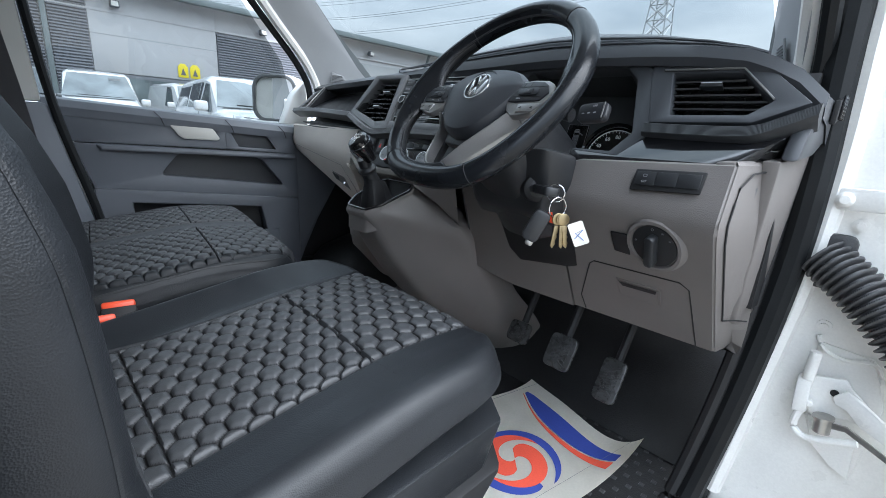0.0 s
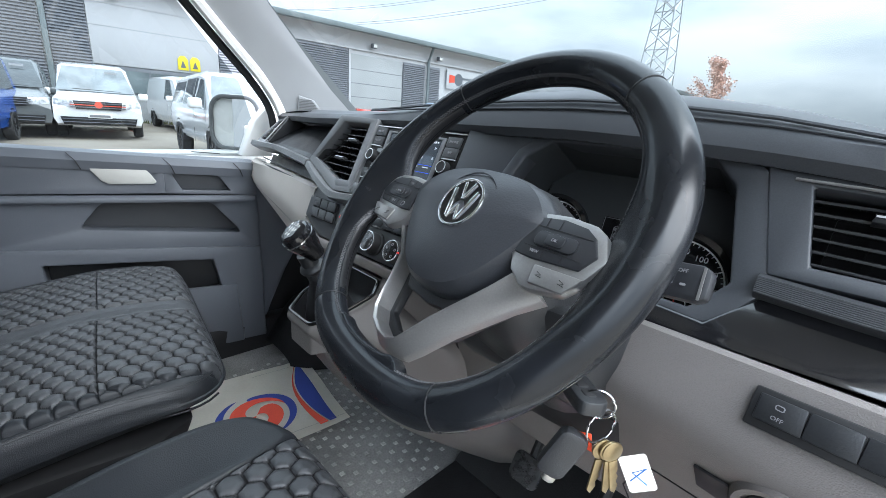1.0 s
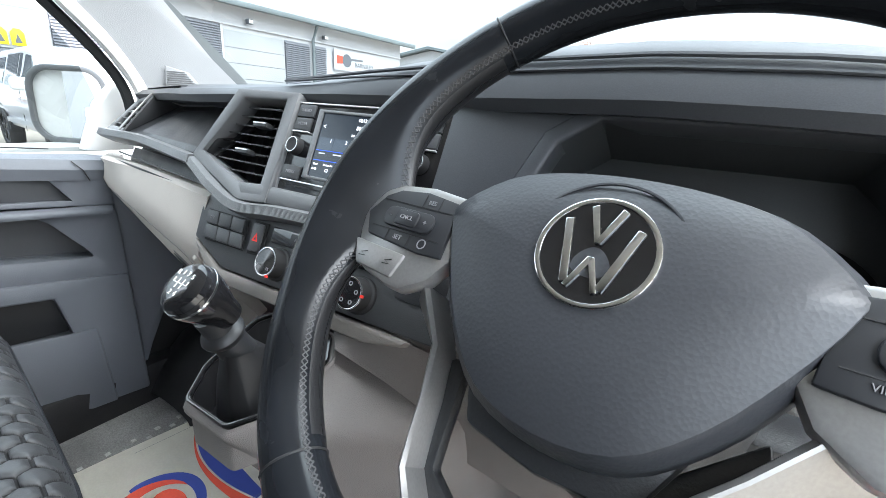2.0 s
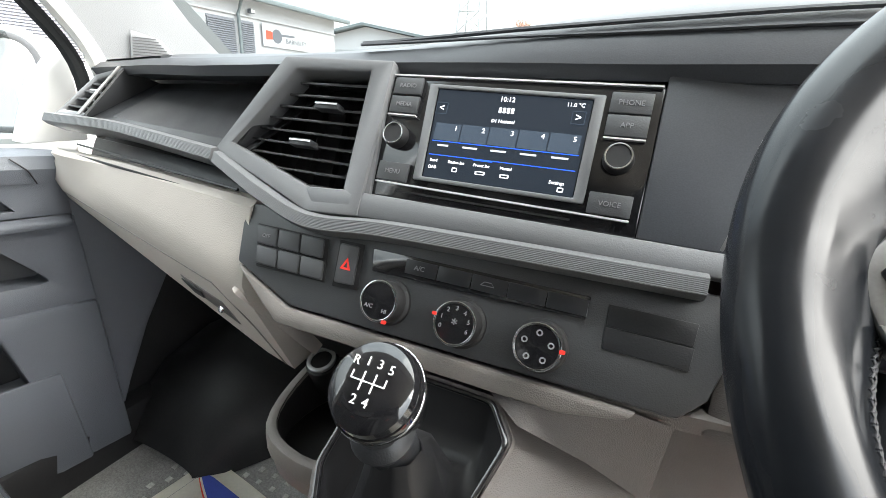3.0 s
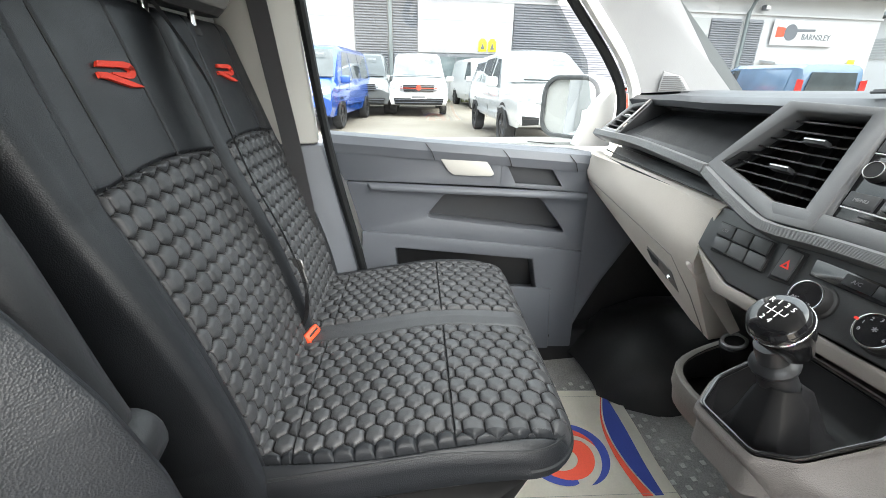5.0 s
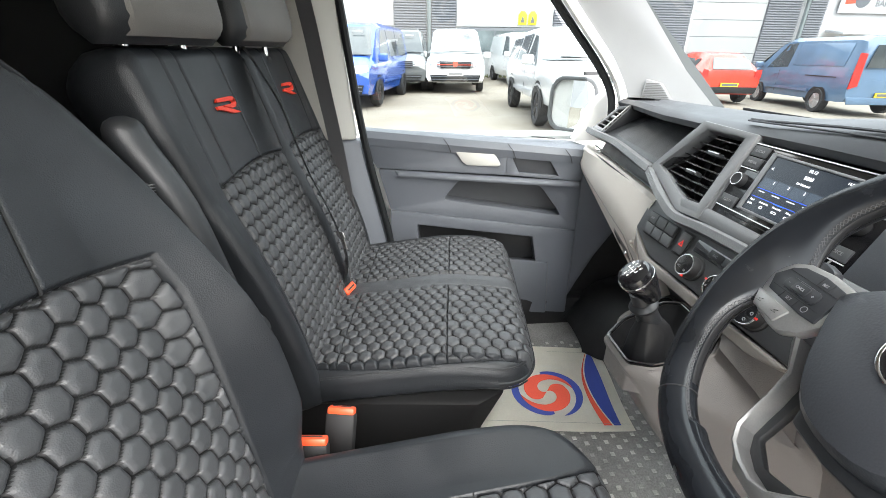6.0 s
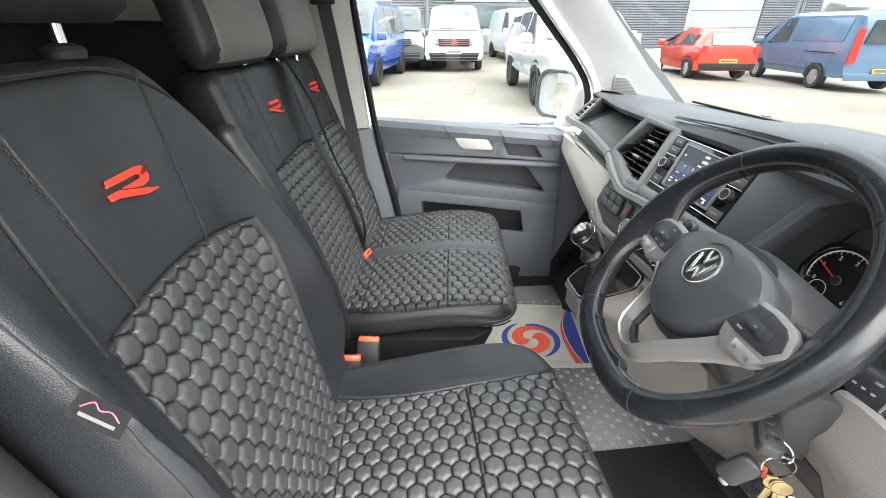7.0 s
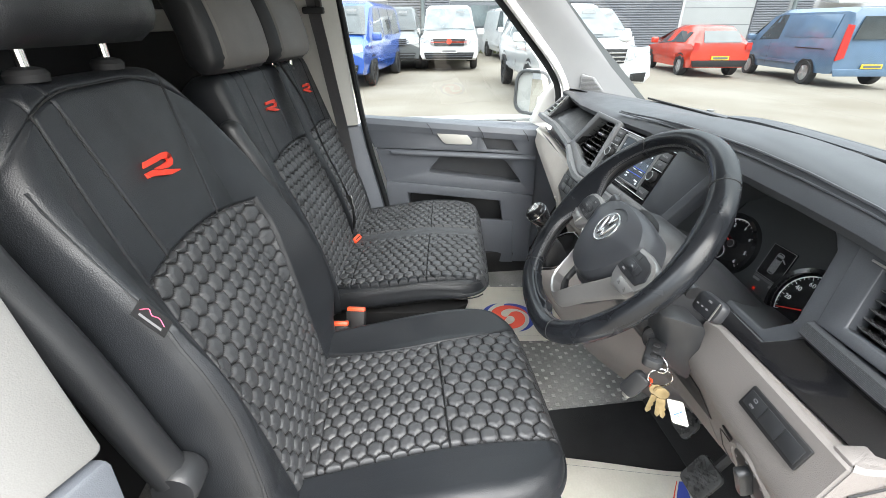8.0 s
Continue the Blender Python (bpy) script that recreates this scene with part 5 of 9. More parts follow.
# switch bank of six
part("switch_frame", slab([hv(x, z, 0.001) for x, z in ((-1.055, 1.176), (-0.961, 1.176), (-0.953, 1.138), (-1.042, 1.136))], HN * 0.002, 0.001), MATTBLACK, hp)
for r in range(2):
    for c in range(3):
        x0 = -1.051 + c * 0.0295 + r * 0.006
        z1 = 1.1745 - r * 0.0185
        b = part("switch", slab([hv(x0, z1, 0.003), hv(x0 + 0.0282, z1, 0.003), hv(x0 + 0.031, z1 - 0.0168, 0.003), hv(x0 + 0.004, z1 - 0.0168, 0.003)], HN * 0.004, 0.0018), PANEL_DARK, hp)
        if r == 0 and c == 0:
            part("legend", words("OFF", 0.006, axes(hv(x0 + 0.016, z1 - 0.009, 0.0072), (1, 0, 0), (0, 0.447, 0.894))), GREYTEXT, b)
# hazard switch
part("switch_frame", slab([hv(x, z, 0.001) for x, z in ((-0.948, 1.178), (-0.919, 1.178), (-0.915, 1.139), (-0.944, 1.137))], HN * 0.002, 0.001), MATTBLACK, hp)
hz = part("hazard_switch", slab([hv(x, z, 0.003) for x, z in ((-0.944, 1.175), (-0.922, 1.175), (-0.919, 1.142), (-0.941, 1.141))], HN * 0.004, 0.002), PANEL_DARK, hp, "hazard switch with a red triangle")
hm = axes(hv(-0.931, 1.158, 0.0072), (1, 0, 0), (0, 0.447, 0.894))
part("triangle", ring2([(-0.006, -0.005), (0.006, -0.005), (0, 0.0065)], [(-0.0025, -0.003), (0.0025, -0.003), (0, 0.0025)], 0.0004, hm), REDTEXT, hz)
# button strip
st = part("button_strip", slab([hv(x, z, 0.001) for x, z in ((-0.909, 1.177), (-0.712, 1.177), (-0.712, 1.161), (-0.905, 1.158))], HN * 0.002, 0.001), GLOSS, hp, "gloss black button strip")
for k in range(5):
    x0 = -0.872 + k * 0.032
    b = part("button", slab([hv(x0, 1.1745, 0.003), hv(x0 + 0.0315, 1.1745, 0.003), hv(x0 + 0.0315, 1.163, 0.003), hv(x0 + 0.0005, 1.163, 0.003)], HN * 0.0008, 0.0004), BUTTON, st)
    lm = axes(hv(x0 + 0.015, 1.1685, 0.0054), (1, 0, 0), (0, 0.447, 0.894))
    if k == 0:
        part("legend", words("A/C", 0.0062, lm), GREYTEXT, b)
    if k == 2:
        part("legend", tube([lm @ Vector(p) for p in ((-0.006, -0.001, 0), (-0.003, 0.002, 0), (0.003, 0.002, 0), (0.006, -0.001, 0), (-0.006, -0.001, 0))], 0.0004, 4), GREYTEXT, b)
# right-hand stowage slots
for z0 in (1.1752, 1.1595):
    part("blank", slab([hv(-0.698, z0, 0.0), hv(-0.638, z0, 0.0), hv(-0.639, z0 - 0.0148, 0.0), hv(-0.697, z0 - 0.0148, 0.0)], HN * 0.0015, 0.001), DARK, hp)


def rotary(x, z, r, f, up, parent, label, marks):
    m = axes(f, (1, 0, 0), up)
    k = part("knob", lathe([(0, 0), (r * 1.15, 0), (r * 1.15, 0.004), (r * 1.02, 0.006), (r, 0.018), (r * 0.95, 0.021), (0, 0.021)], 36, m), MATTBLACK, parent, label)
    part("chrome_ring", ring2(circle(r * 0.99, 36), circle(r * 0.88, 36), 0.0014, m @ T(0, 0, 0.0208), 0.0004), CHROME, k)
    part("cap", lathe([(0, 0), (r * 0.87, 0), (r * 0.86, 0.0012), (0, 0.0016)], 32, m @ T(0, 0, 0.0205)), GLOSS, k)
    for text, a, rad, s in marks:
        part("mark", words(text, s, m @ T(math.cos(radians(a)) * rad * r, math.sin(radians(a)) * rad * r, 0.0223)), GREYTEXT, k)
    return k, m


U = (0, 0.447, 0.894)
k1, km = rotary(0, 0, 0.0185, hv(-0.880, 1.137, 0.0), U, hp, "temperature knob with chrome ring", [("A/C", 215, 0.55, 0.005), ("HI", -45, 0.6, 0.005)])
part("pointer", plate(rrect(0.0042, 0.0028, 0.0006, 1), 0.002, km @ T(0.010, -0.0165, 0.0205)), REDTEXT, k1)
k2, km = rotary(0, 0, 0.0185, hv(-0.808, 1.136, 0.0), U, hp, "fan knob numbered zero to six with chrome ring",
                [(str(i), 200 - i * 36.7, 0.66, 0.0052) for i in range(7)] + [("*", -90, 0.05, 0.012)])
part("pointer", plate(rrect(0.0042, 0.0028, 0.0006, 1), 0.002, km @ T(-0.0185, 0.004, 0.0205)), REDTEXT, k2)
k3, km = rotary(0, 0, 0.0185, hv(-0.741, 1.136, 0.0), U, hp, "air flow knob with chrome ring", [])
part("pointer", plate(rrect(0.0042, 0.003, 0.0006, 1), 0.002, km @ T(0.0185, 0.001, 0.0205)), REDTEXT, k3)
for a in (90, 18, 162, -54, 234):
    part("mark", ring2(circle(0.0026, 8), circle(0.0014, 8), 0.0004, km @ T(0.0105 * math.cos(radians(a)), 0.0105 * math.sin(radians(a)), 0.0222)), GREYTEXT, k3)

# ---- radio ----
part("radio_strip", fslab([(-0.955, 1.333), (-0.932, 1.333), (-0.924, 1.22), (-0.955, 1.22)], -0.01, 0.008, 0.003), SILVERGREY, dash, "satin grey strip beside the radio")
radio = part("radio", fslab([(-0.932, 1.330), (-0.690, 1.330), (-0.690, 1.222), (-0.926, 1.222)], -0.03, 0.004, 0.002), GLOSS, dash, "gloss black touch-screen radio")
part("screen_frame", frame_slab([fas(x, z, 0.004) for x, z in ((-0.889, 1.323), (-0.732, 1.321), (-0.732, 1.240), (-0.884, 1.240))],
                                [fas(x, z, 0.004) for x, z in ((-0.880, 1.3195), (-0.7405, 1.3175), (-0.7405, 1.2435), (-0.876, 1.2435))], FN * 0.003, 0.0012), SILVERGREY, radio, "silver screen surround")
scr = part("screen", fslab([(-0.879, 1.319), (-0.7415, 1.317), (-0.7415, 1.244), (-0.875, 1.244)], 0.004, 0.0048, 0), SCREEN, radio, "lit touch screen with station list")
SU = (0, 0.425, 0.905)


def sm(x, z, o=0.0052):
    return axes(fas(x, z, o), (1, -0.0, 0), SU)


for k in range(5):
    x0 = -0.874 + k * 0.0262
    part("tile", slab([fas(x0, 1.2905, 0.0049), fas(x0 + 0.025, 1.290, 0.0049), fas(x0 + 0.025, 1.2755, 0.0049), fas(x0, 1.276, 0.0049)], FN * 0.0002), SCREEN_TILE, scr)
    part("digit", words(str(k + 1), 0.0062, sm(x0 + 0.0205, 1.2865)), SCREEN_TXT, scr)
    part("name_bar", plate(rrect(0.014 if k else 0.011, 0.0017, 0.0003, 1), 0.0002, sm(x0 + 0.0115, 1.2715)), SCREEN_DIM, scr)
for z in (1.2752, 1.2635):
    part("rule", slab([fas(-0.874, z, 0.005), fas(-0.7435, z, 0.005), fas(-0.7435, z - 0.0006, 0.005), fas(-0.874, z - 0.0006, 0.005)], FN * 0.0002), SCREEN_BLUE, scr)
part("clock", words("10:12", 0.0062, sm(-0.812, 1.3135)), SCREEN_TXT, scr)
part("outside_temperature", words("11.0 °C", 0.0048, sm(-0.754, 1.3125)), SCREEN_TXT, scr)
for k in range(4):
    part("station_bar", plate(rrect(0.0026, 0.0048, 0.0004, 1), 0.0002, sm(-0.8165 + k * 0.0037, 1.3045)), SCREEN_TXT, scr)
part("ensemble", words("D1 National", 0.0042, sm(-0.812, 1.2955)), SCREEN_TXT, scr)
for x, tx in ((-0.872, "<"), (-0.750, ">")):
    part("arrow", words(tx, 0.009, sm(x, 1.303)), SCREEN_TXT, scr)
    part("arrow_box", ring2(rrect(0.011, 0.011, 0.0005, 1), rrect(0.0102, 0.0102, 0.0005, 1), 0.0002, sm(x, 1.303)), SCREEN_TILE, scr)
for x, a, b in ((-0.868, "Band", "DAB"), (-0.846, "Station list", ""), (-0.822, "Preset list", ""), (-0.800, "Manual", ""), (-0.756, "", "Settings")):
    if a:
        part("menu_word", words(a, 0.0037, sm(x, 1.2585)), SCREEN_TXT, scr)
    if b:
        part("menu_word", words(b, 0.0040, sm(x, 1.2528)), SCREEN_TXT, scr)
for x, z, w, h in ((-0.846, 1.2525, 0.005, 0.004), (-0.822, 1.2525, 0.009, 0.003), (-0.800, 1.2525, 0.008, 0.0032), (-0.752, 1.248, 0.005, 0.004)):
    part("icon", ring2(rrect(w, h, 0.0006, 1), rrect(w * 0.7, h * 0.55, 0.0003, 1), 0.0002, sm(x, z)), SCREEN_TXT, scr)
part("marker", plate(rrect(0.018, 0.0009, 0.0002, 1), 0.0002, sm(-0.822, 1.2625)), SCREEN_BLUE, scr)


def key(x0, x1, z0, z1, text):
    b = part("button", fslab([(x0, z1), (x1, z1), (x1, z0), (x0, z0)], 0.004, 0.0075, 0.0008), PANEL_DARK, radio, "grey button")
    part("legend", words(text, 0.0058, axes(fas((x0 + x1) / 2, (z0 + z1) / 2, 0.0078), (1, 0, 0), SU)), GREYTEXT, b)
    return b


key(-0.926, -0.896, 1.312, 1.327, "RADIO")
key(-0.926, -0.896, 1.2955, 1.3105, "MEDIA")
key(-0.922, -0.890, 1.236, 1.252, "MENU")
key(-0.728, -0.697, 1.308, 1.3235, "PHONE")
key(-0.728, -0.697, 1.2915, 1.307, "APP")
key(-0.729, -0.697, 1.2345, 1.2500, "VOICE")
for x0, x1, z in ((-0.926, -0.896, 1.2942), (-0.728, -0.697, 1.2902)):
    part("chrome_line", fslab([(x0, z), (x1, z), (x1, z - 0.0012), (x0, z - 0.0012)], 0.004, 0.0078, 0), BRIGHT, radio)
part("chrome_line", fslab([(-0.922, 1.2350), (-0.697, 1.2332), (-0.697, 1.2318), (-0.922, 1.2336)], 0.004, 0.0072, 0), BRIGHT, radio)
part("chrome_line", fslab([(-0.929, 1.3302), (-0.692, 1.3302), (-0.692, 1.3288), (-0.929, 1.3288)], 0.004, 0.0064, 0), BRIGHT, radio)
part("disc_slot", fslab([(-0.900, 1.2295), (-0.74, 1.2285), (-0.74, 1.2270), (-0.90, 1.2280)], 0.004, 0.0046, 0), MATTBLACK, radio)
for x in (-0.911, -0.7135):
    m = axes(fas(x, 1.275, 0.004), (1, 0, 0), SU)
    kn = part("dial", lathe([(0, 0), (0.0118, 0), (0.0112, 0.008), (0.0104, 0.0100), (0, 0.0100)], 30, m), MATTBLACK, radio, "black dial with chrome ring")
    part("chrome_ring", ring2(circle(0.0104, 30), circle(0.0090, 30), 0.001, m @ T(0, 0, 0.0097), 0.0003), CHROME, kn)
# satin panel between radio and hood
part("radio_side", fslab([(-0.690, 1.340), (-0.525, 1.358), (-0.545, 1.346), (-0.585, 1.318), (-0.625, 1.222), (-0.690, 1.222)], -0.03, 0.006, 0.002), PAD, dash, "dark panel between radio and instruments")

# ---- instrument binnacle ----
bz_o = [(-0.625, 1.222), (-0.585, 1.318), (-0.545, 1.346), (-0.330, 1.346), (-0.284, 1.322), (-0.262, 1.230), (-0.300, 1.182), (-0.600, 1.182)]
bz_i = [(-0.607, 1.222), (-0.572, 1.310), (-0.538, 1.334), (-0.342, 1.334), (-0.316, 1.312), (-0.292, 1.228), (-0.318, 1.198), (-0.575, 1.198)]
binn = part("binnacle", frame_slab([fas(x, z, 0.008) for x, z in bz_o], [fas(x, z, 0.004) for x, z in bz_i], FN * -0.03, 0.003), PAD, dash, "dark grey instrument surround")
CY = 0.855


def cl(x, z, o=0.0):
    """A point on the instrument face, tilted back."""
    return Vector((x, CY + (z - 1.24) * 0.30 - o, z + 0.3 * o))


ring0 = [fas(x, z, 0.0) for x, z in bz_i]
ring1 = [cl(x * 1.0 - 0.002, 1.215 + (z - 1.255) * 1.02) for x, z in bz_i]
part("shroud", loft([ring0, ring1], True, False), CLUSTER, binn)
face = part("instrument_face", slab([cl(x, 1.21 + (z - 1.255) * 1.15, -0.001) for x, z in bz_i], (0, 0.004, 0)), CLUSTER, binn, "black instrument face")
CM = lambda x, z, o=0.001: axes(cl(x, z, o), (1, 0, 0), (0, 0.30, 1))


def gauge(x, z, r, a0, a1, texts, a_needle, label, sub):
    """Round instrument: dark pot, pale scale from angle a0 to a1, numerals, needle and a smaller dial in its foot."""
    m = CM(x, z, 0.003)
    g = part("gauge", lathe([(0, 0), (r * 1.18, 0), (r * 1.18, 0.010), (r * 1.05, 0.012), (r * 1.02, 0.001), (0, 0.001)], 48, m), GLOSS, binn, label)
    n = 40
    at = lambda f: radians(a0 + (a1 - a0) * f)
    part("scale", tube([m @ Vector((r * 0.96 * math.cos(at(k / n)), r * 0.96 * math.sin(at(k / n)), 0.0025)) for k in range(n + 1)], 0.0010, 5), WHITETEXT, g)
    nt_ = (len(texts) - 1) * 4
    for i in range(nt_ + 1):
        part("tick", plate([(r * (0.84 if i % 4 == 0 else 0.89), -0.0004), (r * 0.95, -0.0004), (r * 0.95, 0.0004), (r * (0.84 if i % 4 == 0 else 0.89), 0.0004)], 0.0004, m @ Matrix.Rotation(at(i / nt_), 4, "Z") @ T(0, 0, 0.002)), WHITETEXT, g)
    for i, tx in enumerate(texts):
        a = at(i / (len(texts) - 1))
        if tx:
            part("numeral", words(tx, r * 0.19, m @ T(r * 0.72 * math.cos(a), r * 0.72 * math.sin(a), 0.002)), WHITETEXT, g)
    part("needle", plate([(-0.006, -0.0013), (r * 0.86, -0.0007), (r * 0.86, 0.0007), (-0.006, 0.0013)], 0.0012, m @ Matrix.Rotation(radians(a_needle), 4, "Z") @ T(0, 0, 0.005)), REDTEXT, g, "red needle")
    part("hub", lathe([(0, 0), (0.007, 0), (0.006, 0.006), (0, 0.007)], 20, m @ T(0, 0, 0.002)), MATTBLACK, g)
    part("hub_ring", ring2(circle(0.0072, 20), circle(0.0064, 20), 0.0004, m @ T(0, 0, 0.0055)), GREYTEXT, g)
    sx, sz = sub
    sd = part("sub_dial", ring2(circle(0.0135, 24), circle(0.0126, 24), 0.0006, m @ T(sx, sz, 0.002)), WHITETEXT, g, "small dial")
    part("needle", plate([(-0.001, -0.0007), (0.0105, -0.0004), (0.0105, 0.0004), (-0.001, 0.0007)], 0.0008, m @ T(sx, sz, 0.0025) @ Matrix.Rotation(radians(195 if sx < 0 else 100), 4, "Z")), REDTEXT, sd)


gauge(-0.546, 1.203, 0.047, 200, -45, ["0", "1", "2", "3", "4", "5", "6"], 158, "rev counter with white numerals", (-0.018, -0.024))
gauge(-0.366, 1.182, 0.054, 208, -30, ["", "20", "40", "60", "80", "100", "120", "140", "160"], 205, "speedometer with white numerals", (0.006, -0.026))
lcd = part("display", plate(rrect(0.046, 0.056, 0.002, 1), 0.002, CM(-0.453, 1.213, 0.002)), GLOSS, binn, "small display with an outline of the van")
part("display_frame", ring2(rrect(0.044, 0.054, 0.0005, 1), rrect(0.0430, 0.0530, 0.0005, 1), 0.0005, CM(-0.453, 1.213, 0.0042)), GREYTEXT, lcd)
part("van_outline", ring2(rrect(0.0125, 0.036, 0.004, 2), rrect(0.0110, 0.0345, 0.0035, 2), 0.0005, CM(-0.453, 1.213, 0.0042)), GREYTEXT, lcd)
for k in range(7):
    part("roof_line", plate(rrect(0.0006, 0.022, 0.0002, 1), 0.0004, CM(-0.453 - 0.0042 + k * 0.0014, 1.209, 0.0042)), GREYTEXT, lcd)
part("screen_line", plate(rrect(0.0095, 0.0045, 0.001, 1), 0.0004, CM(-0.453, 1.2255, 0.0042)), GREYTEXT, lcd)
part("open_door_mark", plate([(0, 0), (0.007, -0.004), (0.0075, -0.0025), (0.001, 0.002)], 0.0004, CM(-0.4465, 1.222, 0.0042)), GREYTEXT, lcd)
for z in (1.1845, 1.1825):
    part("display_rule", plate(rrect(0.043, 0.0006, 0.0002, 1), 0.0004, CM(-0.453, z, 0.0042)), GREYTEXT, lcd)
part("odometer_bars", plate(rrect(0.014, 0.0042, 0.0004, 1), 0.0004, CM(-0.468, 1.178, 0.003)), GREYTEXT, binn)
part("trip_bars", plate(rrect(0.010, 0.0042, 0.0004, 1), 0.0004, CM(-0.437, 1.178, 0.003)), GREYTEXT, binn)
part("warning_lamp", disc(0.0028, 0.0005, CM(-0.462, 1.163, 0.003), 14), glow_mat("red_lamp", (0.5, 0.02, 0.01), 0.06), binn, "small lit red warning lamp")

# gloss shelf under the driver trim band
part("driver_shelf", slab([fas(-0.60, 1.20, 0.012), fas(-0.30, 1.19, 0.012), fas(-0.262, 1.228, 0.004), fas(-0.13, 1.222, 0.004), fas(-0.09, 1.235, 0.0), (-0.115, 0.700, 1.199), (-0.135, 0.668, 1.196), (-0.36, 0.690, 1.180), (-0.60, 0.71, 1.177)], (0, 0.03, -0.012), 0.003), GLOSS, dash, "gloss black shelf")
part("end_cap", slab([(-0.068, 0.735, 1.272), (-0.064, 0.87, 1.285), (-0.066, 0.87, 1.238), (-0.070, 0.80, 1.212), (-0.072, 0.70, 1.205)], (-0.02, 0, 0), 0.006), PAD, dash)
part("side_panel", slab([(-0.088, 0.70, 1.204), (-0.082, 0.80, 1.210), (-0.076, 0.872, 1.236), (-0.090, 0.872, 0.975), (-0.098, 0.82, 0.945), (-0.104, 0.78, 0.955)], (-0.02, 0, 0), 0.003), TAUPE, dash, "grained grey-beige end panel beside the door seal")

# ---- driver lower panel: upright above, then falling away to the pedals ----
def dl(x, z, o=0.0):
    a = 0.6455 - 0.18 * (x + 0.20) + 0.38 * (z - 1.165)
    d = max(0.0, 1.118 - z)
    b = 0.6276 - 0.18 * (x + 0.20) + 0.72 * (1.118 - z) + 0.8 * d * (x + 0.20)
    y = (a + b + math.sqrt((a - b) ** 2 + 0.008 ** 2)) / 2
    n = LN if z > 1.118 else LN2
    return Vector((x, y + n.y * o, z + n.z * o))


LN = Vector((0, -1, 0.38)).normalized()
LN2 = Vector((0, -1, -0.72)).normalized()
rings = []
for x in [-0.375, -0.372, -0.36, -0.345, -0.32, -0.285, -0.25, -0.22, -0.19, -0.16, -0.14, -0.124, -0.120]:
    zt = float(np.interp(x, [-0.375, -0.345, -0.12], [1.178, 1.186, 1.200]))
    zb_ = float(np.interp(x, [-0.375, -0.12], [0.886, 0.892]))
    zs_ = [zt - 0.004 + (zb_ - zt + 0.008) * k / 18 for k in range(19)]
    e = 0.004 if x in (-0.375, -0.120) else 0.0
    rings.append([dl(x, zt, -0.006 - e)] + [dl(x, z, -e) for z in zs_] + [dl(x, zb_, -0.006 - e), dl(x, zb_, -0.05), dl(x, 1.118, -0.05), dl(x, zt, -0.06)])
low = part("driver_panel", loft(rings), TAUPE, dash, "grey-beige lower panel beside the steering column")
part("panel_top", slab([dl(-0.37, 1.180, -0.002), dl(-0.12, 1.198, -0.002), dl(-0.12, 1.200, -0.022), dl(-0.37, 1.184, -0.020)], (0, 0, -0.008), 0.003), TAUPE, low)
# end of the panel with the fuse cover
rings = []
for z, back in ((1.201, 0.10), (1.197, 0.14), (1.165, 0.15), (1.125, 0.155), (1.105, 0.15), (1.04, 0.12), (0.97, 0.085), (0.935, 0.07), (0.905, 0.04), (0.893, 0.025)):
    y0 = dl(-0.12, min(z, 1.2)).y + 0.002
    t = 0.004 if z > 1.2 or z < 0.9 else 0.0
    rings.append([(-0.1205 - t, y0 + t, z), (-0.116 - t, y0 + 0.008, z), (-0.108 - t, y0 + 0.05, z), (-0.092 - t, y0 + back, z), (-0.125, y0 + back + 0.02, z), (-0.135, y0 + 0.03, z)])
part("panel_corner", slab([(-0.148, 0.652, 1.199), (-0.1245, 0.648, 1.201), (-0.113, 0.70, 1.2025), (-0.138, 0.706, 1.2025)], (0, 0, -0.03), 0.003), TAUPE, low)
part("fuse_cover", loft(rings), TAUPE, dash, "grey-beige fuse box cover with a dark slot")
part("cover_slot", slab([(-0.1105, 0.690, 1.168), (-0.1080, 0.703, 1.170), (-0.1085, 0.690, 1.124), (-0.1115, 0.677, 1.122)], (0.003, -0.001, 0), 0.0006), PANEL_DARK, dash)
gap = [(-0.1136, dl(-0.12, z).y + 0.014, z) for z in (1.17, 1.15, 1.125, 1.10, 1.04, 0.99, 0.966)]
gap = [(-0.100, dl(-0.12, 1.186).y + 0.075, 1.190), (-0.1085, dl(-0.12, 1.186).y + 0.035, 1.187)] + gap + [(-0.105, 0.775, 0.962), (-0.092, 0.80, 0.958)]
part("cover_gap", tube(gap, 0.0013, 5), MATTBLACK, dash)
# panel gaps and cubby lid
part("cubby_gap", tube([dl(x, z, 0.0002) for x, z in ((-0.347, 0.893), (-0.352, 0.925), (-0.322, 1.005), (-0.312, 1.013), (-0.168, 1.021), (-0.155, 1.012), (-0.148, 0.893))], 0.0011, 5), MATTBLACK, low)
part("cubby_pull", frame_slab([dl(x, z, 0.001) for x, z in ((-0.274, 0.992), (-0.198, 0.995), (-0.200, 0.958), (-0.270, 0.958))], [dl(x, z, 0.001) for x, z in ((-0.269, 0.988), (-0.203, 0.991), (-0.203, 0.964), (-0.266, 0.962))], LN2 * -0.014, 0.001), TAUPE, low)
part("pull_back", slab([dl(x, z, 0.0015) for x, z in ((-0.269, 0.988), (-0.203, 0.991), (-0.203, 0.964), (-0.266, 0.962))], LN2 * 0.0005), TAUPE, low)
# black strip painted along the flush pull in place of its recess shadow
part("pull_shade", slab([dl(x, z, 0.0021) for x, z in ((-0.268, 0.9875), (-0.204, 0.9905), (-0.206, 0.984), (-0.262, 0.981))], LN2 * 0.0004), MATTBLACK, low)
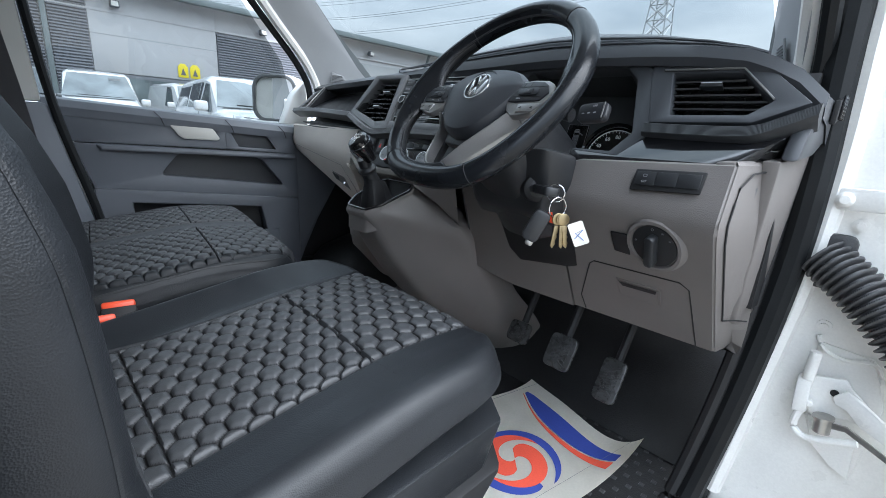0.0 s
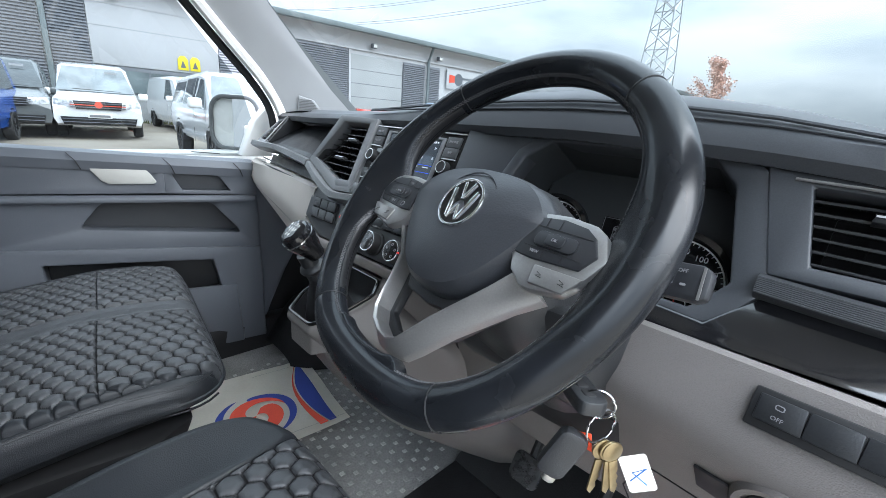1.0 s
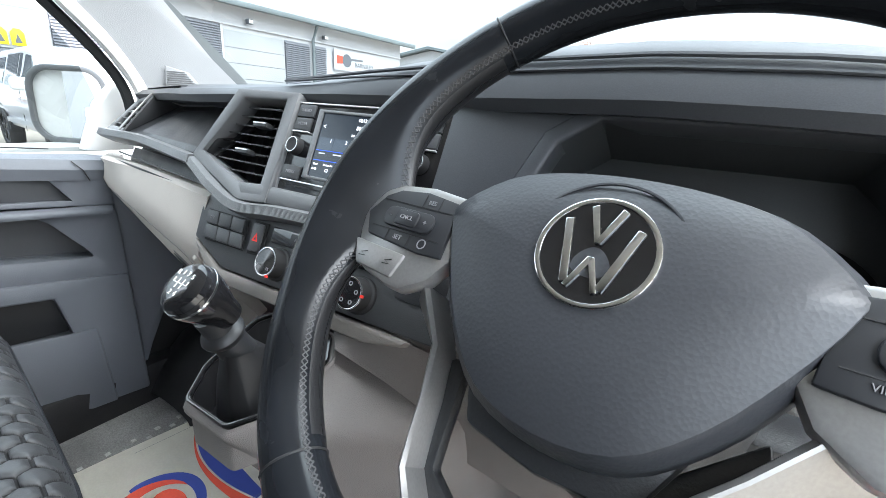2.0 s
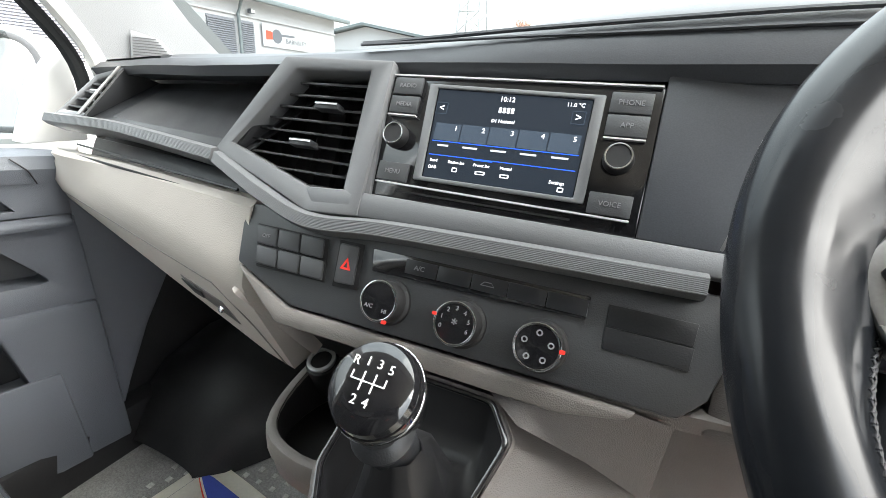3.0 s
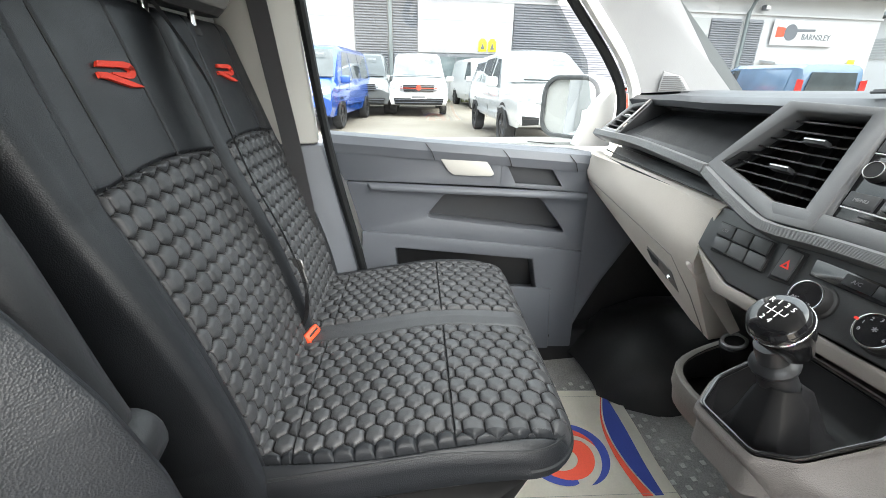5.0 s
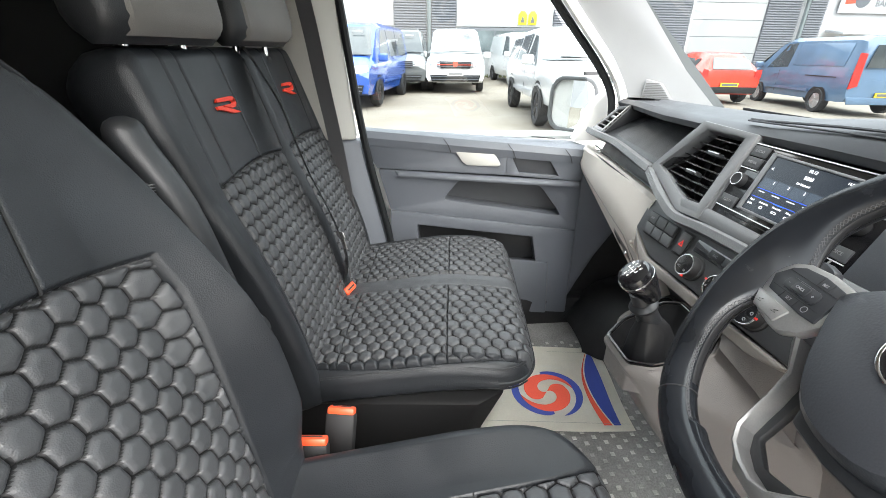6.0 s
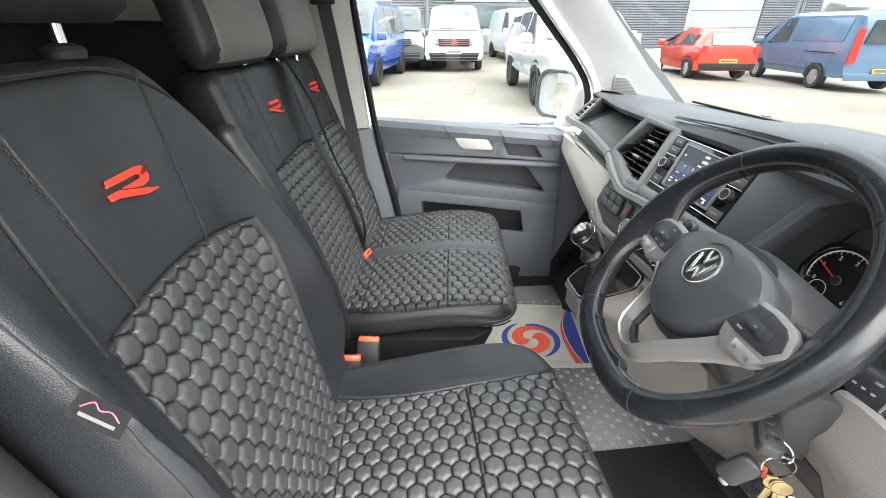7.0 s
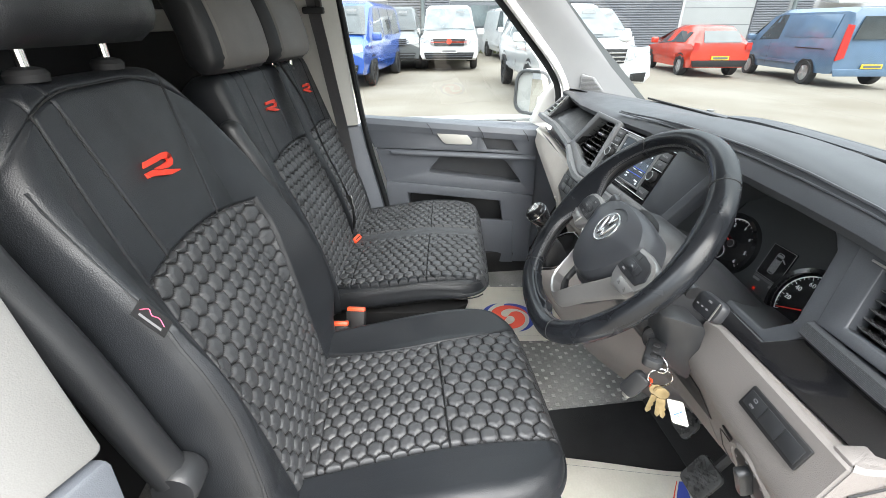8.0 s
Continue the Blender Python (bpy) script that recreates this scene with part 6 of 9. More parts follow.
# switch strip with three keys
asr = part("switch_strip", slab([dl(x, z, 0.001) for x, z in ((-0.244, 1.178), (-0.150, 1.184), (-0.151, 1.156), (-0.246, 1.149))], LN * 0.005, 0.002), MATTBLACK, low, "black strip of three switches")
for k in range(3):
    x0 = -0.240 + k * 0.0292
    b = part("switch", slab([dl(x0, 1.1745 + k * 0.0017, 0.006), dl(x0 + 0.028, 1.1760 + k * 0.0017, 0.006), dl(x0 + 0.028, 1.1575 + k * 0.0017, 0.006), dl(x0 - 0.001, 1.156 + k * 0.0017, 0.006)], LN * 0.002, 0.0012), DARK, asr)
    if k == 0:
        part("legend", words("OFF", 0.0045, axes(dl(x0 + 0.013, 1.1615, 0.0084), (1, -0.18, 0), (0, 0.38, 1))), GREYTEXT, b)
        part("legend", ring2(rrect(0.006, 0.004, 0.001, 1), rrect(0.0045, 0.0026, 0.0006, 1), 0.0003, axes(dl(x0 + 0.013, 1.1695, 0.0084), (1, -0.18, 0), (0, 0.38, 1))), GREYTEXT, b)
# light switch
lm = axes(dl(-0.197, 1.078, -0.006), (1, -0.14, 0), (0, -0.42, 1))
ls = part("light_switch", lathe([(0, -0.01), (0.0445, -0.01), (0.0435, 0.010), (0.040, 0.016), (0.0355, 0.016), (0.034, 0.0115), (0, 0.0115)], 40, lm), TAUPE, low, "round light switch in a grey-beige ring")
part("dial_face", disc(0.0325, 0.002, lm @ T(0, 0, 0.0122), 40, 0.0006), MATTBLACK, ls)
part("grip", plate(rrect(0.014, 0.050, 0.006, 4), 0.016, lm @ T(0, -0.004, 0.0138) @ Matrix.Rotation(radians(-4), 4, "Z"), 0.003), DARK, ls, "black rotary grip")
for tx, a in (("O", 92), ("=", 60), ("=", 30), ("o", 170), ("*", -90)):
    part("mark", words(tx, 0.006, lm @ T(0.027 * math.cos(radians(a)), 0.027 * math.sin(radians(a)), 0.0146)), GREYTEXT, ls)
part("dimmer", slab([dl(x, z, 0.0005) for x, z in ((-0.270, 1.082), (-0.242, 1.084), (-0.241, 1.049), (-0.267, 1.050))], LN2 * 0.003, 0.001), MATTBLACK, low, "small black dimmer block")

# knee panel from the column across to the gear console
rings = []
for x in (-0.640, -0.637, -0.60, -0.56, -0.52, -0.48, -0.44, -0.40, -0.3765):
    zb_ = float(np.interp(x, [-0.64, -0.54, -0.376], [0.902, 0.884, 0.886]))
    e = 0.003 if x == -0.640 else 0.0
    zs_ = [1.112 + (zb_ - 1.112) * k / 12 for k in range(13)]
    rings.append([dl(x, 1.12, -0.02)] + [dl(x, z, -e) for z in zs_] + [dl(x, zb_ - 0.004, -0.008), dl(x, zb_, -0.05), dl(x, 1.11, -0.05)])
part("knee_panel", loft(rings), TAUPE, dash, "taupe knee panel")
# no hole is cut: a thin black slab on the panel paints its darkness
part("knee_opening", slab([dl(x, z, 0.0008) for x, z in ((-0.345, 1.066), (-0.350, 0.992), (-0.368, 0.984), (-0.490, 0.962), (-0.515, 0.985), (-0.53, 1.06))], LN2 * 0.0015, 0.0006), MATTBLACK, dash, "black slab standing for the shaded opening under the steering column")
part("upper_knee", slab([(-0.622, 0.722, 1.188), (-0.56, 0.712, 1.188), (-0.54, 0.70, 1.10), (-0.622, 0.70, 1.10)], (0, 0.04, 0), 0.003), TAUPE, dash)

part("knee_apron", loft([[(-0.80, 0.702, 1.102), (-0.742, 0.700, 1.104), (-0.688, 0.698, 1.106), (-0.640, 0.694, 1.106)], [(-0.775, 0.694, 1.085), (-0.744, 0.667, 1.0845), (-0.690, 0.690, 1.052), (-0.640, 0.716, 1.010)], [(-0.775, 0.72, 1.07), (-0.744, 0.70, 1.065), (-0.690, 0.72, 1.035), (-0.640, 0.74, 0.99)]], False, False), TAUPE, dash, "grey-beige panel under the heater controls")
part("heater_underside", slab([(-0.735, 0.696, 1.104), (-0.625, 0.696, 1.118), (-0.600, 0.702, 1.116), (-0.600, 0.704, 1.100), (-0.735, 0.700, 1.092)], (0, 0.03, 0), 0.002), TAUPE, dash)
part("panel_gap", tube([dl(-0.638, z, 0.0006) for z in (1.105, 1.06, 1.0, 0.95, 0.905)], 0.0022, 6), MATTBLACK, dash)

# ---- gear console ----
gear = thing("gear_console", "taupe gear console with black leather gaiter and gear lever", "gear console", at=T(-0.83, 0.75, FZ))
plan = [(-0.884, 0.600), (-0.884, 0.672), (-0.866, 0.692), (-0.765, 0.692), (-0.742, 0.664), (-0.760, 0.590), (-0.786, 0.563), (-0.862, 0.563)]


def eased(poly, f=0.12):
    """Outline with straight sides and softly turned corners, four points a corner."""
    out = []
    n = len(poly)
    for i in range(n):
        a, p, b = (Vector(poly[(i + d) % n]) for d in (-1, 0, 1))
        u, v = a.lerp(p, 1 - f), p.lerp(b, f)
        for k in range(4):
            t = k / 3
            out.append(u * (1 - t) ** 2 + p * 2 * t * (1 - t) + v * t * t)
    return out


def cz(y):
    return 1.068 + (y - 0.66) * 0.46


# the body swells to the driver's side below the frame and runs back to the toe board
BODY = [(1.00, [(-0.887, 0.615), (-0.887, 0.70), (-0.87, 0.78), (-0.64, 0.80), (-0.638, 0.722), (-0.715, 0.630), (-0.775, 0.575), (-0.868, 0.575)]),
        (0.905, [(-0.865, 0.65), (-0.865, 0.74), (-0.85, 0.85), (-0.63, 0.88), (-0.63, 0.785), (-0.69, 0.70), (-0.755, 0.625), (-0.845, 0.622)]),
        (0.80, [(-0.84, 0.73), (-0.84, 0.83), (-0.82, 0.93), (-0.62, 0.96), (-0.625, 0.86), (-0.665, 0.79), (-0.735, 0.71), (-0.825, 0.703)]),
        (0.70, [(-0.80, 0.85), (-0.80, 0.95), (-0.79, 1.05), (-0.61, 1.06), (-0.62, 0.96), (-0.65, 0.90), (-0.71, 0.83), (-0.785, 0.82)]),
        (0.56, [(-0.78, 1.02), (-0.78, 1.08), (-0.77, 1.15), (-0.60, 1.16), (-0.61, 1.10), (-0.64, 1.05), (-0.69, 1.01), (-0.765, 1.0)])]
levels = [[(p.x, p.y, cz(p.y)) for p in eased([(x, y, 0) for x, y in plan])], [(-0.815 + (p.x + 0.815) * 1.02, 0.63 + (p.y - 0.63) * 1.02, cz(p.y) - 0.008) for p in eased([(x, y, 0) for x, y in plan])]]
for z, poly in BODY:
    levels.append([(p.x, p.y, z + (0.25 * (p.y - 0.60) * min(1, max(0, (-0.64 - p.x) / 0.12)) if z > 0.95 else 0.0)) for p in eased([(x, y, 0) for x, y in poly], 0.2)])
cols = [catmull(col, 3) for col in zip(*levels)]
levels = [list(ring) for ring in zip(*cols)]
plan = [(p.x, p.y) for p in eased([(x, y, 0) for x, y in plan])]
inner = [(-0.815 + (x + 0.815) * 0.95, 0.63 + (y - 0.63) * 0.945) for x, y in plan]
rim_top = [(x, y, cz(y) + 0.003) for x, y in [(-0.815 + (x + 0.815) * 0.975, 0.63 + (y - 0.63) * 0.972) for x, y in plan]]
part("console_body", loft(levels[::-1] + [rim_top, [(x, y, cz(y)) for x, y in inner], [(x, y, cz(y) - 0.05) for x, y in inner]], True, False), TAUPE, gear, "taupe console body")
gp = [(-0.815 + (x + 0.815) * 0.945, 0.63 + (y - 0.63) * 0.94) for x, y in plan]
ctr = Vector((-0.815, 0.63, 0))
P3 = lambda p, o=0.0: Vector((p[0], p[1] - 0.58 * o, cz(p[1]) + 0.81 * o))
shr = lambda p, k: (ctr.x + (p[0] - ctr.x) * k, ctr.y + (p[1] - ctr.y) * k)
part("gaiter_frame", frame_slab([P3(p, 0.002) for p in gp], [P3(shr(p, 0.93), 0.002) for p in gp], Vector((0, -0.58, 0.81)) * 0.006, 0.002), GLOSS, gear, "gloss black gaiter frame")
# gaiter: leather drops inside the frame, then rises in creased folds to the lever
KN = Vector((-0.796, 0.557, 1.172))
LV = Vector((-0.808, 0.597, 1.095))
rings = []
op = [Vector((*shr(p, 0.935), 0)) for p in gp]
for lv, inw, dep in ((0.0, 0.0, 0.0), (0.08, 0.03, 0.012), (0.2, 0.10, 0.034), (0.32, 0.22, 0.046), (0.44, 0.40, 0.046), (0.56, 0.56, 0.036), (0.68, 0.70, 0.018), (0.80, 0.84, 0.0), (0.90, 0.94, 0.0), (1.0, 1.0, 0.0)):
    ring = []
    rise = max(0.0, (lv - 0.56) / 0.44)
    for p in op:
        w0 = P3((p.x, p.y), 0.002)
        th = math.atan2(p.y - ctr.y, p.x - ctr.x)
        w1 = LV + Vector((0.0165 * math.cos(th), 0.0165 * math.sin(th), 0.0))
        fold = math.sin(lv * math.pi) ** 2 * (0.09 * math.sin(3 * th + 0.6) + 0.08 * math.sin(7 * th - lv * 5) + 0.03 * math.sin(13 * th + lv * 4))
        q_ = w0.lerp(w1, min(1, max(0, inw + fold)))
        q_.z = w0.z - dep + (w1.z - w0.z) * rise ** 1.2 + 0.004 * math.sin(6 * th + lv * 9) * math.sin(lv * math.pi)
        ring.append(q_)
    rings.append(ring)
part("gaiter", loft(rings, True, False), GAITER, gear, "creased black leather gaiter", 60)
ax = (KN - LV).normalized()
lev = axes(LV - ax * 0.03, (1, 0, 0), Vector((1, 0, 0)).cross(ax) * -1)
part("lever_collar", lathe([(0, 0.004), (0.0175, 0.006), (0.0178, 0.024), (0.0165, 0.036), (0.0170, 0.046), (0.0205, 0.050), (0.0215, 0.054), (0.0195, 0.058), (0.0145, 0.061), (0.0140, 0.08), (0, 0.08)], 28, lev), DARK, gear)
kz = (KN - LV).length + 0.03
lev = axes(LV - ax * 0.03 + ax * kz, (1, 0, 0), Vector((1, 0, 0)).cross(Vector((0.012, -0.055, 0.062))) * -1) @ T(0, 0, -kz)
kn = part("gear_knob", lathe([(0, -0.042), (0.0135, -0.042), (0.0150, -0.036), (0.0165, -0.029), (0.0210, -0.017), (0.0246, -0.003), (0.0254, 0.004), (0.0246, 0.008), (0, 0.008)], 36, lev @ T(0, 0, kz)), GLOSS, gear, "glossy black gear knob with shift pattern")
part("knob_ring", lathe([(0.0246, 0.0), (0.0256, 0.001), (0.0256, 0.0030), (0.0242, 0.0042)], 36, lev @ T(0, 0, kz + 0.001)), CHROME, kn)
capm = lev @ T(0, 0, kz + 0.008)
part("knob_cap", lathe([(0.0240, 0), (0.0226, 0.005), (0.019, 0.0078), (0.012, 0.0090), (0, 0.0095)], 36, capm), GLOSS, kn, "domed gloss cap")
pm = capm @ T(0, 0, 0.0092)
for tx, x, y in (("R", -0.0125, 0.0095), ("1", -0.0045, 0.0105), ("3", 0.0035, 0.0105), ("5", 0.0115, 0.0095), ("2", -0.0045, -0.0085), ("4", 0.0035, -0.0085)):
    part("numeral", words(tx, 0.0066, pm @ T(x * 0.84, y * 1.0, 0.0004)), WHITETEXT, kn)
segs = [((-0.0115, 0.0055), (-0.0115, 0.001)), ((-0.0115, 0.001), (0.0105, 0.001)), ((-0.004, 0.0065), (-0.004, -0.0045)), ((0.0035, 0.0065), (0.0035, -0.0045)), ((0.0105, 0.0055), (0.0105, 0.001))]
bms = [tube([pm @ Vector((a[0] * 0.86, a[1] * 0.86, 0.0002)), pm @ Vector((b[0] * 0.86, b[1] * 0.86, 0.0002))], 0.0005, 4) for a, b in segs]
part("shift_pattern", join(*bms), WHITETEXT, kn)

# cup tray with power socket beside the gaiter
cup = thing("cup_tray", "taupe cup tray with chrome-ringed power socket", "tray", at=T(-0.985, 0.69, 0.98))
cpo = [(-1.048, 0.705), (-1.050, 0.765), (-1.03, 0.81), (-0.955, 0.815), (-0.932, 0.76), (-0.925, 0.69), (-0.955, 0.668), (-1.02, 0.676)]
cpo = [(p.x, p.y) for p in catmull([(x, y, 0) for x, y in cpo], 3, closed=True)]
zc = lambda y: 0.945 + (y - 0.70) * 0.35
cc = Vector((-0.990, 0.742, 0))
cs = lambda p, k: (cc.x + (p[0] - cc.x) * k, cc.y + (p[1] - cc.y) * k)
part("tray_rim", frame_slab([(x, y, zc(y)) for x, y in cpo], [(*cs(p, 0.82), zc(p[1])) for p in cpo], (0, 0, -0.03), 0.004), LIP, cup)
part("tray_wall", loft([[(*p, zc(p[1]) - 0.01) for p in cpo], [(*cs(p, 0.9), 0.88) for p in cpo], [(*cs((p[0], p[1] + 0.12), 0.6), 0.78) for p in cpo]], True, False), LIP, cup)
part("tray_inner", loft([[(*cs(p, 0.83), zc(p[1]) - 0.002) for p in cpo], [(*cs(p, 0.72), 0.91) for p in cpo]], True, False), MATTBLACK, cup)
part("tray_well", slab([(*cs(p, 0.78), 0.905) for p in cpo], (0, 0, -0.004)), MATTBLACK, cup, "black tray well")
sm2 = axes((-1.029, 0.780, 0.976), (1, 0, 0), (0, 0.93, 0.35))
part("socket_boss", lathe([(0.022, -0.05), (0.022, -0.001), (0.019, 0.001), (0, 0.001)], 24, sm2), MATTBLACK, cup)
soc = part("power_socket", ring2(circle(0.0195, 28), circle(0.0140, 28), 0.006, sm2, 0.0015), BRIGHT, cup, "chrome ring of the power socket")
part("socket_cap", disc(0.0140, 0.003, sm2, 24), MATTBLACK, soc)
# dark storage recess above the tray
part("recess", slab([(-1.075, 0.735, 1.10), (-0.90, 0.72, 1.09), (-0.90, 0.80, 0.985), (-1.065, 0.80, 0.97)], (0, 0.03, 0.02), 0.004), DARK, dash, "dark storage recess")
part("recess_edge", slab([(-1.086, 0.702, 1.10), (-1.077, 0.698, 1.097), (-1.034, 0.772, 0.988), (-1.043, 0.782, 0.982)], (0, 0.05, 0.02), 0.002), BEIGE, dash)

# ---- steering wheel ----
WC = Vector((-0.4745, 0.5675, 1.277))
wn_ = Vector((-0.093, -0.777, 0.623)).normalized()
WM = axes(WC, (0.993, -0.119, 0), (0.074, 0.619, 0.783))
wheel = thing("steering_wheel", "black leather three-spoke flat-bottomed steering wheel with silver trim", "steering wheel", at=T(*WC))


RIM = [(-90, 0.1675), (-76, 0.1705), (-61, 0.1775), (-47, 0.1765), (-26, 0.172), (0, 0.1705), (30, 0.170), (60, 0.1695), (90, 0.1685)]


def rim_pt(a):
    """Centre line of the rim: round above, flattened below with full corners."""
    d = math.degrees(a) % 360
    d = d - 360 if d > 270 else d
    d = 180 - d if d > 90 else d
    r = float(np.interp(d, [p[0] for p in RIM], [p[1] for p in RIM]))
    return r * math.cos(a), r * math.sin(a)


NS = 144
pts = [rim_pt(math.tau * i / NS) for i in range(NS)]
pts = [tuple(sum(pts[(i + d) % NS][c] * w for d, w in ((-3, 0.08), (-2, 0.12), (-1, 0.18), (0, 0.24), (1, 0.18), (2, 0.12), (3, 0.08))) for c in (0, 1)) for i in range(NS)]


def rim_surf(i, b, k=1.0):
    """A point on the rim's skin: station i along it, angle b round its section; it swells inward into each spoke."""
    i0, f = int(math.floor(i)), i - math.floor(i)
    P = lambda j: Vector((*pts[j % NS], 0))
    c = P(i0).lerp(P(i0 + 1), f)
    t = (P(i0 + 2) - P(i0 - 1)).normalized()
    nrm = Vector((t.y, -t.x, 0))
    a = math.degrees(math.atan2(c.y, c.x)) % 360
    near = lambda m, w: math.exp(-(((a - m + 180) % 360 - 180) / w) ** 2)
    fat = 1.0 + 0.13 * (near(14, 22) + near(166, 22))
    ext = near(0, 16) + near(180, 16)
    inw = max(0.0, -math.cos(b))
    return WM @ (c + nrm * (math.cos(b) * 0.0168 * fat * k - 0.021 * ext * inw) + Vector((0, 0, math.sin(b) * 0.0165 * fat * k * (1 - 0.6 * ext * inw) - 0.018 * ext * inw)))


def rim_section(i, k=1.0):
    return [rim_surf(i, math.tau * j / 24, k) for j in range(24)]


def rim_piece(i0, i1, material, label):
    n = (i1 - i0)
    rr = [rim_section(i0 + j, 0.975 if j in (0, n) else 1.0) for j in range(n + 1)]
    return part("rim", loft(rr), material, wheel, label, 50)


q = lambda deg: round(deg / 360 * NS)
rim_piece(q(52), q(130), LEATHER_WHEEL, "smooth black leather rim section")
rim_piece(q(130), q(235), LEATHER_WHEEL, "black leather rim section with perforated grip")
rim_piece(q(235), q(303), LEATHER_WHEEL, "flat lower rim section")
rim_piece(q(303), q(412), LEATHER_WHEEL, "worn black leather rim section")
for deg in (52, 130, 235, 303):
    part("rim_seam", tube(rim_section(q(deg), 0.985), 0.0007, 5, closed=True), MATTBLACK, wheel)
# cross stitches along the inner face
bms = []
for k in range(NS * 2):
    i = k / 2
    for b0, b1 in ((148, 160), (160, 148)):
        bms.append(tube([rim_surf(i, radians(b0), 1.004), rim_surf(i + 0.45, radians(b1), 1.004)], 0.00045, 4))
part("stitching", join(*bms), WHEEL_THREAD, wheel, "grey cross stitching")
# perforated inlays at the grips
for a0, a1 in ((133, 232), (306, 408)):
    rr = []
    for k in range(41):
        i = q(a0) + (q(a1) - q(a0)) * k / 40
        rr.append([rim_surf(i, radians(b), 1.012 if 166 < b < 250 else 0.99) for b in (163, 168, 185, 205, 225, 248, 253)])
    part("grip_inlay", loft(rr, False), PERFORATED, wheel, "perforated grip inlay", 60)
# airbag boss
hub = [(-0.087, 0.016), (-0.064, 0.037), (-0.036, 0.046), (0.0, 0.049), (0.036, 0.046), (0.064, 0.037), (0.087, 0.016), (0.088, 0.004), (0.075, -0.024), (0.056, -0.055), (0.032, -0.078), (0.0, -0.085), (-0.032, -0.078), (-0.056, -0.055), (-0.075, -0.024), (-0.088, 0.004)]
hubc = catmull([(x, y, 0) for x, y in hub], 3, closed=True)
rings = []
for k, z in ((1.0, -0.03), (1.02, -0.006), (1.0, 0.006), (0.93, 0.014), (0.75, 0.019), (0.45, 0.022), (0.1, 0.023)):
    rings.append([WM @ Vector((p.x * k, (p.y * 0.95 + 0.012) * k - 0.012, z - 0.012)) for p in hubc])
part("airbag_cover", loft(rings), AIRBAG, wheel, "grained black airbag cover")
em = WM @ T(-0.001, 0.0, 0.0085)
bd = part("emblem", lathe([(0, 0), (0.0255, 0), (0.0255, 0.001), (0.0235, 0.003), (0, 0.002)], 40, em), GLOSS, wheel, "round chrome emblem")
part("emblem_ring", ring2(circle(0.0255, 40), circle(0.0228, 40), 0.0035, em, 0.0008), CHROME, bd)
for pl in ([(-0.017, 0.012), (-0.0135, 0.013), (-0.0055, -0.016), (-0.009, -0.017)], [(0.017, 0.012), (0.0135, 0.013), (0.0055, -0.016), (0.009, -0.017)], [(-0.0015, -0.003), (0.0015, -0.003), (0.0075, -0.0175), (0.005, -0.0185)], [(0.0015, -0.003), (-0.0015, -0.003), (-0.0075, -0.0175), (-0.005, -0.0185)], [(-0.008, 0.0195), (-0.005, 0.021), (0.0012, 0.004), (-0.0012, 0.003)], [(0.008, 0.0195), (0.005, 0.021), (-0.0012, 0.004), (0.0012, 0.003)]):
    part("emblem_bar", plate(pl, 0.003, em @ T(0, 0, 0.001), 0.0004), CHROME, bd)
part("airbag_ring", ring2(circle(0.0355, 40), circle(0.0345, 40), 0.0012, em @ T(0, 0, -0.0015)), AIRBAG, wheel)
part("lettering", words("AIRBAG", 0.009, WM @ T(0.0, -0.046, 0.0082)), MATTBLACK, wheel)


SM = WM @ T(-0.002, -0.009, -0.003)


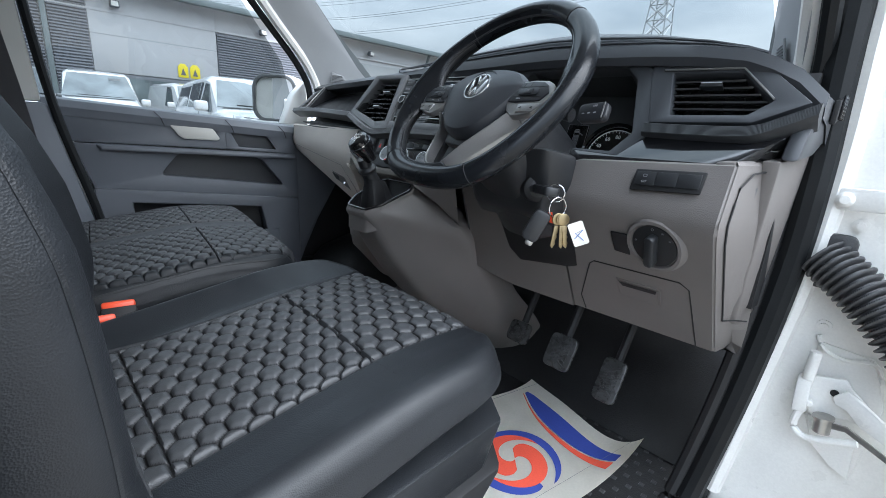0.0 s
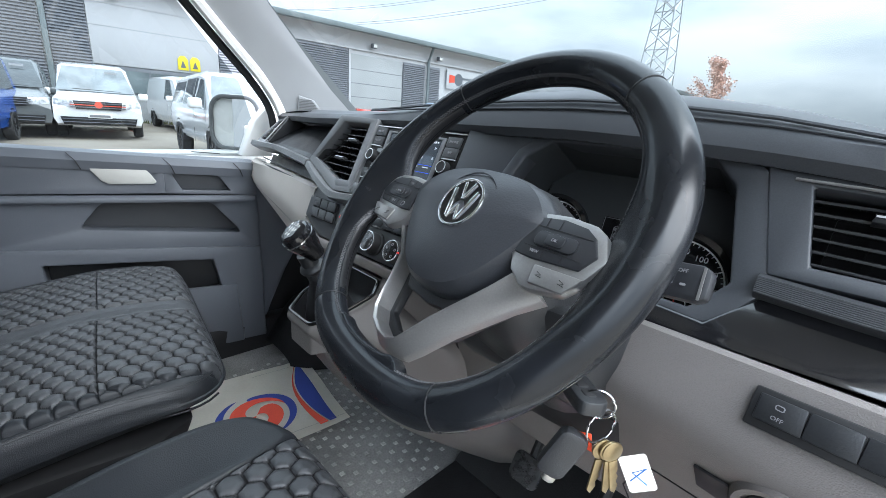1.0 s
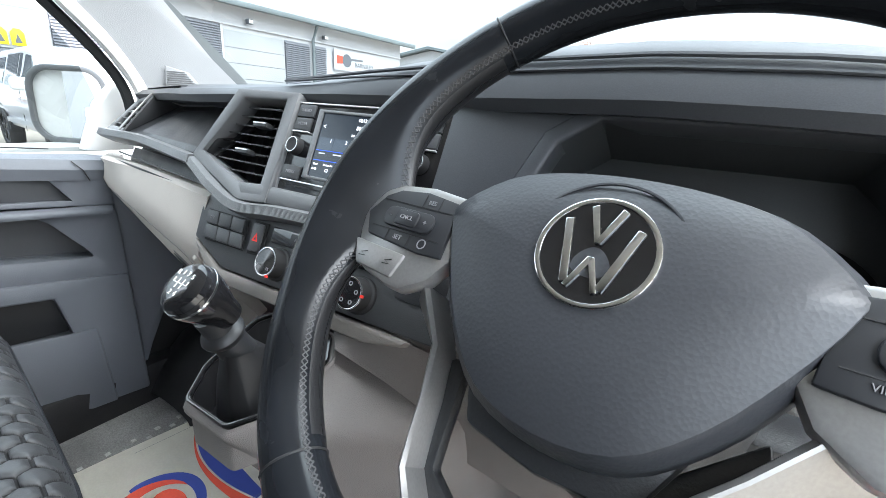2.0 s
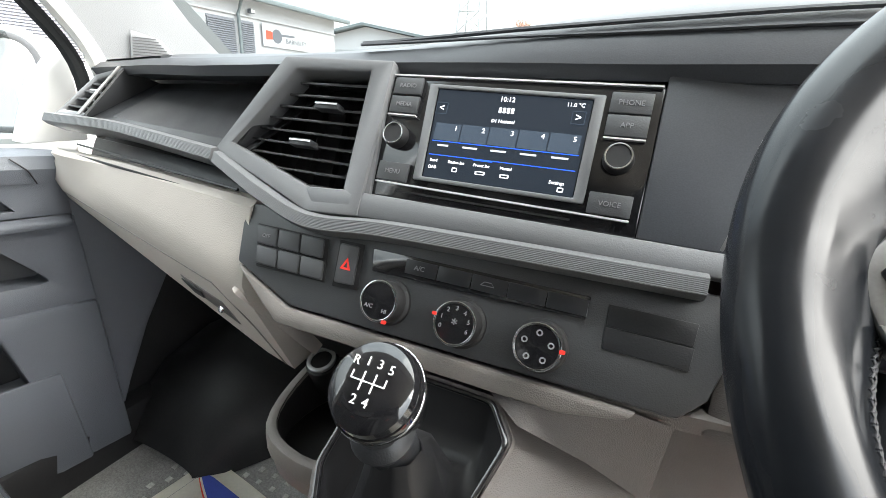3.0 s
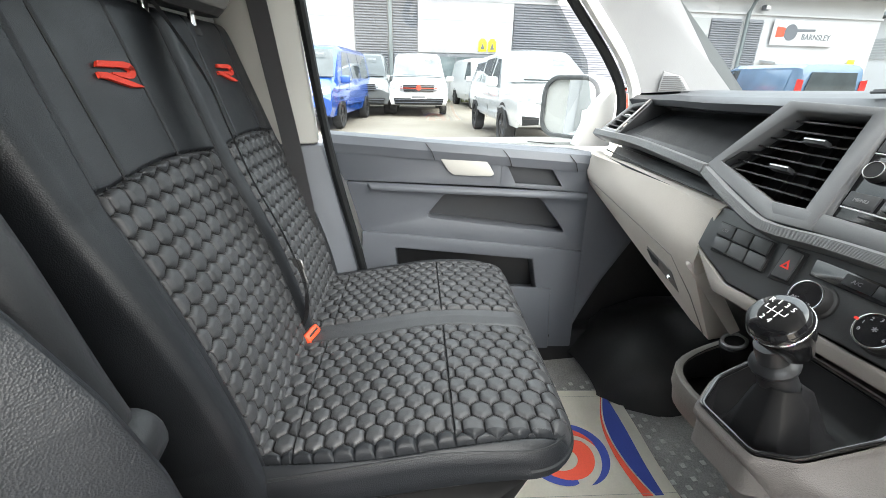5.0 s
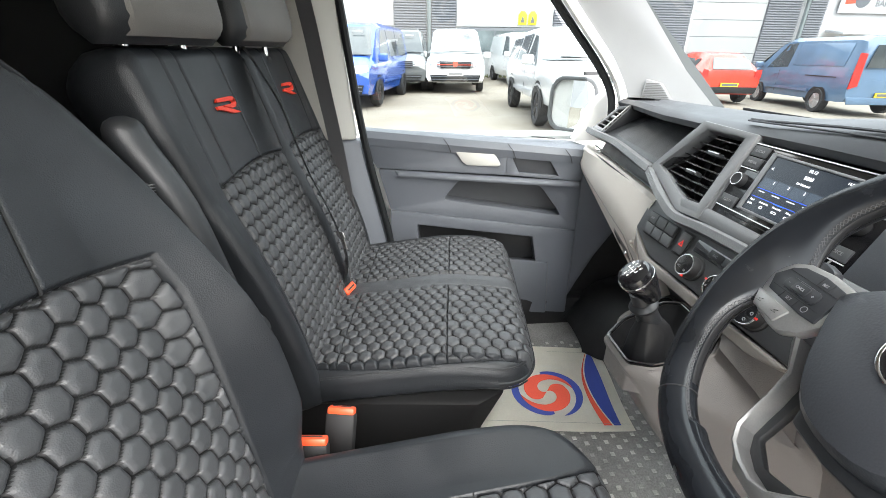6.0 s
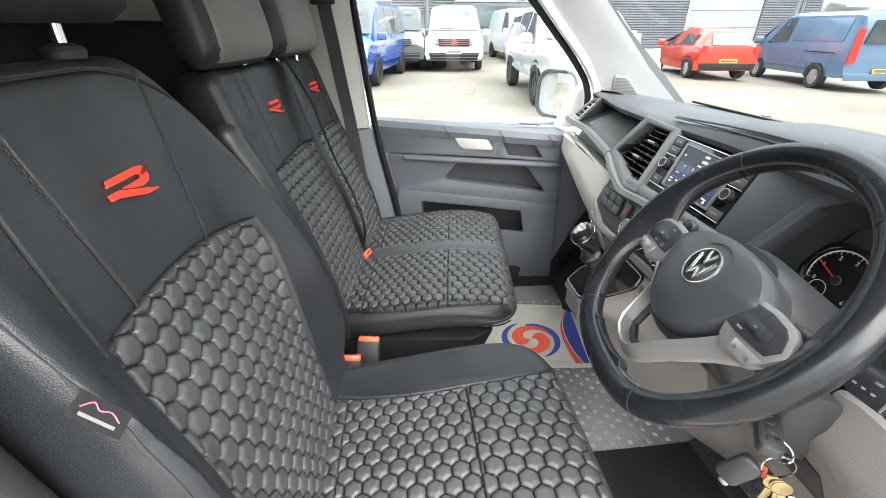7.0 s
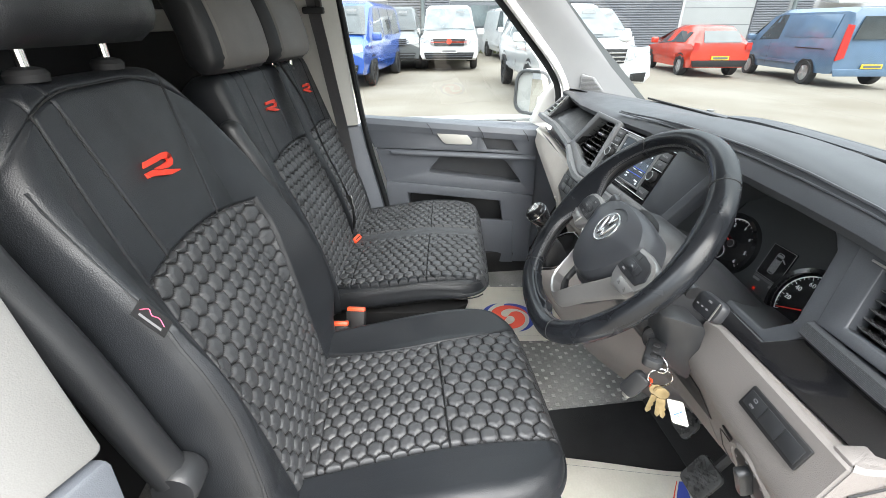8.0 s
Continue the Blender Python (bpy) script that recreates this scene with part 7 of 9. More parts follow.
def spoke(sx):
    F = lambda pl: [(x * sx, y) for x, y in pl]
    arm = [(0.076, 0.026), (0.104, 0.029), (0.128, 0.027), (0.140, 0.021), (0.150, 0.003), (0.141, -0.016), (0.129, -0.031), (0.107, -0.0355), (0.096, -0.036), (0.080, -0.026), (0.072, -0.012)]
    s = part("spoke", plate(F(arm), 0.012, SM @ T(0, 0, -0.010), 0.003), SATIN, wheel, "satin silver spoke with buttons")
    inner = [(0.080, 0.0205), (0.104, 0.0235), (0.125, 0.0215), (0.1345, 0.016), (0.1425, 0.003), (0.1345, -0.0105), (0.093, -0.0135), (0.077, -0.0125)]
    part("button_field", plate(F(inner), 0.0035, SM @ T(0, 0, 0.001), 0.001), BUTTON, s)
    part("button", plate([(x + sx * 0.108, y + 0.0035) for x, y in rrect(0.037, 0.0125, 0.005, 3)], 0.0022, SM @ T(0, 0, 0.0045), 0.0008), BUTTON, s)
    part("button", plate([(x + sx * 0.108, y + 0.0035) for x, y in rrect(0.016, 0.0095, 0.002, 2)], 0.0036, SM @ T(0, 0, 0.0045), 0.0008), BUTTON, s)
    part("gap", plate([(x + sx * 0.108, y + 0.0133) for x, y in rrect(0.052, 0.0006, 0.0002, 1)], 0.0003, SM @ T(0, 0, 0.0045)), MATTBLACK, s)
    part("gap", plate([(x + sx * 0.108, y - 0.0045) for x, y in rrect(0.052, 0.0006, 0.0002, 1)], 0.0003, SM @ T(0, 0, 0.0045)), MATTBLACK, s)
    for gx, gy, gh in ((0.104, 0.0175, 0.008), (0.092, 0.0175, 0.008), (0.119, -0.0085, 0.007), (0.102, -0.0085, 0.007)):
        part("gap", plate([(x + sx * gx, y + gy) for x, y in rrect(0.0006, gh, 0.0002, 1)], 0.0003, SM @ T(0, 0, 0.0045)), MATTBLACK, s)
    legends = (("CNCL", 0.108, 0.0035, 0.0036, 0.0083), ("RES", 0.098, 0.0170, 0.0036, 0.0048), ("SET", 0.1105, -0.0082, 0.0040, 0.0048), ("-", 0.1215, 0.0035, 0.0045, 0.0070), ("+", 0.0950, 0.0035, 0.0045, 0.0070)) if sx < 0 else (("OK", 0.108, 0.0035, 0.0036, 0.0083), ("VIEW", 0.094, -0.0078, 0.0034, 0.0048))
    for tx, dx, dy, sz, dz in legends:
        part("legend", words(tx, sz, SM @ T(sx * dx, dy, dz)), GREYTEXT, s)
    part("legend", ring2([(x + sx * 0.092, y - 0.008) for x, y in circle(0.0030, 12)], [(x + sx * 0.092, y - 0.008) for x, y in circle(0.0024, 12)], 0.0003, SM @ T(0, 0, 0.0046)), GREYTEXT, s) if sx < 0 else None
    paddle = [(0.100, -0.0165), (0.142, -0.0150), (0.1325, -0.0300), (0.103, -0.0315)]
    part("paddle_key", plate(F(paddle), 0.004, SM @ T(0, 0, 0.0), 0.0015), SATIN, s)
    for dx in (0.109, 0.129):
        part("legend", tube([SM @ Vector((sx * dx + ax_ * sx, -0.0235 + ay_, 0.0043)) for ax_, ay_ in ((-0.0025, 0.002), (0.002, 0.0005), (-0.0025, -0.001), (0.003, -0.0015))], 0.0003, 4), MATTBLACK, s)


spoke(-1)
spoke(1)
# lower spoke: a deep silver loop from one arm down past the flat of the rim and up to the other
LOOP = [((0.086, -0.022), (0.106, -0.0345)), ((0.067, -0.048), (0.0845, -0.053)), ((0.049, -0.0695), (0.0645, -0.0745)), ((0.031, -0.091), (0.045, -0.0955)), ((0.0135, -0.113), (0.022, -0.123)),
        ((0.004, -0.1225), (0.007, -0.137)), ((-0.010, -0.128), (-0.012, -0.1425)), ((-0.028, -0.127), (-0.037, -0.1420)), ((-0.043, -0.121), (-0.054, -0.130)), ((-0.0525, -0.110), (-0.0615, -0.114)),
        ((-0.0560, -0.095), (-0.0640, -0.098)), ((-0.0590, -0.078), (-0.0670, -0.080)), ((-0.0660, -0.052), (-0.0745, -0.055)), ((-0.082, -0.026), (-0.098, -0.034))]
rows_ = []
for k, ((ax_, ay_), (bx_, by_)) in enumerate(LOOP):
    a_, b_ = Vector((ax_, ay_, 0)), Vector((bx_, by_, 0))
    e_ = (b_ - a_).normalized() * min(0.0018, (b_ - a_).length * 0.15)
    low_ = -0.011 * min(1, max(0, (k - 3) / 4)) * (0.3 if k == len(LOOP) - 1 else 1)
    rows_.append([SM @ Vector((p.x, p.y, z + low_)) for p, z in ((a_, -0.026), (a_, -0.0035), (a_ + e_, -0.0008), (a_ + e_ * 1.8, -0.0014), (b_ - e_ * 0.6, -0.0200), (b_, -0.023), (b_, -0.031))])
ls_ = part("lower_spoke", loft(rows_), SATIN, wheel, "satin silver lower spoke loop", 25)
part("spoke_back", plate([(x, y) for x, y in ((0.075, -0.030), (0.080, -0.048), (0.040, -0.096), (0.004, -0.128), (-0.034, -0.132), (-0.056, -0.110), (-0.062, -0.080), (-0.066, -0.055), (-0.056, -0.05), (-0.048, -0.108), (-0.026, -0.120), (0.0, -0.112), (0.040, -0.066))], 0.010, SM @ T(0, 0, -0.043), 0.002), DARK, ls_)
# leather foot of the lower spoke, swelling out of the flat rim
foot = catmull([(-0.060, -0.150, 0), (-0.046, -0.143, 0), (-0.030, -0.147, 0), (0.0, -0.1495, 0), (0.030, -0.147, 0), (0.046, -0.143, 0), (0.060, -0.150, 0), (0.072, -0.165, 0), (0.0, -0.172, 0), (-0.072, -0.165, 0)], 3, closed=True)
part("rim_foot", plate([(p.x - 0.014, p.y) for p in foot], 0.017, WM @ T(0, 0, -0.008), 0.005, 3), LEATHER_WHEEL, wheel)
part("lower_infill", plate([(-0.055, -0.05), (0.055, -0.05), (0.038, -0.088), (0.0, -0.092), (-0.038, -0.088)], 0.014, WM @ T(0, 0, -0.034), 0.004), DARK, wheel)
# column shroud, stalks, ignition
col = thing("steering_column", "black steering column shroud with control stalks and ignition lock", "steering column", at=T(-0.47, 0.65, 1.2))
rings = []
for d, w, h, dz in ((0.028, 0.055, 0.055, 0), (0.05, 0.068, 0.066, -0.004), (0.10, 0.074, 0.075, -0.012), (0.17, 0.080, 0.085, -0.02), (0.24, 0.085, 0.09, -0.03)):
    c = WC - wn_ * d + Vector((0, 0, dz))
    mm = WM.copy()
    mm.translation = c
    rings.append([mm @ Vector((w * (abs(math.cos(a)) ** 0.7) * (1 if math.cos(a) > 0 else -1), h * (abs(math.sin(a)) ** 0.7) * (1 if math.sin(a) > 0 else -1), 0)) for a in [math.tau * k / 28 for k in range(28)]])
part("shroud", loft(rings), DARK, col)
part("lower_shroud", bev(loft([[(-0.54, 0.60, 1.19), (-0.36, 0.60, 1.20), (-0.335, 0.66, 1.19), (-0.56, 0.66, 1.19)], [(-0.53, 0.635, 1.09), (-0.385, 0.635, 1.09), (-0.36, 0.68, 1.06), (-0.55, 0.68, 1.06)]]), 0.012), DARK, col)
for sx, hx, hy, hz in ((1, -0.295, 0.618, 1.252), (-1, -0.640, 0.65, 1.262)):
    root = WC - wn_ * 0.075 + Vector((0.06 * sx, 0, 0.01))
    end = Vector((hx, hy, hz))
    stk = part("stalk", tube([root, root.lerp(end, 0.45) + Vector((0, 0, 0.004)), root.lerp(end, 0.6)], [0.011, 0.009, 0.010], 12), DARK, col, "control stalk")
    dvec = (end - root).normalized()
    sm3 = axes(root.lerp(end, 0.85), dvec, (0, 0.4, 0.9))
    part("stalk_end", plate(rrect(0.046 if sx > 0 else 0.026, 0.028 if sx > 0 else 0.022, 0.008, 3), 0.014, sm3 @ T(0.008, 0, -0.007), 0.004), BUTTON, stk)
    part("chrome_line", plate(rrect(0.0018, 0.024, 0.0004, 1), 0.0010, sm3 @ T(0.026, 0.0, 0.0075)), SATIN, stk)
    if sx > 0:
        part("legend", words("OFF", 0.0040, sm3 @ T(0.012, 0.007, 0.0082)), GREYTEXT, stk)
        for k in range(3):
            part("legend", plate(rrect(0.0045, 0.002, 0.0008, 1), 0.0003, sm3 @ T(-0.004 + k * 0.009, -0.003, 0.0081)), GREYTEXT, stk)
IG = Vector((-0.390, 0.628, 1.132))
igm = axes(IG, (0.60, 0.80, 0), (0.0, 0.1, 0.95))
part("ignition_lock", lathe([(0, -0.02), (0.023, -0.02), (0.022, 0.004), (0.016, 0.008), (0, 0.008)], 28, igm), MATTBLACK, col)
part("lock_face", disc(0.0145, 0.001, igm @ T(0, 0, 0.0082), 24), DARK, col)
# keys
keys = thing("key_bunch", "brass keys, black fobs and white tag hanging from the ignition", "keys", at=T(-0.34, 0.60, 1.08))
kv = igm.to_3x3() @ Vector((0, 0, 1))
hm2 = axes(IG + kv * 0.028, kv, (1, 0, 0))
fb = part("key_fob", plate(rrect(0.062, 0.026, 0.008, 3), 0.013, hm2 @ T(0.014, 0, -0.0065), 0.004), DARK, keys, "black folding key fob")
for dx in (-0.004, 0.011, 0.026):
    part("fob_button", plate(rrect(0.012, 0.011, 0.003, 2), 0.0145, hm2 @ T(dx + 0.004, 0, -0.007), 0.001), MATTBLACK, fb)
R0 = IG + kv * 0.058 + Vector((0.008, 0.006, 0.010))
ringpts = lambda c, r, n, u: [c + u * (math.cos(t) * r) + Vector((0, 0, math.sin(t) * r)) for t in [math.tau * i / n for i in range(n)]]
uu = Vector((0.8, 0.3, 0)).normalized()
part("key_ring", tube(ringpts(R0 + Vector((0, 0, -0.012)), 0.013, 24, uu), 0.0011, 6, closed=True), CHROME, keys)
part("key_ring", tube(ringpts(R0 + Vector((0.004, 0.004, -0.034)), 0.016, 24, Vector((0.3, 0.9, 0)).normalized()), 0.0011, 6, closed=True), CHROME, keys)


def hang(c, u, z0):
    return axes(c + Vector((0, 0, z0)), u, (0, 0, 1))


for ang, du in ((6, 0.003), (-5, -0.002), (13, 0.005)):
    km2 = hang(R0 + Vector((0.012 + du, du * 0.6, -0.05)), Vector((0.5, 0.85, 0)), 0.0) @ Matrix.Rotation(radians(ang), 4, "Z")
    ky = part("key", plate(circle(0.0095, 20), 0.002, km2, 0.0005), BRASS, keys, "brass key")
    part("key_blade", plate([(-0.004, -0.010), (0.004, -0.010), (0.004, -0.020), (0.0025, -0.024), (0.004, -0.028), (0.002, -0.033), (0.0035, -0.038), (0.0, -0.046), (-0.004, -0.042)], 0.002, km2, 0.0003), BRASS, ky)
fm2 = hang(R0 + Vector((-0.020, -0.012, -0.064)), Vector((0.75, 0.5, 0)), 0) @ Matrix.Rotation(radians(-24), 4, "Z")
f2 = part("fob", plate(rrect(0.027, 0.052, 0.008, 3), 0.012, fm2, 0.004), DARK, keys, "black fob with worn edge")
part("fob_cap", plate(rrect(0.012, 0.010, 0.003, 2), 0.010, fm2 @ T(0.004, -0.028), 0.002), STEEL, f2)
tg = hang(R0 + Vector((0.036, 0.020, -0.070)), Vector((0.8, 0.5, 0)), 0) @ Matrix.Rotation(radians(26), 4, "Z")
tag = part("paper_tag", plate(rrect(0.023, 0.037, 0.002, 1), 0.0006, tg), PAPER, keys, "white paper tag with a blue scribble")
part("scribble", tube([tg @ Vector(p) for p in ((-0.008, -0.006, 0.0009), (0.008, 0.004, 0.0009), (-0.004, 0.002, 0.0009), (0.004, -0.012, 0.0009))], 0.0006, 4), BLUETEXT, tag)
part("orange_tab", plate([(-0.006, 0.0), (0.006, 0.003), (0.009, -0.014), (-0.002, -0.012)], 0.0008, hang(R0 + Vector((-0.006, -0.004, -0.044)), Vector((0.9, 0.2, 0)), 0)), ORANGE, keys)

# pedals
PEDAL = mat("worn_pedal_rubber", (0.045, 0.045, 0.045), 0.30, var=0.4, vscale=40, rvar=0.1)
for px, py, pz, w, h in ((-0.554, 0.886, 0.725, 0.062, 0.055), (-0.395, 0.81, 0.765, 0.062, 0.075), (-0.300, 0.86, 0.722, 0.05, 0.095)):
    pd = thing("pedal", "black ribbed rubber foot pedal on a steel arm", "pedal", group="foot pedals", at=T(px, py, pz))
    m = axes((px, py, pz), (1, 0, 0), (0, 0.5, 0.85))
    pad = part("pad", plate(rrect(w, h, 0.012, 3), 0.010, m, 0.003), PEDAL, pd)
    for k in range(5):
        part("rib", plate(rrect(w * 0.72, 0.004, 0.001, 1), 0.0125, m @ T(0, -h * 0.24 + k * h * 0.12) @ Matrix.Rotation(radians(30), 4, "Z"), 0.0006), PEDAL, pad)
        part("rib", plate(rrect(w * 0.72, 0.004, 0.001, 1), 0.0123, m @ T(0, -h * 0.24 + k * h * 0.12) @ Matrix.Rotation(radians(-30), 4, "Z"), 0.0006), PEDAL, pad)
    part("arm", tube([(px, py + 0.01, pz + 0.01), (px + 0.005, py + 0.06, pz + 0.12), (px + 0.01, py + 0.05, pz + 0.30)], 0.009, 8), MATTBLACK, pd)


# ---- paper floor mats ----
def paper_mat(x, y, rz, w, l, label, curl):
    t = thing("paper_mat", label, "floor mat", group="paper floor mats", at=T(x, y, FZ))
    m = pose(x, y, FZ + 0.006, 0, 0, rz)
    bm = bmesh.new()
    n = 40
    hz = lambda u, v: 0.004 + curl * (max(0, u) ** 4 * max(0, v) ** 2 * 0.06 + max(0, v) ** 6 * 0.02) + 0.0015 * math.sin(u * 5 + v * 3)
    g = [[bm.verts.new(m @ Vector((u * w / 2, v * l / 2, hz(u, v)))) for u in [i / n * 2 - 1 for i in range(n + 1)]] for v in [j / n * 2 - 1 for j in range(n + 1)]]
    for j in range(n):
        for i in range(n):
            bm.faces.new([g[j][i], g[j][i + 1], g[j + 1][i + 1], g[j + 1][i]])
    bmesh.ops.solidify(bm, geom=bm.faces[:], thickness=0.0008)
    part("sheet", bm, PAPER, t)

    def ink(name, mt, left, right, dz):
        """A printed stroke between two edges of equally many points."""
        b2 = bmesh.new()
        rows_ = []
        for (ax_, ay_), (bx_, by_) in zip(left, right):
            row = []
            for k in range(5):
                px, py = ax_ + (bx_ - ax_) * k / 4, ay_ + (by_ - ay_) * k / 4
                row.append(b2.verts.new(m @ Vector((px, py, hz(px / w * 2, py / l * 2) + dz))))
            rows_.append(row)
        for ra, rb in zip(rows_, rows_[1:]):
            for k in range(4):
                b2.faces.new([ra[k], ra[k + 1], rb[k + 1], rb[k]])
        part(name, b2, mt, t)

    xs2 = [-w * 0.42 + w * 0.86 * k / 24 for k in range(25)]
    yo = lambda x: l * 0.425 - 0.004 * max(0, 1 - (x + w * 0.42) / 0.02)
    yi = lambda x: l * 0.425 - 0.012 - 0.036 * math.sin(min(1, max(0, (x + w * 0.42) / (w * 0.86))) ** 0.85 * math.pi * 0.93) ** 1.2
    ink("blue_sweep", PAPER_BLUE, [(x, yo(x)) for x in xs2], [(x, yi(x)) for x in xs2], 0.0012)
    rw = lambda x: 0.002 + 0.020 * max(0, (x + w * 0.42) / (w * 0.86)) ** 1.5
    ink("red_sweep", PAPER_RED, [(x, yi(x) - 0.004) for x in xs2], [(x, yi(x) - 0.004 - rw(x)) for x in xs2], 0.0012)
    for sx in (-1, 1):
        ink("fold_line", GREYTEXT, [(sx * w * 0.43, -l * 0.5), (sx * w * 0.43, l * 0.5)], [(sx * w * 0.43 + 0.0008, -l * 0.5), (sx * w * 0.43 + 0.0008, l * 0.5)], 0.0012)
    # roundel: two red drops swirling about each other, two blue crescents outside
    cx, cy, R = w * 0.10, -l * 0.01, w * 0.28
    for rot in (150, 330):
        for nm, mt, r0, r1, w0, sweep, lift in (("red_swirl", PAPER_RED, 0.16, 0.80, 0.30, 230, 0.0), ("blue_swirl", PAPER_BLUE, 0.93, 0.98, 0.10, 165, 35)):
            L_, R_ = [], []
            for k in range(25):
                f = k / 24
                a = radians(rot + lift - sweep * f)
                if nm == "red_swirl":
                    rc, hw_ = R * (r0 + (r1 - r0) * f ** 0.7), R * w0 * max(0.0, 1 - f) ** 0.75 * min(1, 0.55 + f * 4)
                else:
                    rc, hw_ = R * (0.80 + 0.16 * f ** 0.5), R * 0.115 * (math.sin(math.pi * (0.12 + 0.88 * f)) ** 0.7 if f < 1 else 0)
                L_.append((cx + (rc + hw_) * math.cos(a), cy + (rc + hw_) * math.sin(a)))
                R_.append((cx + (rc - hw_) * math.cos(a), cy + (rc - hw_) * math.sin(a)))
            ink(nm, mt, L_, R_, 0.0012 if nm == "blue_swirl" else 0.0014)
    return t


paper_mat(-1.258, 0.636, -7.4, 0.352, 0.40, "cream paper floor mat with printed red and blue swirl", 0.1)
paper_mat(-0.425, 0.690, -15, 0.335, 0.42, "cream paper floor mat, curled, with red and blue swirl", 1.0)

# ---- passenger door with mirror ----
door = thing("door_1", "closed slate grey passenger door with cream handle and deep pocket", "door", kind="structure", at=T(-1.66, 0.5, 0.62))


def dp(y, z, o=0.0):
    """A point of the door's inner face, raised by o into the cab; the face leans in a little towards the foot."""
    return Vector((-1.662 + (y - 0.38) * 0.15 + (1.15 - z) * 0.03 + o, y - 0.15 * o, z))


DN = Vector((1, -0.15, 0)).normalized()


def dslab(poly, o0, o1, b=0.003):
    return slab([dp(y, z, o0) for y, z in poly], DN * (o1 - o0), b)


def dframe(outer, inner, o0, o1, lip=0.0, b=0.003):
    return frame_slab([dp(y, z, o1) for y, z in outer], [dp(y, z, o1 - lip) for y, z in inner], DN * (o0 - o1), b)


# capping under the window
rings = []
for k in range(15):
    y = 0.095 + 0.73 * k / 14
    zt = 1.232 - 0.045 * (y - 0.12) / 0.66
    b = dp(y, zt)
    rings.append([(-1.815, y, zt - 0.02), (-1.80, y, zt - 0.012), (b.x - 0.03, y, zt + 0.001), (b.x - 0.006, y, zt - 0.006), (b.x + 0.006, y, zt - 0.026), (b.x + 0.002, y, zt - 0.05), (b.x - 0.05, y, zt - 0.05)])
part("capping", loft(rings), DOORGREY, door, "slate grey window capping")
for y in (0.372, 0.575, 0.752):
    part("capping_gap", tube([dp(y - 0.012, 1.224 - 0.045 * (y - 0.12) / 0.66, 0.0), dp(y + 0.004, 1.205 - 0.045 * (y - 0.12) / 0.66, 0.0085), dp(y + 0.012, 1.182 - 0.045 * (y - 0.12) / 0.66, 0.004)], 0.0012, 5), MATTBLACK, door)
part("demister_vent", slab([(-1.715, 0.655, 1.2035), (-1.70, 0.655, 1.2035), (-1.69, 0.73, 1.1985), (-1.705, 0.73, 1.1985)], (0, 0, 0.002), 0.0005), MATTBLACK, door)
# upper panel with cream handle recess and small pocket
part("upper_panel", dframe([(0.105, 1.182), (0.560, 1.155), (0.560, 1.095), (0.145, 1.108)], [(0.400, 1.166), (0.520, 1.160), (0.540, 1.124), (0.432, 1.124)], -0.03, 0.0, 0.004), DOORGREY, door)
part("upper_panel", dframe([(0.560, 1.155), (0.800, 1.140), (0.800, 1.08), (0.560, 1.095)], [(0.578, 1.150), (0.695, 1.146), (0.728, 1.096), (0.602, 1.102)], -0.03, 0.0, 0.003), DOORGREY, door)
part("handle_bowl", loft([[dp(0.400, 1.166, 0.001), dp(0.520, 1.160, 0.001), dp(0.540, 1.124, 0.001), dp(0.432, 1.124, 0.001)], [dp(0.410, 1.160, -0.03), dp(0.512, 1.156, -0.03), dp(0.53, 1.130, -0.02), dp(0.44, 1.130, -0.02)]]), DOORGREY, door)
part("door_handle", dslab([(0.398, 1.168), (0.522, 1.163), (0.543, 1.128), (0.534, 1.122), (0.436, 1.124), (0.420, 1.135)], -0.006, 0.003, 0.004), PILLAR, door, "cream painted door handle plate")
# back of the grip darker than the door: shade of its depth in colour
part("pocket_back", dslab([(0.578, 1.150), (0.695, 1.146), (0.728, 1.096), (0.602, 1.102)], -0.026, -0.016, 0.002), PAD, door, "recessed grip, back coloured dark for depth shade")
# middle panel with the deep recess
rec = [(0.415, 1.080), (0.672, 1.066), (0.752, 0.962), (0.356, 1.006)]


def rounded(poly, r, n=5):
    """Corners of a polygon rounded off, n points each."""
    out = []
    k = len(poly)
    for i in range(k):
        p0, p1, p2 = Vector((*poly[i - 1], 0)), Vector((*poly[i], 0)), Vector((*poly[(i + 1) % k], 0))
        a, b = p1 + (p0 - p1).normalized() * r, p1 + (p2 - p1).normalized() * r
        for j in range(n):
            f = j / (n - 1)
            q2 = a.lerp(p1, f).lerp(p1.lerp(b, f), f)
            out.append((q2.x, q2.y))
    return out


part("middle_panel", dframe(rounded([(0.150, 1.105), (0.800, 1.078), (0.800, 0.915), (0.185, 0.970)], 0.003), rounded(rec, 0.022), -0.056, 0.006, 0.006, 0.004), DOORGREY, door)
# darker plastic here paints in the depth shading of the recess
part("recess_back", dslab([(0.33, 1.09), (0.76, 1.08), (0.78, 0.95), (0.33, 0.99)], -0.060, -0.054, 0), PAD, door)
part("ridge", slab([dp(0.20, 1.106, 0.0), dp(0.795, 1.082, 0.0), dp(0.795, 1.074, 0.018), dp(0.215, 1.096, 0.018)], (0, 0, -0.012), 0.004), DOORGREY, door)
# lower panel with bottle bin
part("lower_panel", dframe([(0.185, 0.970), (0.800, 0.915), (0.80, 0.60), (0.165, 0.60)], [(0.275, 0.920), (0.66, 0.888), (0.68, 0.78), (0.28, 0.78)], -0.06, 0.014, 0.0, 0.006), DOORGREY, door)
# near-black back paints the shade inside the bin
part("bin_back", dslab([(0.23, 0.94), (0.72, 0.91), (0.73, 0.69), (0.23, 0.69)], -0.066, -0.060, 0), DARK, door, "inside of the door bin, coloured dark for its shade")
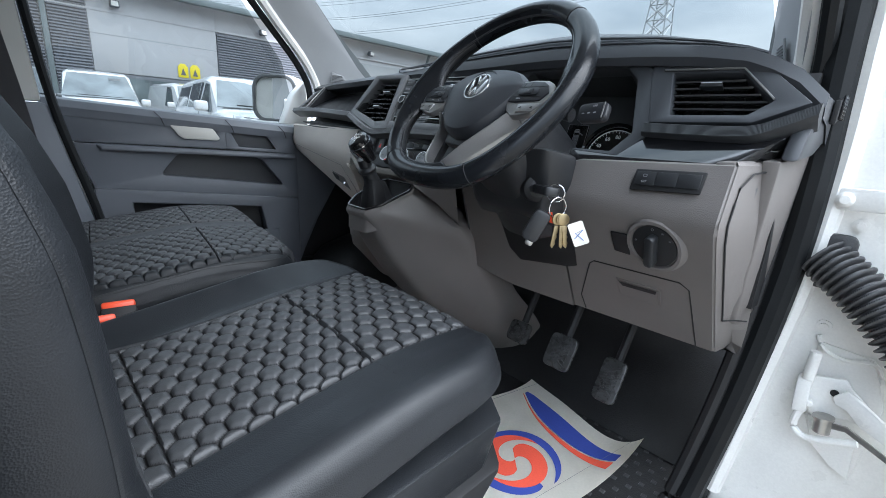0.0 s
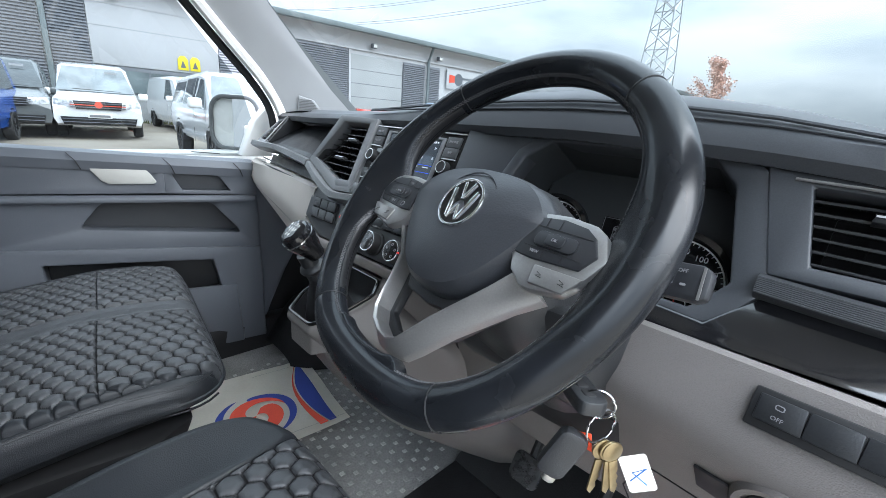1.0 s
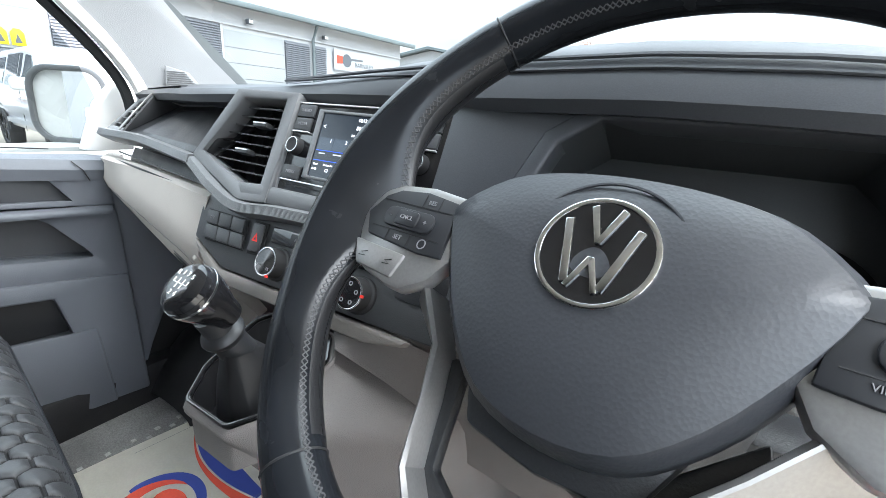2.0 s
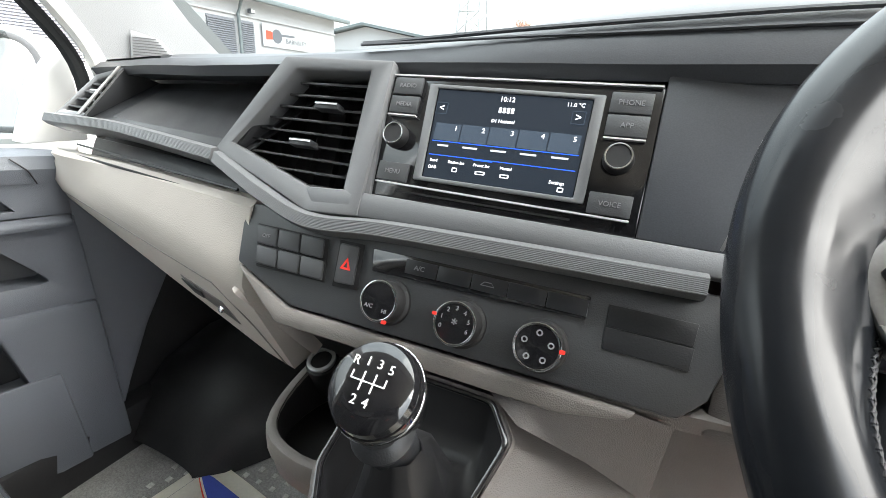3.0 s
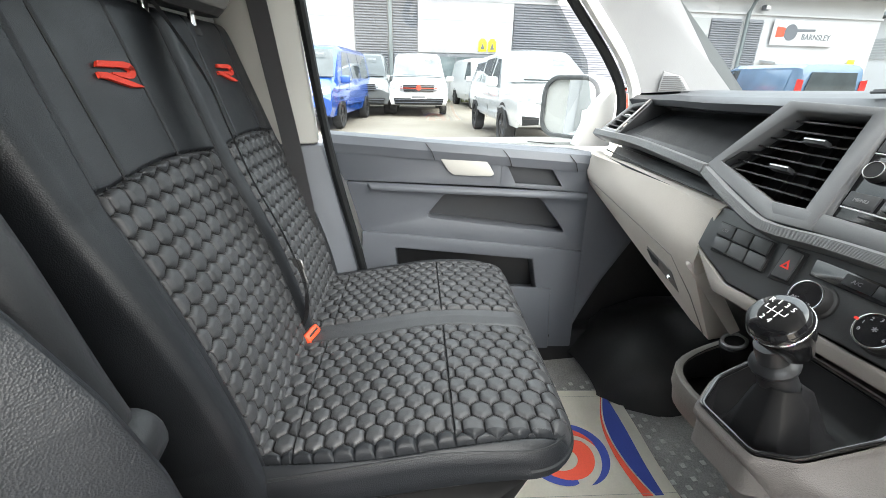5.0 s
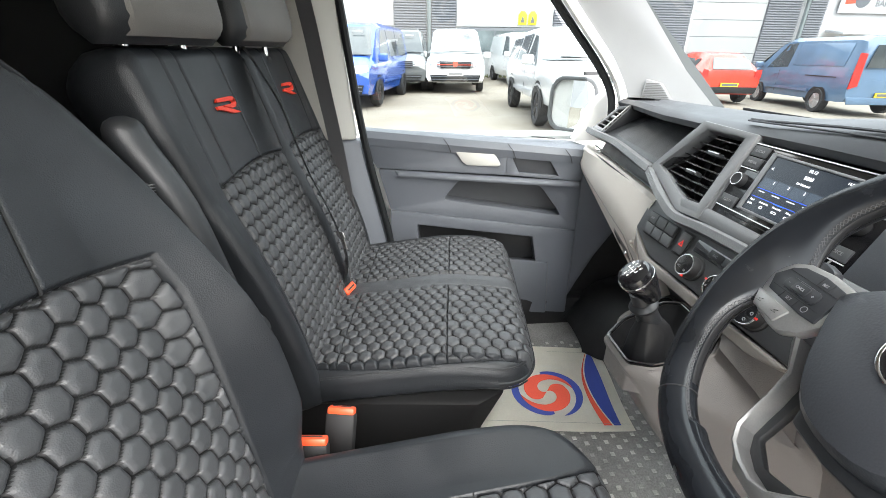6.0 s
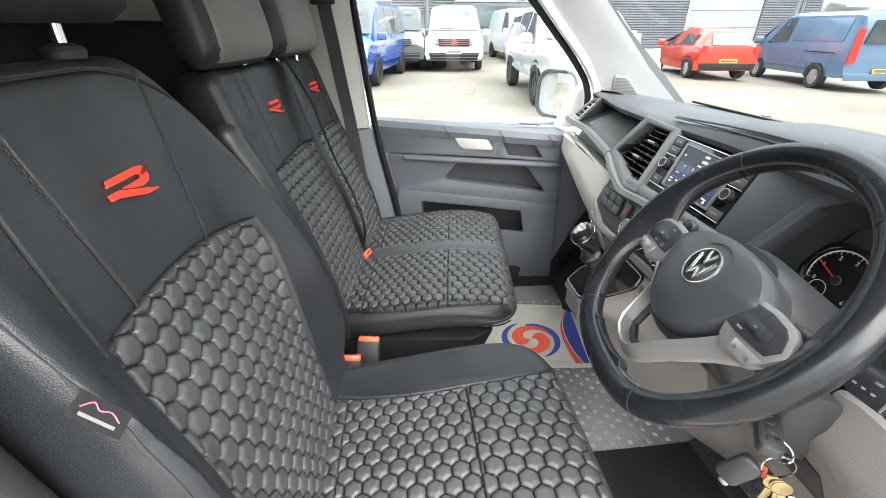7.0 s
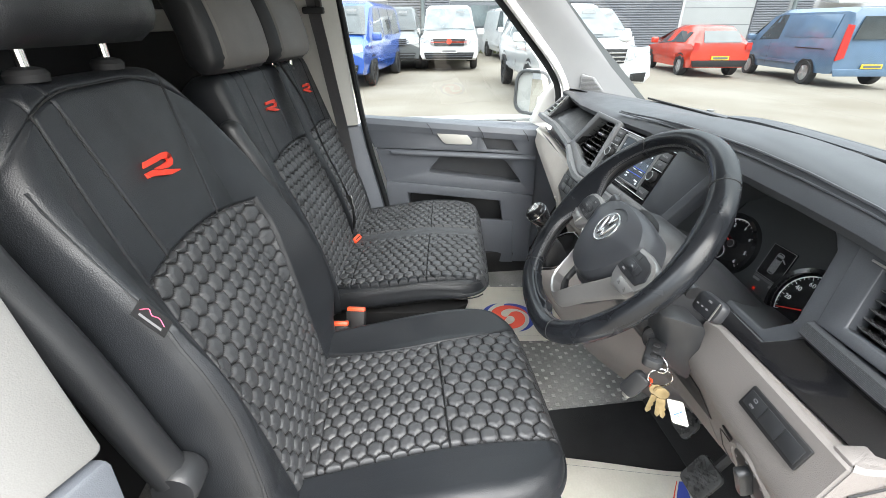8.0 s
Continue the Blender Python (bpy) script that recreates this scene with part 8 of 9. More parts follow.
part("bin_front", dslab([(0.245, 0.83), (0.72, 0.80), (0.73, 0.60), (0.22, 0.60)], 0.012, 0.022, 0.005), DOORGREY, door)
# painted outer shell
part("outer_skin", box(-1.90, -1.80, 0.06, 0.98, 0.5, 1.195, 0.02), CREAM, door, "white painted outer skin")
# kick panel between door and footwell
kp = slab([(-1.612, 0.80, 1.17), (-1.575, 0.90, 1.17), (-1.565, 1.02, 1.10), (-1.572, 0.96, 0.96), (-1.588, 0.885, 0.82), (-1.60, 0.835, 0.70), (-1.61, 0.80, 0.60), (-1.625, 0.77, 0.62)], (-0.05, 0, 0), 0.01)
whole("kick_panel", kp, DOORGREY, "slate grey plastic kick panel beside the footwell", "kick panel", kind="structure")
whole("footwell_side", slab([(-1.645, 0.76, 1.17), (-1.60, 0.95, 1.17), (-1.60, 1.32, 1.15), (-1.60, 1.32, 0.54), (-1.635, 0.76, 0.54)], (-0.04, 0, 0), 0.006), ARCH, "near-black side of the passenger footwell", "footwell", kind="structure")
# glass
gl = bmesh.new()
vs = [gl.verts.new(p) for p in ((-1.775, 0.10, 1.20), (-1.775, 0.90, 1.18), (-1.74, 0.82, 1.42), (-1.69, 0.62, 1.65), (-1.64, 0.40, 1.85), (-1.64, 0.06, 1.86))]
gl.faces.new(vs)
wn1 = part("window_pane", gl, GLASS, door, "door glass, tinted to dim the outdoors")
wn1.visible_shadow = False
# mirror triangle infill and the mirror itself
part("mirror_sail", slab([(-1.70, 0.80, 1.19), (-1.69, 0.90, 1.19), (-1.67, 0.885, 1.36), (-1.69, 0.84, 1.30)], (-0.05, 0, 0), 0.006), CREAM, door)
mir = thing("door_mirror", "white door mirror with grey rim on the passenger door", "mirror", at=T(-1.83, 0.83, 1.3))
mmat = axes((-1.862, 0.842, 1.287), (math.cos(radians(35)), math.sin(radians(35)), 0), (0, 0.05, 1))
ol = rrect(0.200, 0.190, 0.058, 7)
rings = []
for k, z, dx in ((1.0, 0.0, 0), (1.03, -0.02, 0.0), (1.0, -0.055, 0.012), (0.86, -0.095, 0.03), (0.55, -0.125, 0.045), (0.1, -0.135, 0.05)):
    rings.append([mmat @ Vector((x * k + dx, y * k, z)) for x, y in ol])
part("shell", loft(rings), CREAM, mir, "white painted mirror shell")
part("rim", ring2(ol, rrect(0.172, 0.162, 0.046, 7), 0.012, mmat @ T(0, 0, -0.002), 0.004), SILVERGREY, mir, "grey mirror rim")
part("mirror_glass", plate(rrect(0.174, 0.164, 0.046, 7), 0.002, mmat @ T(0, 0, -0.001) @ Matrix.Rotation(radians(-5.5), 4, "Y")), MIRROR, mir, "silvered mirror glass")
part("arm", bev(loft([[(-1.70, 0.83, 1.20), (-1.70, 0.90, 1.20), (-1.70, 0.90, 1.25), (-1.70, 0.83, 1.25)], [(-1.76, 0.83, 1.22), (-1.76, 0.89, 1.22), (-1.76, 0.89, 1.29), (-1.76, 0.83, 1.29)]]), 0.008), CREAM, mir)

# ---- driver door opening: hinge pillar, seals, wiring boot, check strap ----
hpil = [(-0.075, 1.90), (-0.058, 1.60), (-0.050, 1.40), (-0.043, 1.25), (-0.048, 1.05), (-0.064, 0.90), (-0.088, 0.57), (-0.105, 0.40), (0.115, 0.40), (0.13, 0.80), (0.13, 1.90)]
pil = whole("hinge_pillar", slab([(x, 0.885, z) for x, z in hpil], (0, 0.04, 0), 0.008), DIRTYWHITE, "dusty white painted hinge pillar of the driver door", "pillar", kind="structure")
part("door_seal", tube(catmull([(-0.088, 0.87, 1.75), (-0.082, 0.87, 1.50), (-0.072, 0.868, 1.30), (-0.066, 0.866, 1.18), (-0.067, 0.866, 1.03), (-0.083, 0.86, 0.82), (-0.110, 0.84, 0.60), (-0.118, 0.76, 0.545), (-0.118, 0.40, 0.53), (-0.118, 0.05, 0.53)], 5), 0.021, 10), SEAL, pil, "thick black rubber door seal")
part("seal_lip", tube(catmull([(-0.105, 0.862, 1.28), (-0.095, 0.86, 1.18), (-0.094, 0.858, 1.03), (-0.108, 0.85, 0.82), (-0.135, 0.83, 0.60), (-0.142, 0.76, 0.555), (-0.142, 0.40, 0.54)], 5), 0.012, 8), MATTBLACK, pil)
part("flange", tube(catmull([(-0.056, 0.880, 1.70), (-0.046, 0.880, 1.40), (-0.038, 0.880, 1.22), (-0.042, 0.880, 1.04), (-0.058, 0.876, 0.86), (-0.084, 0.870, 0.60)], 5), 0.014, 8), DIRTYWHITE, pil)
for x, z in ((-0.006, 0.960), (0.059, 0.772), (-0.002, 1.12)):
    part("bolt", lathe([(0, 0), (0.010, 0), (0.010, 0.003), (0.0055, 0.003), (0.0055, 0.007), (0, 0.007)], 12, axes((x, 0.884, z), (1, 0, 0), (0, 0, 1))), DIRTYWHITE, pil)
part("recess_plate", slab([(-0.006, 0.880, 0.935), (0.06, 0.880, 0.930), (0.085, 0.880, 0.86), (0.078, 0.880, 0.73), (0.053, 0.880, 0.743), (0.021, 0.880, 0.77), (0.0, 0.880, 0.82)], (0, 0.006, 0), 0.002), DIRTYWHITE, pil)
part("recess_rib", tube(catmull([(-0.008, 0.879, 0.945), (0.003, 0.878, 0.925), (0.03, 0.878, 0.918), (0.06, 0.878, 0.925), (0.075, 0.878, 0.90)], 4), 0.0035, 6), DIRTYWHITE, pil)
part("pillar_side", box(0.115, 0.15, 0.895, 1.6, 0.4, 1.22, 0.01), DIRTYWHITE, pil)
# wiring boot
boot = thing("wiring_boot", "black corrugated rubber wiring boot between pillar and door", "cable boot", at=T(0.0, 0.86, 1.05))
p0, p1 = Vector((-0.033, 0.874, 1.068)), Vector((0.125, 0.81, 0.930))
line = [p0.lerp(p1, k / 104) + Vector((0, 0, 0.012 * math.sin(k / 104 * math.pi))) for k in range(105)]
part("bellows", tube(line, [0.029 + (0.005 if k % 5 in (1, 2) else (0.002 if k % 5 == 3 else -0.004)) for k in range(105)], 20), RUBBER, boot, "", 60)
part("collar", plate(rrect(0.05, 0.085, 0.012, 3), 0.014, axes((-0.022, 0.884, 1.062), (1, 0, 0), (0.1, 0, 1)), 0.004), RUBBER, boot)
# check strap and latch
chk = thing("door_check_strap", "white painted door check strap and hinge bracket", "hinge", at=T(0.03, 0.87, 0.85))
part("bracket", slab([(-0.016, 0.845, 0.877), (0.002, 0.845, 0.880), (0.006, 0.845, 0.827), (-0.012, 0.845, 0.823)], (0, 0.030, 0), 0.003), DIRTYWHITE, chk)
part("pin", tube([(-0.004, 0.856, 0.925), (-0.004, 0.856, 0.86)], 0.0075, 12), DIRTYWHITE, chk)
part("loop", tube(catmull([(-0.002, 0.852, 0.828), (-0.004, 0.85, 0.800), (0.010, 0.848, 0.787), (0.032, 0.846, 0.794), (0.070, 0.842, 0.812)], 5), 0.0055, 10), DIRTYWHITE, chk)
part("hinge_leaf", slab([(-0.002, 0.862, 0.883), (0.038, 0.862, 0.894), (0.047, 0.862, 0.881), (0.066, 0.862, 0.866), (0.075, 0.862, 0.829), (0.053, 0.862, 0.832), (0.008, 0.862, 0.822)], (0, 0.008, 0), 0.002), DIRTYWHITE, chk)
part("leaf_hole", disc(0.0055, 0.001, axes((0.030, 0.8615, 0.868), (1, 0, 0), (0, 0, 1)), 16), MATTBLACK, chk)
part("hook", slab([(0.029, 0.848, 0.866), (0.041, 0.848, 0.883), (0.066, 0.842, 0.873), (0.110, 0.82, 0.850), (0.110, 0.82, 0.828), (0.066, 0.842, 0.837), (0.048, 0.848, 0.852), (0.034, 0.848, 0.855)], (0, 0.007, 0), 0.003), DIRTYWHITE, chk)
part("bush", lathe([(0, 0), (0.006, 0), (0.006, 0.010), (0.004, 0.012), (0, 0.012)], 14, axes((0.006, 0.860, 0.842), (1, 0, 0), (0, 0, 1))), DIRTYWHITE, chk)
rl = part("roller", tube([(0.027, 0.848, 0.830), (0.029, 0.848, 0.806)], 0.011, 18), STEEL, chk, "worn steel roller")
part("roller_flange", tube([(0.0265, 0.848, 0.832), (0.0272, 0.848, 0.828)], 0.0135, 18), STEEL, rl)
part("arm", slab([(0.030, 0.846, 0.824), (0.054, 0.842, 0.831), (0.10, 0.82, 0.820), (0.14, 0.80, 0.80), (0.14, 0.80, 0.792), (0.10, 0.82, 0.811), (0.054, 0.842, 0.822), (0.031, 0.846, 0.815)], (0, 0.004, 0), 0.001), STEEL, chk)
part("base_plate", slab([(0.008, 0.870, 0.816), (0.068, 0.870, 0.808), (0.076, 0.870, 0.733), (0.053, 0.870, 0.743), (0.021, 0.870, 0.77)], (0, 0.006, 0), 0.002), DIRTYWHITE, chk)
hng = pil
part("hinge", slab([(-0.042, 0.868, 1.172), (0.06, 0.85, 1.176), (0.066, 0.85, 1.146), (-0.036, 0.868, 1.140)], (0, 0.012, 0), 0.003), DIRTYWHITE, hng)
part("bolt", lathe([(0, 0), (0.011, 0), (0.011, 0.005), (0.006, 0.009), (0, 0.009)], 14, axes((-0.027, 0.866, 1.156), (1, 0, 0), (0, 0, 1))), DIRTYWHITE, hng)
# the open driver door
dd = thing("door_2", "open white driver door seen edge on", "door", kind="structure", at=T(0.2, 0.8, 0.6))
part("shell", bev(loft([[(0.14, 0.86, 0.45), (0.17, 0.74, 0.45), (1.05, 0.98, 0.45), (1.02, 1.10, 0.45)], [(0.14, 0.86, 1.22), (0.17, 0.74, 1.22), (1.05, 0.98, 1.24), (1.02, 1.10, 1.24)]]), 0.015), DIRTYWHITE, dd)
part("inner_panel", slab([(0.24, 0.752, 0.55), (1.0, 0.958, 0.55), (1.0, 0.958, 1.2), (0.24, 0.752, 1.2)], (0.01, -0.035, 0), 0.008), DOORGREY, dd)
whole("sill_right", box(-0.13, 0.03, -0.05, 0.90, 0.42, 0.515, 0.015), DIRTYWHITE, "white painted driver door sill", "sill", kind="structure")

# ---- outdoors: yard, buildings, parked vehicles ----
G = 0.010


def gz(x, y=0.0):
    """Height of the yard, which falls away towards the far end."""
    return -G * (x + 0.8) - 0.026 * min(10, max(0, y - 5))


YARD = mat("worn_yard_concrete", (0.25, 0.225, 0.19), 0.85, grain=0.10, gscale=60, var=0.3, vscale=0.42, bump=0.4, bscale=40, dist=0.01, rvar=0.1, alt=(0.18, 0.152, 0.118))
CLADDING = mat("grey_metal_cladding", (0.21, 0.22, 0.25), 0.45, metal=0.1, var=0.06, vscale=0.5, grain=0.03, gscale=30)
WHITEPANEL = mat("white_wall_panel", (0.50, 0.505, 0.525), 0.5, var=0.04, vscale=0.4, grain=0.03, gscale=20)
EAVES = mat("grey_roof_fascia", (0.16, 0.19, 0.20), 0.5, var=0.08, vscale=0.6)
DOORPANEL = mat("pale_grey_door", (0.36, 0.37, 0.38), 0.5, var=0.05, vscale=0.6)
FRAME = mat("dark_window_frame", (0.12, 0.13, 0.15), 0.4)
PANE = mat("reflecting_window", (0.14, 0.17, 0.18), 0.08, var=0.3, vscale=0.8, coat=0.3)
YELLOW = mat("yellow_sign", (0.80, 0.66, 0.02), 0.5)
BRICKGREY = mat("grey_plinth", (0.20, 0.195, 0.19), 0.7, var=0.1, vscale=1.0)
GALV = mat("galvanised_steel", (0.42, 0.43, 0.44), 0.4, metal=0.6, var=0.15, vscale=4)
GRASS = mat("verge_grass", (0.09, 0.10, 0.035), 0.9, grain=0.3, gscale=60, var=0.4, vscale=1.0)
LEAF = mat("pale_autumn_leaf", (0.66, 0.46, 0.38), 0.8, var=0.3, vscale=2)
BARK = mat("grey_bark", (0.12, 0.10, 0.08), 0.9, var=0.3, vscale=6)
TYRE = mat("tyre_rubber", (0.022, 0.022, 0.023), 0.7, grain=0.2, gscale=60)
ALLOY_DARK = mat("dark_alloy", (0.05, 0.05, 0.055), 0.3, metal=0.7)
ALLOY = mat("silver_alloy", (0.5, 0.5, 0.5), 0.35, metal=0.7, var=0.1, vscale=9)
LAMP = mat("headlamp_glass", (0.55, 0.57, 0.6), 0.08, coat=0.6, var=0.4, vscale=14)
TAIL = mat("red_tail_lamp", (0.5, 0.02, 0.015), 0.12, coat=0.6)
CARGLASS = mat("car_glass", (0.045, 0.055, 0.06), 0.05, coat=0.6, var=0.3, vscale=2)
# pale mottled colour paints the reflected sky into these windscreens
CARGLASS_SKY = mat("painted_sky_windscreen", (0.17, 0.19, 0.2), 0.06, coat=0.6, var=0.4, vscale=1.5)
PLATE_W = mat("white_plate", (0.75, 0.75, 0.72), 0.5)
PLATE_Y = mat("yellow_plate", (0.80, 0.55, 0.03), 0.5)
PAINT_WHITE = mat("white_vehicle_paint", (0.72, 0.73, 0.74), 0.2, coat=0.7, var=0.03, vscale=2)
PAINT_BLUE = mat("bright_blue_paint", (0.03, 0.10, 0.42), 0.2, coat=0.8, var=0.08, vscale=2)
PAINT_GREY = mat("dark_grey_paint", (0.10, 0.11, 0.115), 0.22, coat=0.8, var=0.08, vscale=2)
PAINT_RED = mat("orange_red_paint", (0.62, 0.045, 0.02), 0.22, coat=0.8, var=0.06, vscale=2)
PAINT_SLATE = mat("slate_blue_paint", (0.10, 0.17, 0.27), 0.25, coat=0.7, var=0.08, vscale=2)

bm = bmesh.new()
rx = [-400, -120, -60, -40, -30, -24, -20, -16, -12, -8, -4, 0, 4, 10, 40, 120, 400]
ry = [-400, -120, -60, -30, -20, -10, -5, 0, 5, 10, 15, 20, 30, 50, 120, 400]
vv = [[bm.verts.new((x, y, gz(max(-26, min(20, x)), y))) for y in ry] for x in rx]
for i in range(len(rx) - 1):
    for j in range(len(ry) - 1):
        bm.faces.new([vv[i][j], vv[i + 1][j], vv[i + 1][j + 1], vv[i][j + 1]])
whole("ground", bm, YARD, "worn pale concrete yard with darker patches", "ground", kind="structure")
# thin strip of grass and weeds under the wall
bm = bmesh.new()
rnd = random.Random(11)
for i in range(900):
    x, y = -23.55 + rnd.uniform(-0.35, 0.45) * rnd.random(), rnd.uniform(-8, 14)
    h, a = rnd.uniform(0.05, 0.2), rnd.uniform(0, 6.28)
    z = gz(x, y)
    dx, dy = 0.03 * math.cos(a), 0.03 * math.sin(a)
    bm.faces.new([bm.verts.new((x - dx, y - dy, z)), bm.verts.new((x + dx, y + dy, z)), bm.verts.new((x + rnd.uniform(-0.06, 0.06), y + rnd.uniform(-0.06, 0.06), z + h))])
whole("grass", bm, GRASS, "thin strip of green weeds along the wall", "grass", kind="stuff")

# ---- unit building with shutters ----
BX = -24.0
bz = gz(BX)
bld = thing("warehouse", "long grey and white clad industrial unit with roller shutters", "building", at=T(BX, 10, bz))
part("wall", box(BX - 12, BX - 0.10, -14, 30.2, bz - 0.3, 6.35), WHITEPANEL, bld, "white panelled wall")
part("plinth", box(BX - 0.10, BX - 0.04, -14, 30.2, bz - 0.3, bz + 0.5), BRICKGREY, bld)


def louvres(y0, y1, z0, z1, name="cladding", pitch=0.115):
    n = int((z1 - z0) / pitch)
    o = part(name, box(BX - 0.09, BX - 0.055, y0, y1, z0, z1), CLADDING, bld, "grey horizontal profiled cladding", 20)
    bm = bmesh.new()
    a = [bm.verts.new((BX + d, y, z0 + h)) for y in (y0, y1) for d, h in ((-0.06, 0.0), (0.02, 0.012), (0.02, pitch * 0.55), (-0.05, pitch * 0.75))]
    for i in range(3):
        bm.faces.new([a[i], a[4 + i], a[5 + i], a[i + 1]])
    bm.faces.new(a[:4])
    bm.faces.new(a[4:][::-1])
    me = to_mesh("slat", bm, CLADDING, 20)
    for k in range(n):
        sl = new("slat", me)
        sl.parent = o
        sl.location = (0, 0, k * pitch)
    return o


louvres(-13.5, -5.2, bz + 0.5, 5.25)
louvres(-0.05, 1.50, bz + 0.1, 6.2)
louvres(1.75, 2.95, bz + 0.1, 6.2)
louvres(7.85, 14.95, bz + 0.1, 5.2, "roller_shutter")
louvres(19.05, 20.9, bz + 0.1, 5.0)
louvres(21.35, 22.3, bz + 0.1, 5.0)
part("downpipe", box(BX, BX + 0.12, 1.54, 1.72, bz, 6.4, 0.02), EAVES, bld, "grey downpipe")
part("downpipe", tube([(BX + 0.1, 21.12, bz), (BX + 0.1, 21.12, 5.3), (BX + 0.5, 21.12, 6.1)], 0.1, 8), EAVES, bld, "grey downpipe")
for y0, y1 in ((2.98, 7.80), (-5.1, -0.1)):
    part("panel", box(BX - 0.06, BX - 0.01, y0, y1, 2.90, 6.2, 0.01), WHITEPANEL, bld, "white wall panel")
    part("seam", box(BX - 0.009, BX + 0.0, y0, y1, 4.35, 4.38), DOORPANEL, bld)
    wf = part("window_band", box(BX - 0.05, BX, y0, y1, 1.75, 2.86, 0.02), FRAME, bld, "dark framed window band")
    n = 5
    for k in range(n):
        a = y0 + 0.08 + (y1 - y0 - 0.1) * k / n
        part("pane", box(BX - 0.02, BX + 0.012, a, a + (y1 - y0 - 0.1) / n - 0.08, 1.83, 2.72), PANE, wf)
    part("under_window", box(BX - 0.05, BX - 0.008, y0, y1, bz + 0.3, 1.74), DOORPANEL, bld, "pale grey panel under the windows")
part("reveal", box(BX - 0.06, BX + 0.01, 14.98, 15.12, bz, 5.2), WHITEPANEL, bld)
dr = part("loading_door", box(BX - 0.08, BX - 0.03, 15.15, 18.95, bz, 4.98, 0.01), DOORPANEL, bld, "pale grey sectional loading door")
for k in range(1, 6):
    part("joint", box(BX - 0.03, BX - 0.022, 15.15, 18.95, bz + k * 0.78, bz + k * 0.78 + 0.025), FRAME, dr)
part("fascia_band", box(BX - 0.08, BX + 0.02, -14, 30.2, 5.22, 5.32), WHITEPANEL, bld)
roof = part("roof", slab([(BX + 0.75, -15, 6.25), (BX + 0.75, 31.0, 6.25), (BX - 13, 31.0, 8.2), (BX - 13, -15, 8.2)], (0, 0, 0.12), 0.02), EAVES, bld, "grey sheet roof")
part("gutter", box(BX + 0.55, BX + 0.85, -15, 31.0, 6.08, 6.36, 0.05), EAVES, bld, "grey gutter and fascia")
part("soffit", slab([(BX - 0.1, -15, 6.2), (BX - 0.1, 31.0, 6.2), (BX + 0.56, 31.0, 6.12), (BX + 0.56, -15, 6.12)], (0, 0, 0.03)), WHITEPANEL, bld)
for y in (16.6, 22.0, 3.9, 10.0):
    fl = part("flood_lamp", box(BX + 0.05, BX + 0.35, y - 0.16, y + 0.16, 5.42, 5.68, 0.04), FRAME, bld, "wall flood lamp")
    part("lens", box(BX + 0.351, BX + 0.36, y - 0.12, y + 0.12, 5.46, 5.64), PLATE_W, fl)
for y in (6.05, 6.55):
    sg = part("warning_sign", slab([(BX + 0.02, y, 3.0), (BX + 0.02, y + 0.42, 3.0), (BX + 0.02, y + 0.42, 3.45), (BX + 0.02, y + 0.3, 3.6), (BX + 0.02, y + 0.12, 3.6), (BX + 0.02, y, 3.45)], (0.02, 0, 0), 0.004), YELLOW, bld, "yellow warning sign")
    part("bars", slab([(BX + 0.045, y + 0.1, 3.1), (BX + 0.045, y + 0.32, 3.1), (BX + 0.045, y + 0.21, 3.42)], (0.004, 0, 0)), FRAME, sg)
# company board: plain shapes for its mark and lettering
bd = part("sign_board", box(BX + 0.02, BX + 0.07, 22.9, 27.2, 3.75, 5.05, 0.02), WHITEPANEL, bld, "white sign board with plain bars")
part("mark", lathe([(0, 0), (0.42, 0), (0.42, 0.02), (0, 0.02)], 24, axes((BX + 0.07, 24.1, 4.42), (0, 1, 0), (0, 0, 1))), FRAME, bd)
part("mark", slab([(BX + 0.075, 23.15, 4.15), (BX + 0.075, 23.7, 4.2), (BX + 0.075, 23.7, 4.65), (BX + 0.075, 23.15, 4.7)], (0.01, 0, 0)), PAPER_RED, bd)
part("lettering", words("BARNSLEY", 0.42, axes((BX + 0.08, 25.85, 4.2), (0, 1, 0), (0, 0, 1)), 0.006), FRAME, bd)
part("bars", slab([(BX + 0.075, 24.5, 4.45), (BX + 0.075, 25.7, 4.5), (BX + 0.075, 25.7, 4.62), (BX + 0.075, 24.5, 4.6)], (0.01, 0, 0)), FRAME, bd)
part("canopy", slab([(BX, 22.6, 2.85), (BX + 1.1, 22.6, 2.72), (BX + 1.1, 25.2, 2.72), (BX, 25.2, 2.85)], (0, 0, 0.14), 0.03), WHITEPANEL, bld, "flat entrance canopy")
part("gable_sign", box(BX + 0.02, BX + 0.05, 28.6, 29.1, 2.6, 3.1, 0.01), YELLOW, bld)

bld.location.z -= 0.37

# steel hoops before the wall
for y in (0.4, 0.95, 4.9, 5.5, 8.4):
    hp_ = thing("bollard_hoop", "galvanised steel hoop barrier in front of the wall", "barrier", group="steel hoops", at=T(-22.6, y, gz(-22.6)))
    z0 = gz(-22.6)
    part("hoop", tube(catmull([(-22.6, y, z0), (-22.6, y, z0 + 0.75), (-22.6, y + 0.1, z0 + 0.95), (-22.6, y + 0.35, z0 + 0.95), (-22.6, y + 0.45, z0 + 0.75), (-22.6, y + 0.45, z0)], 5), 0.035, 8), GALV, hp_)

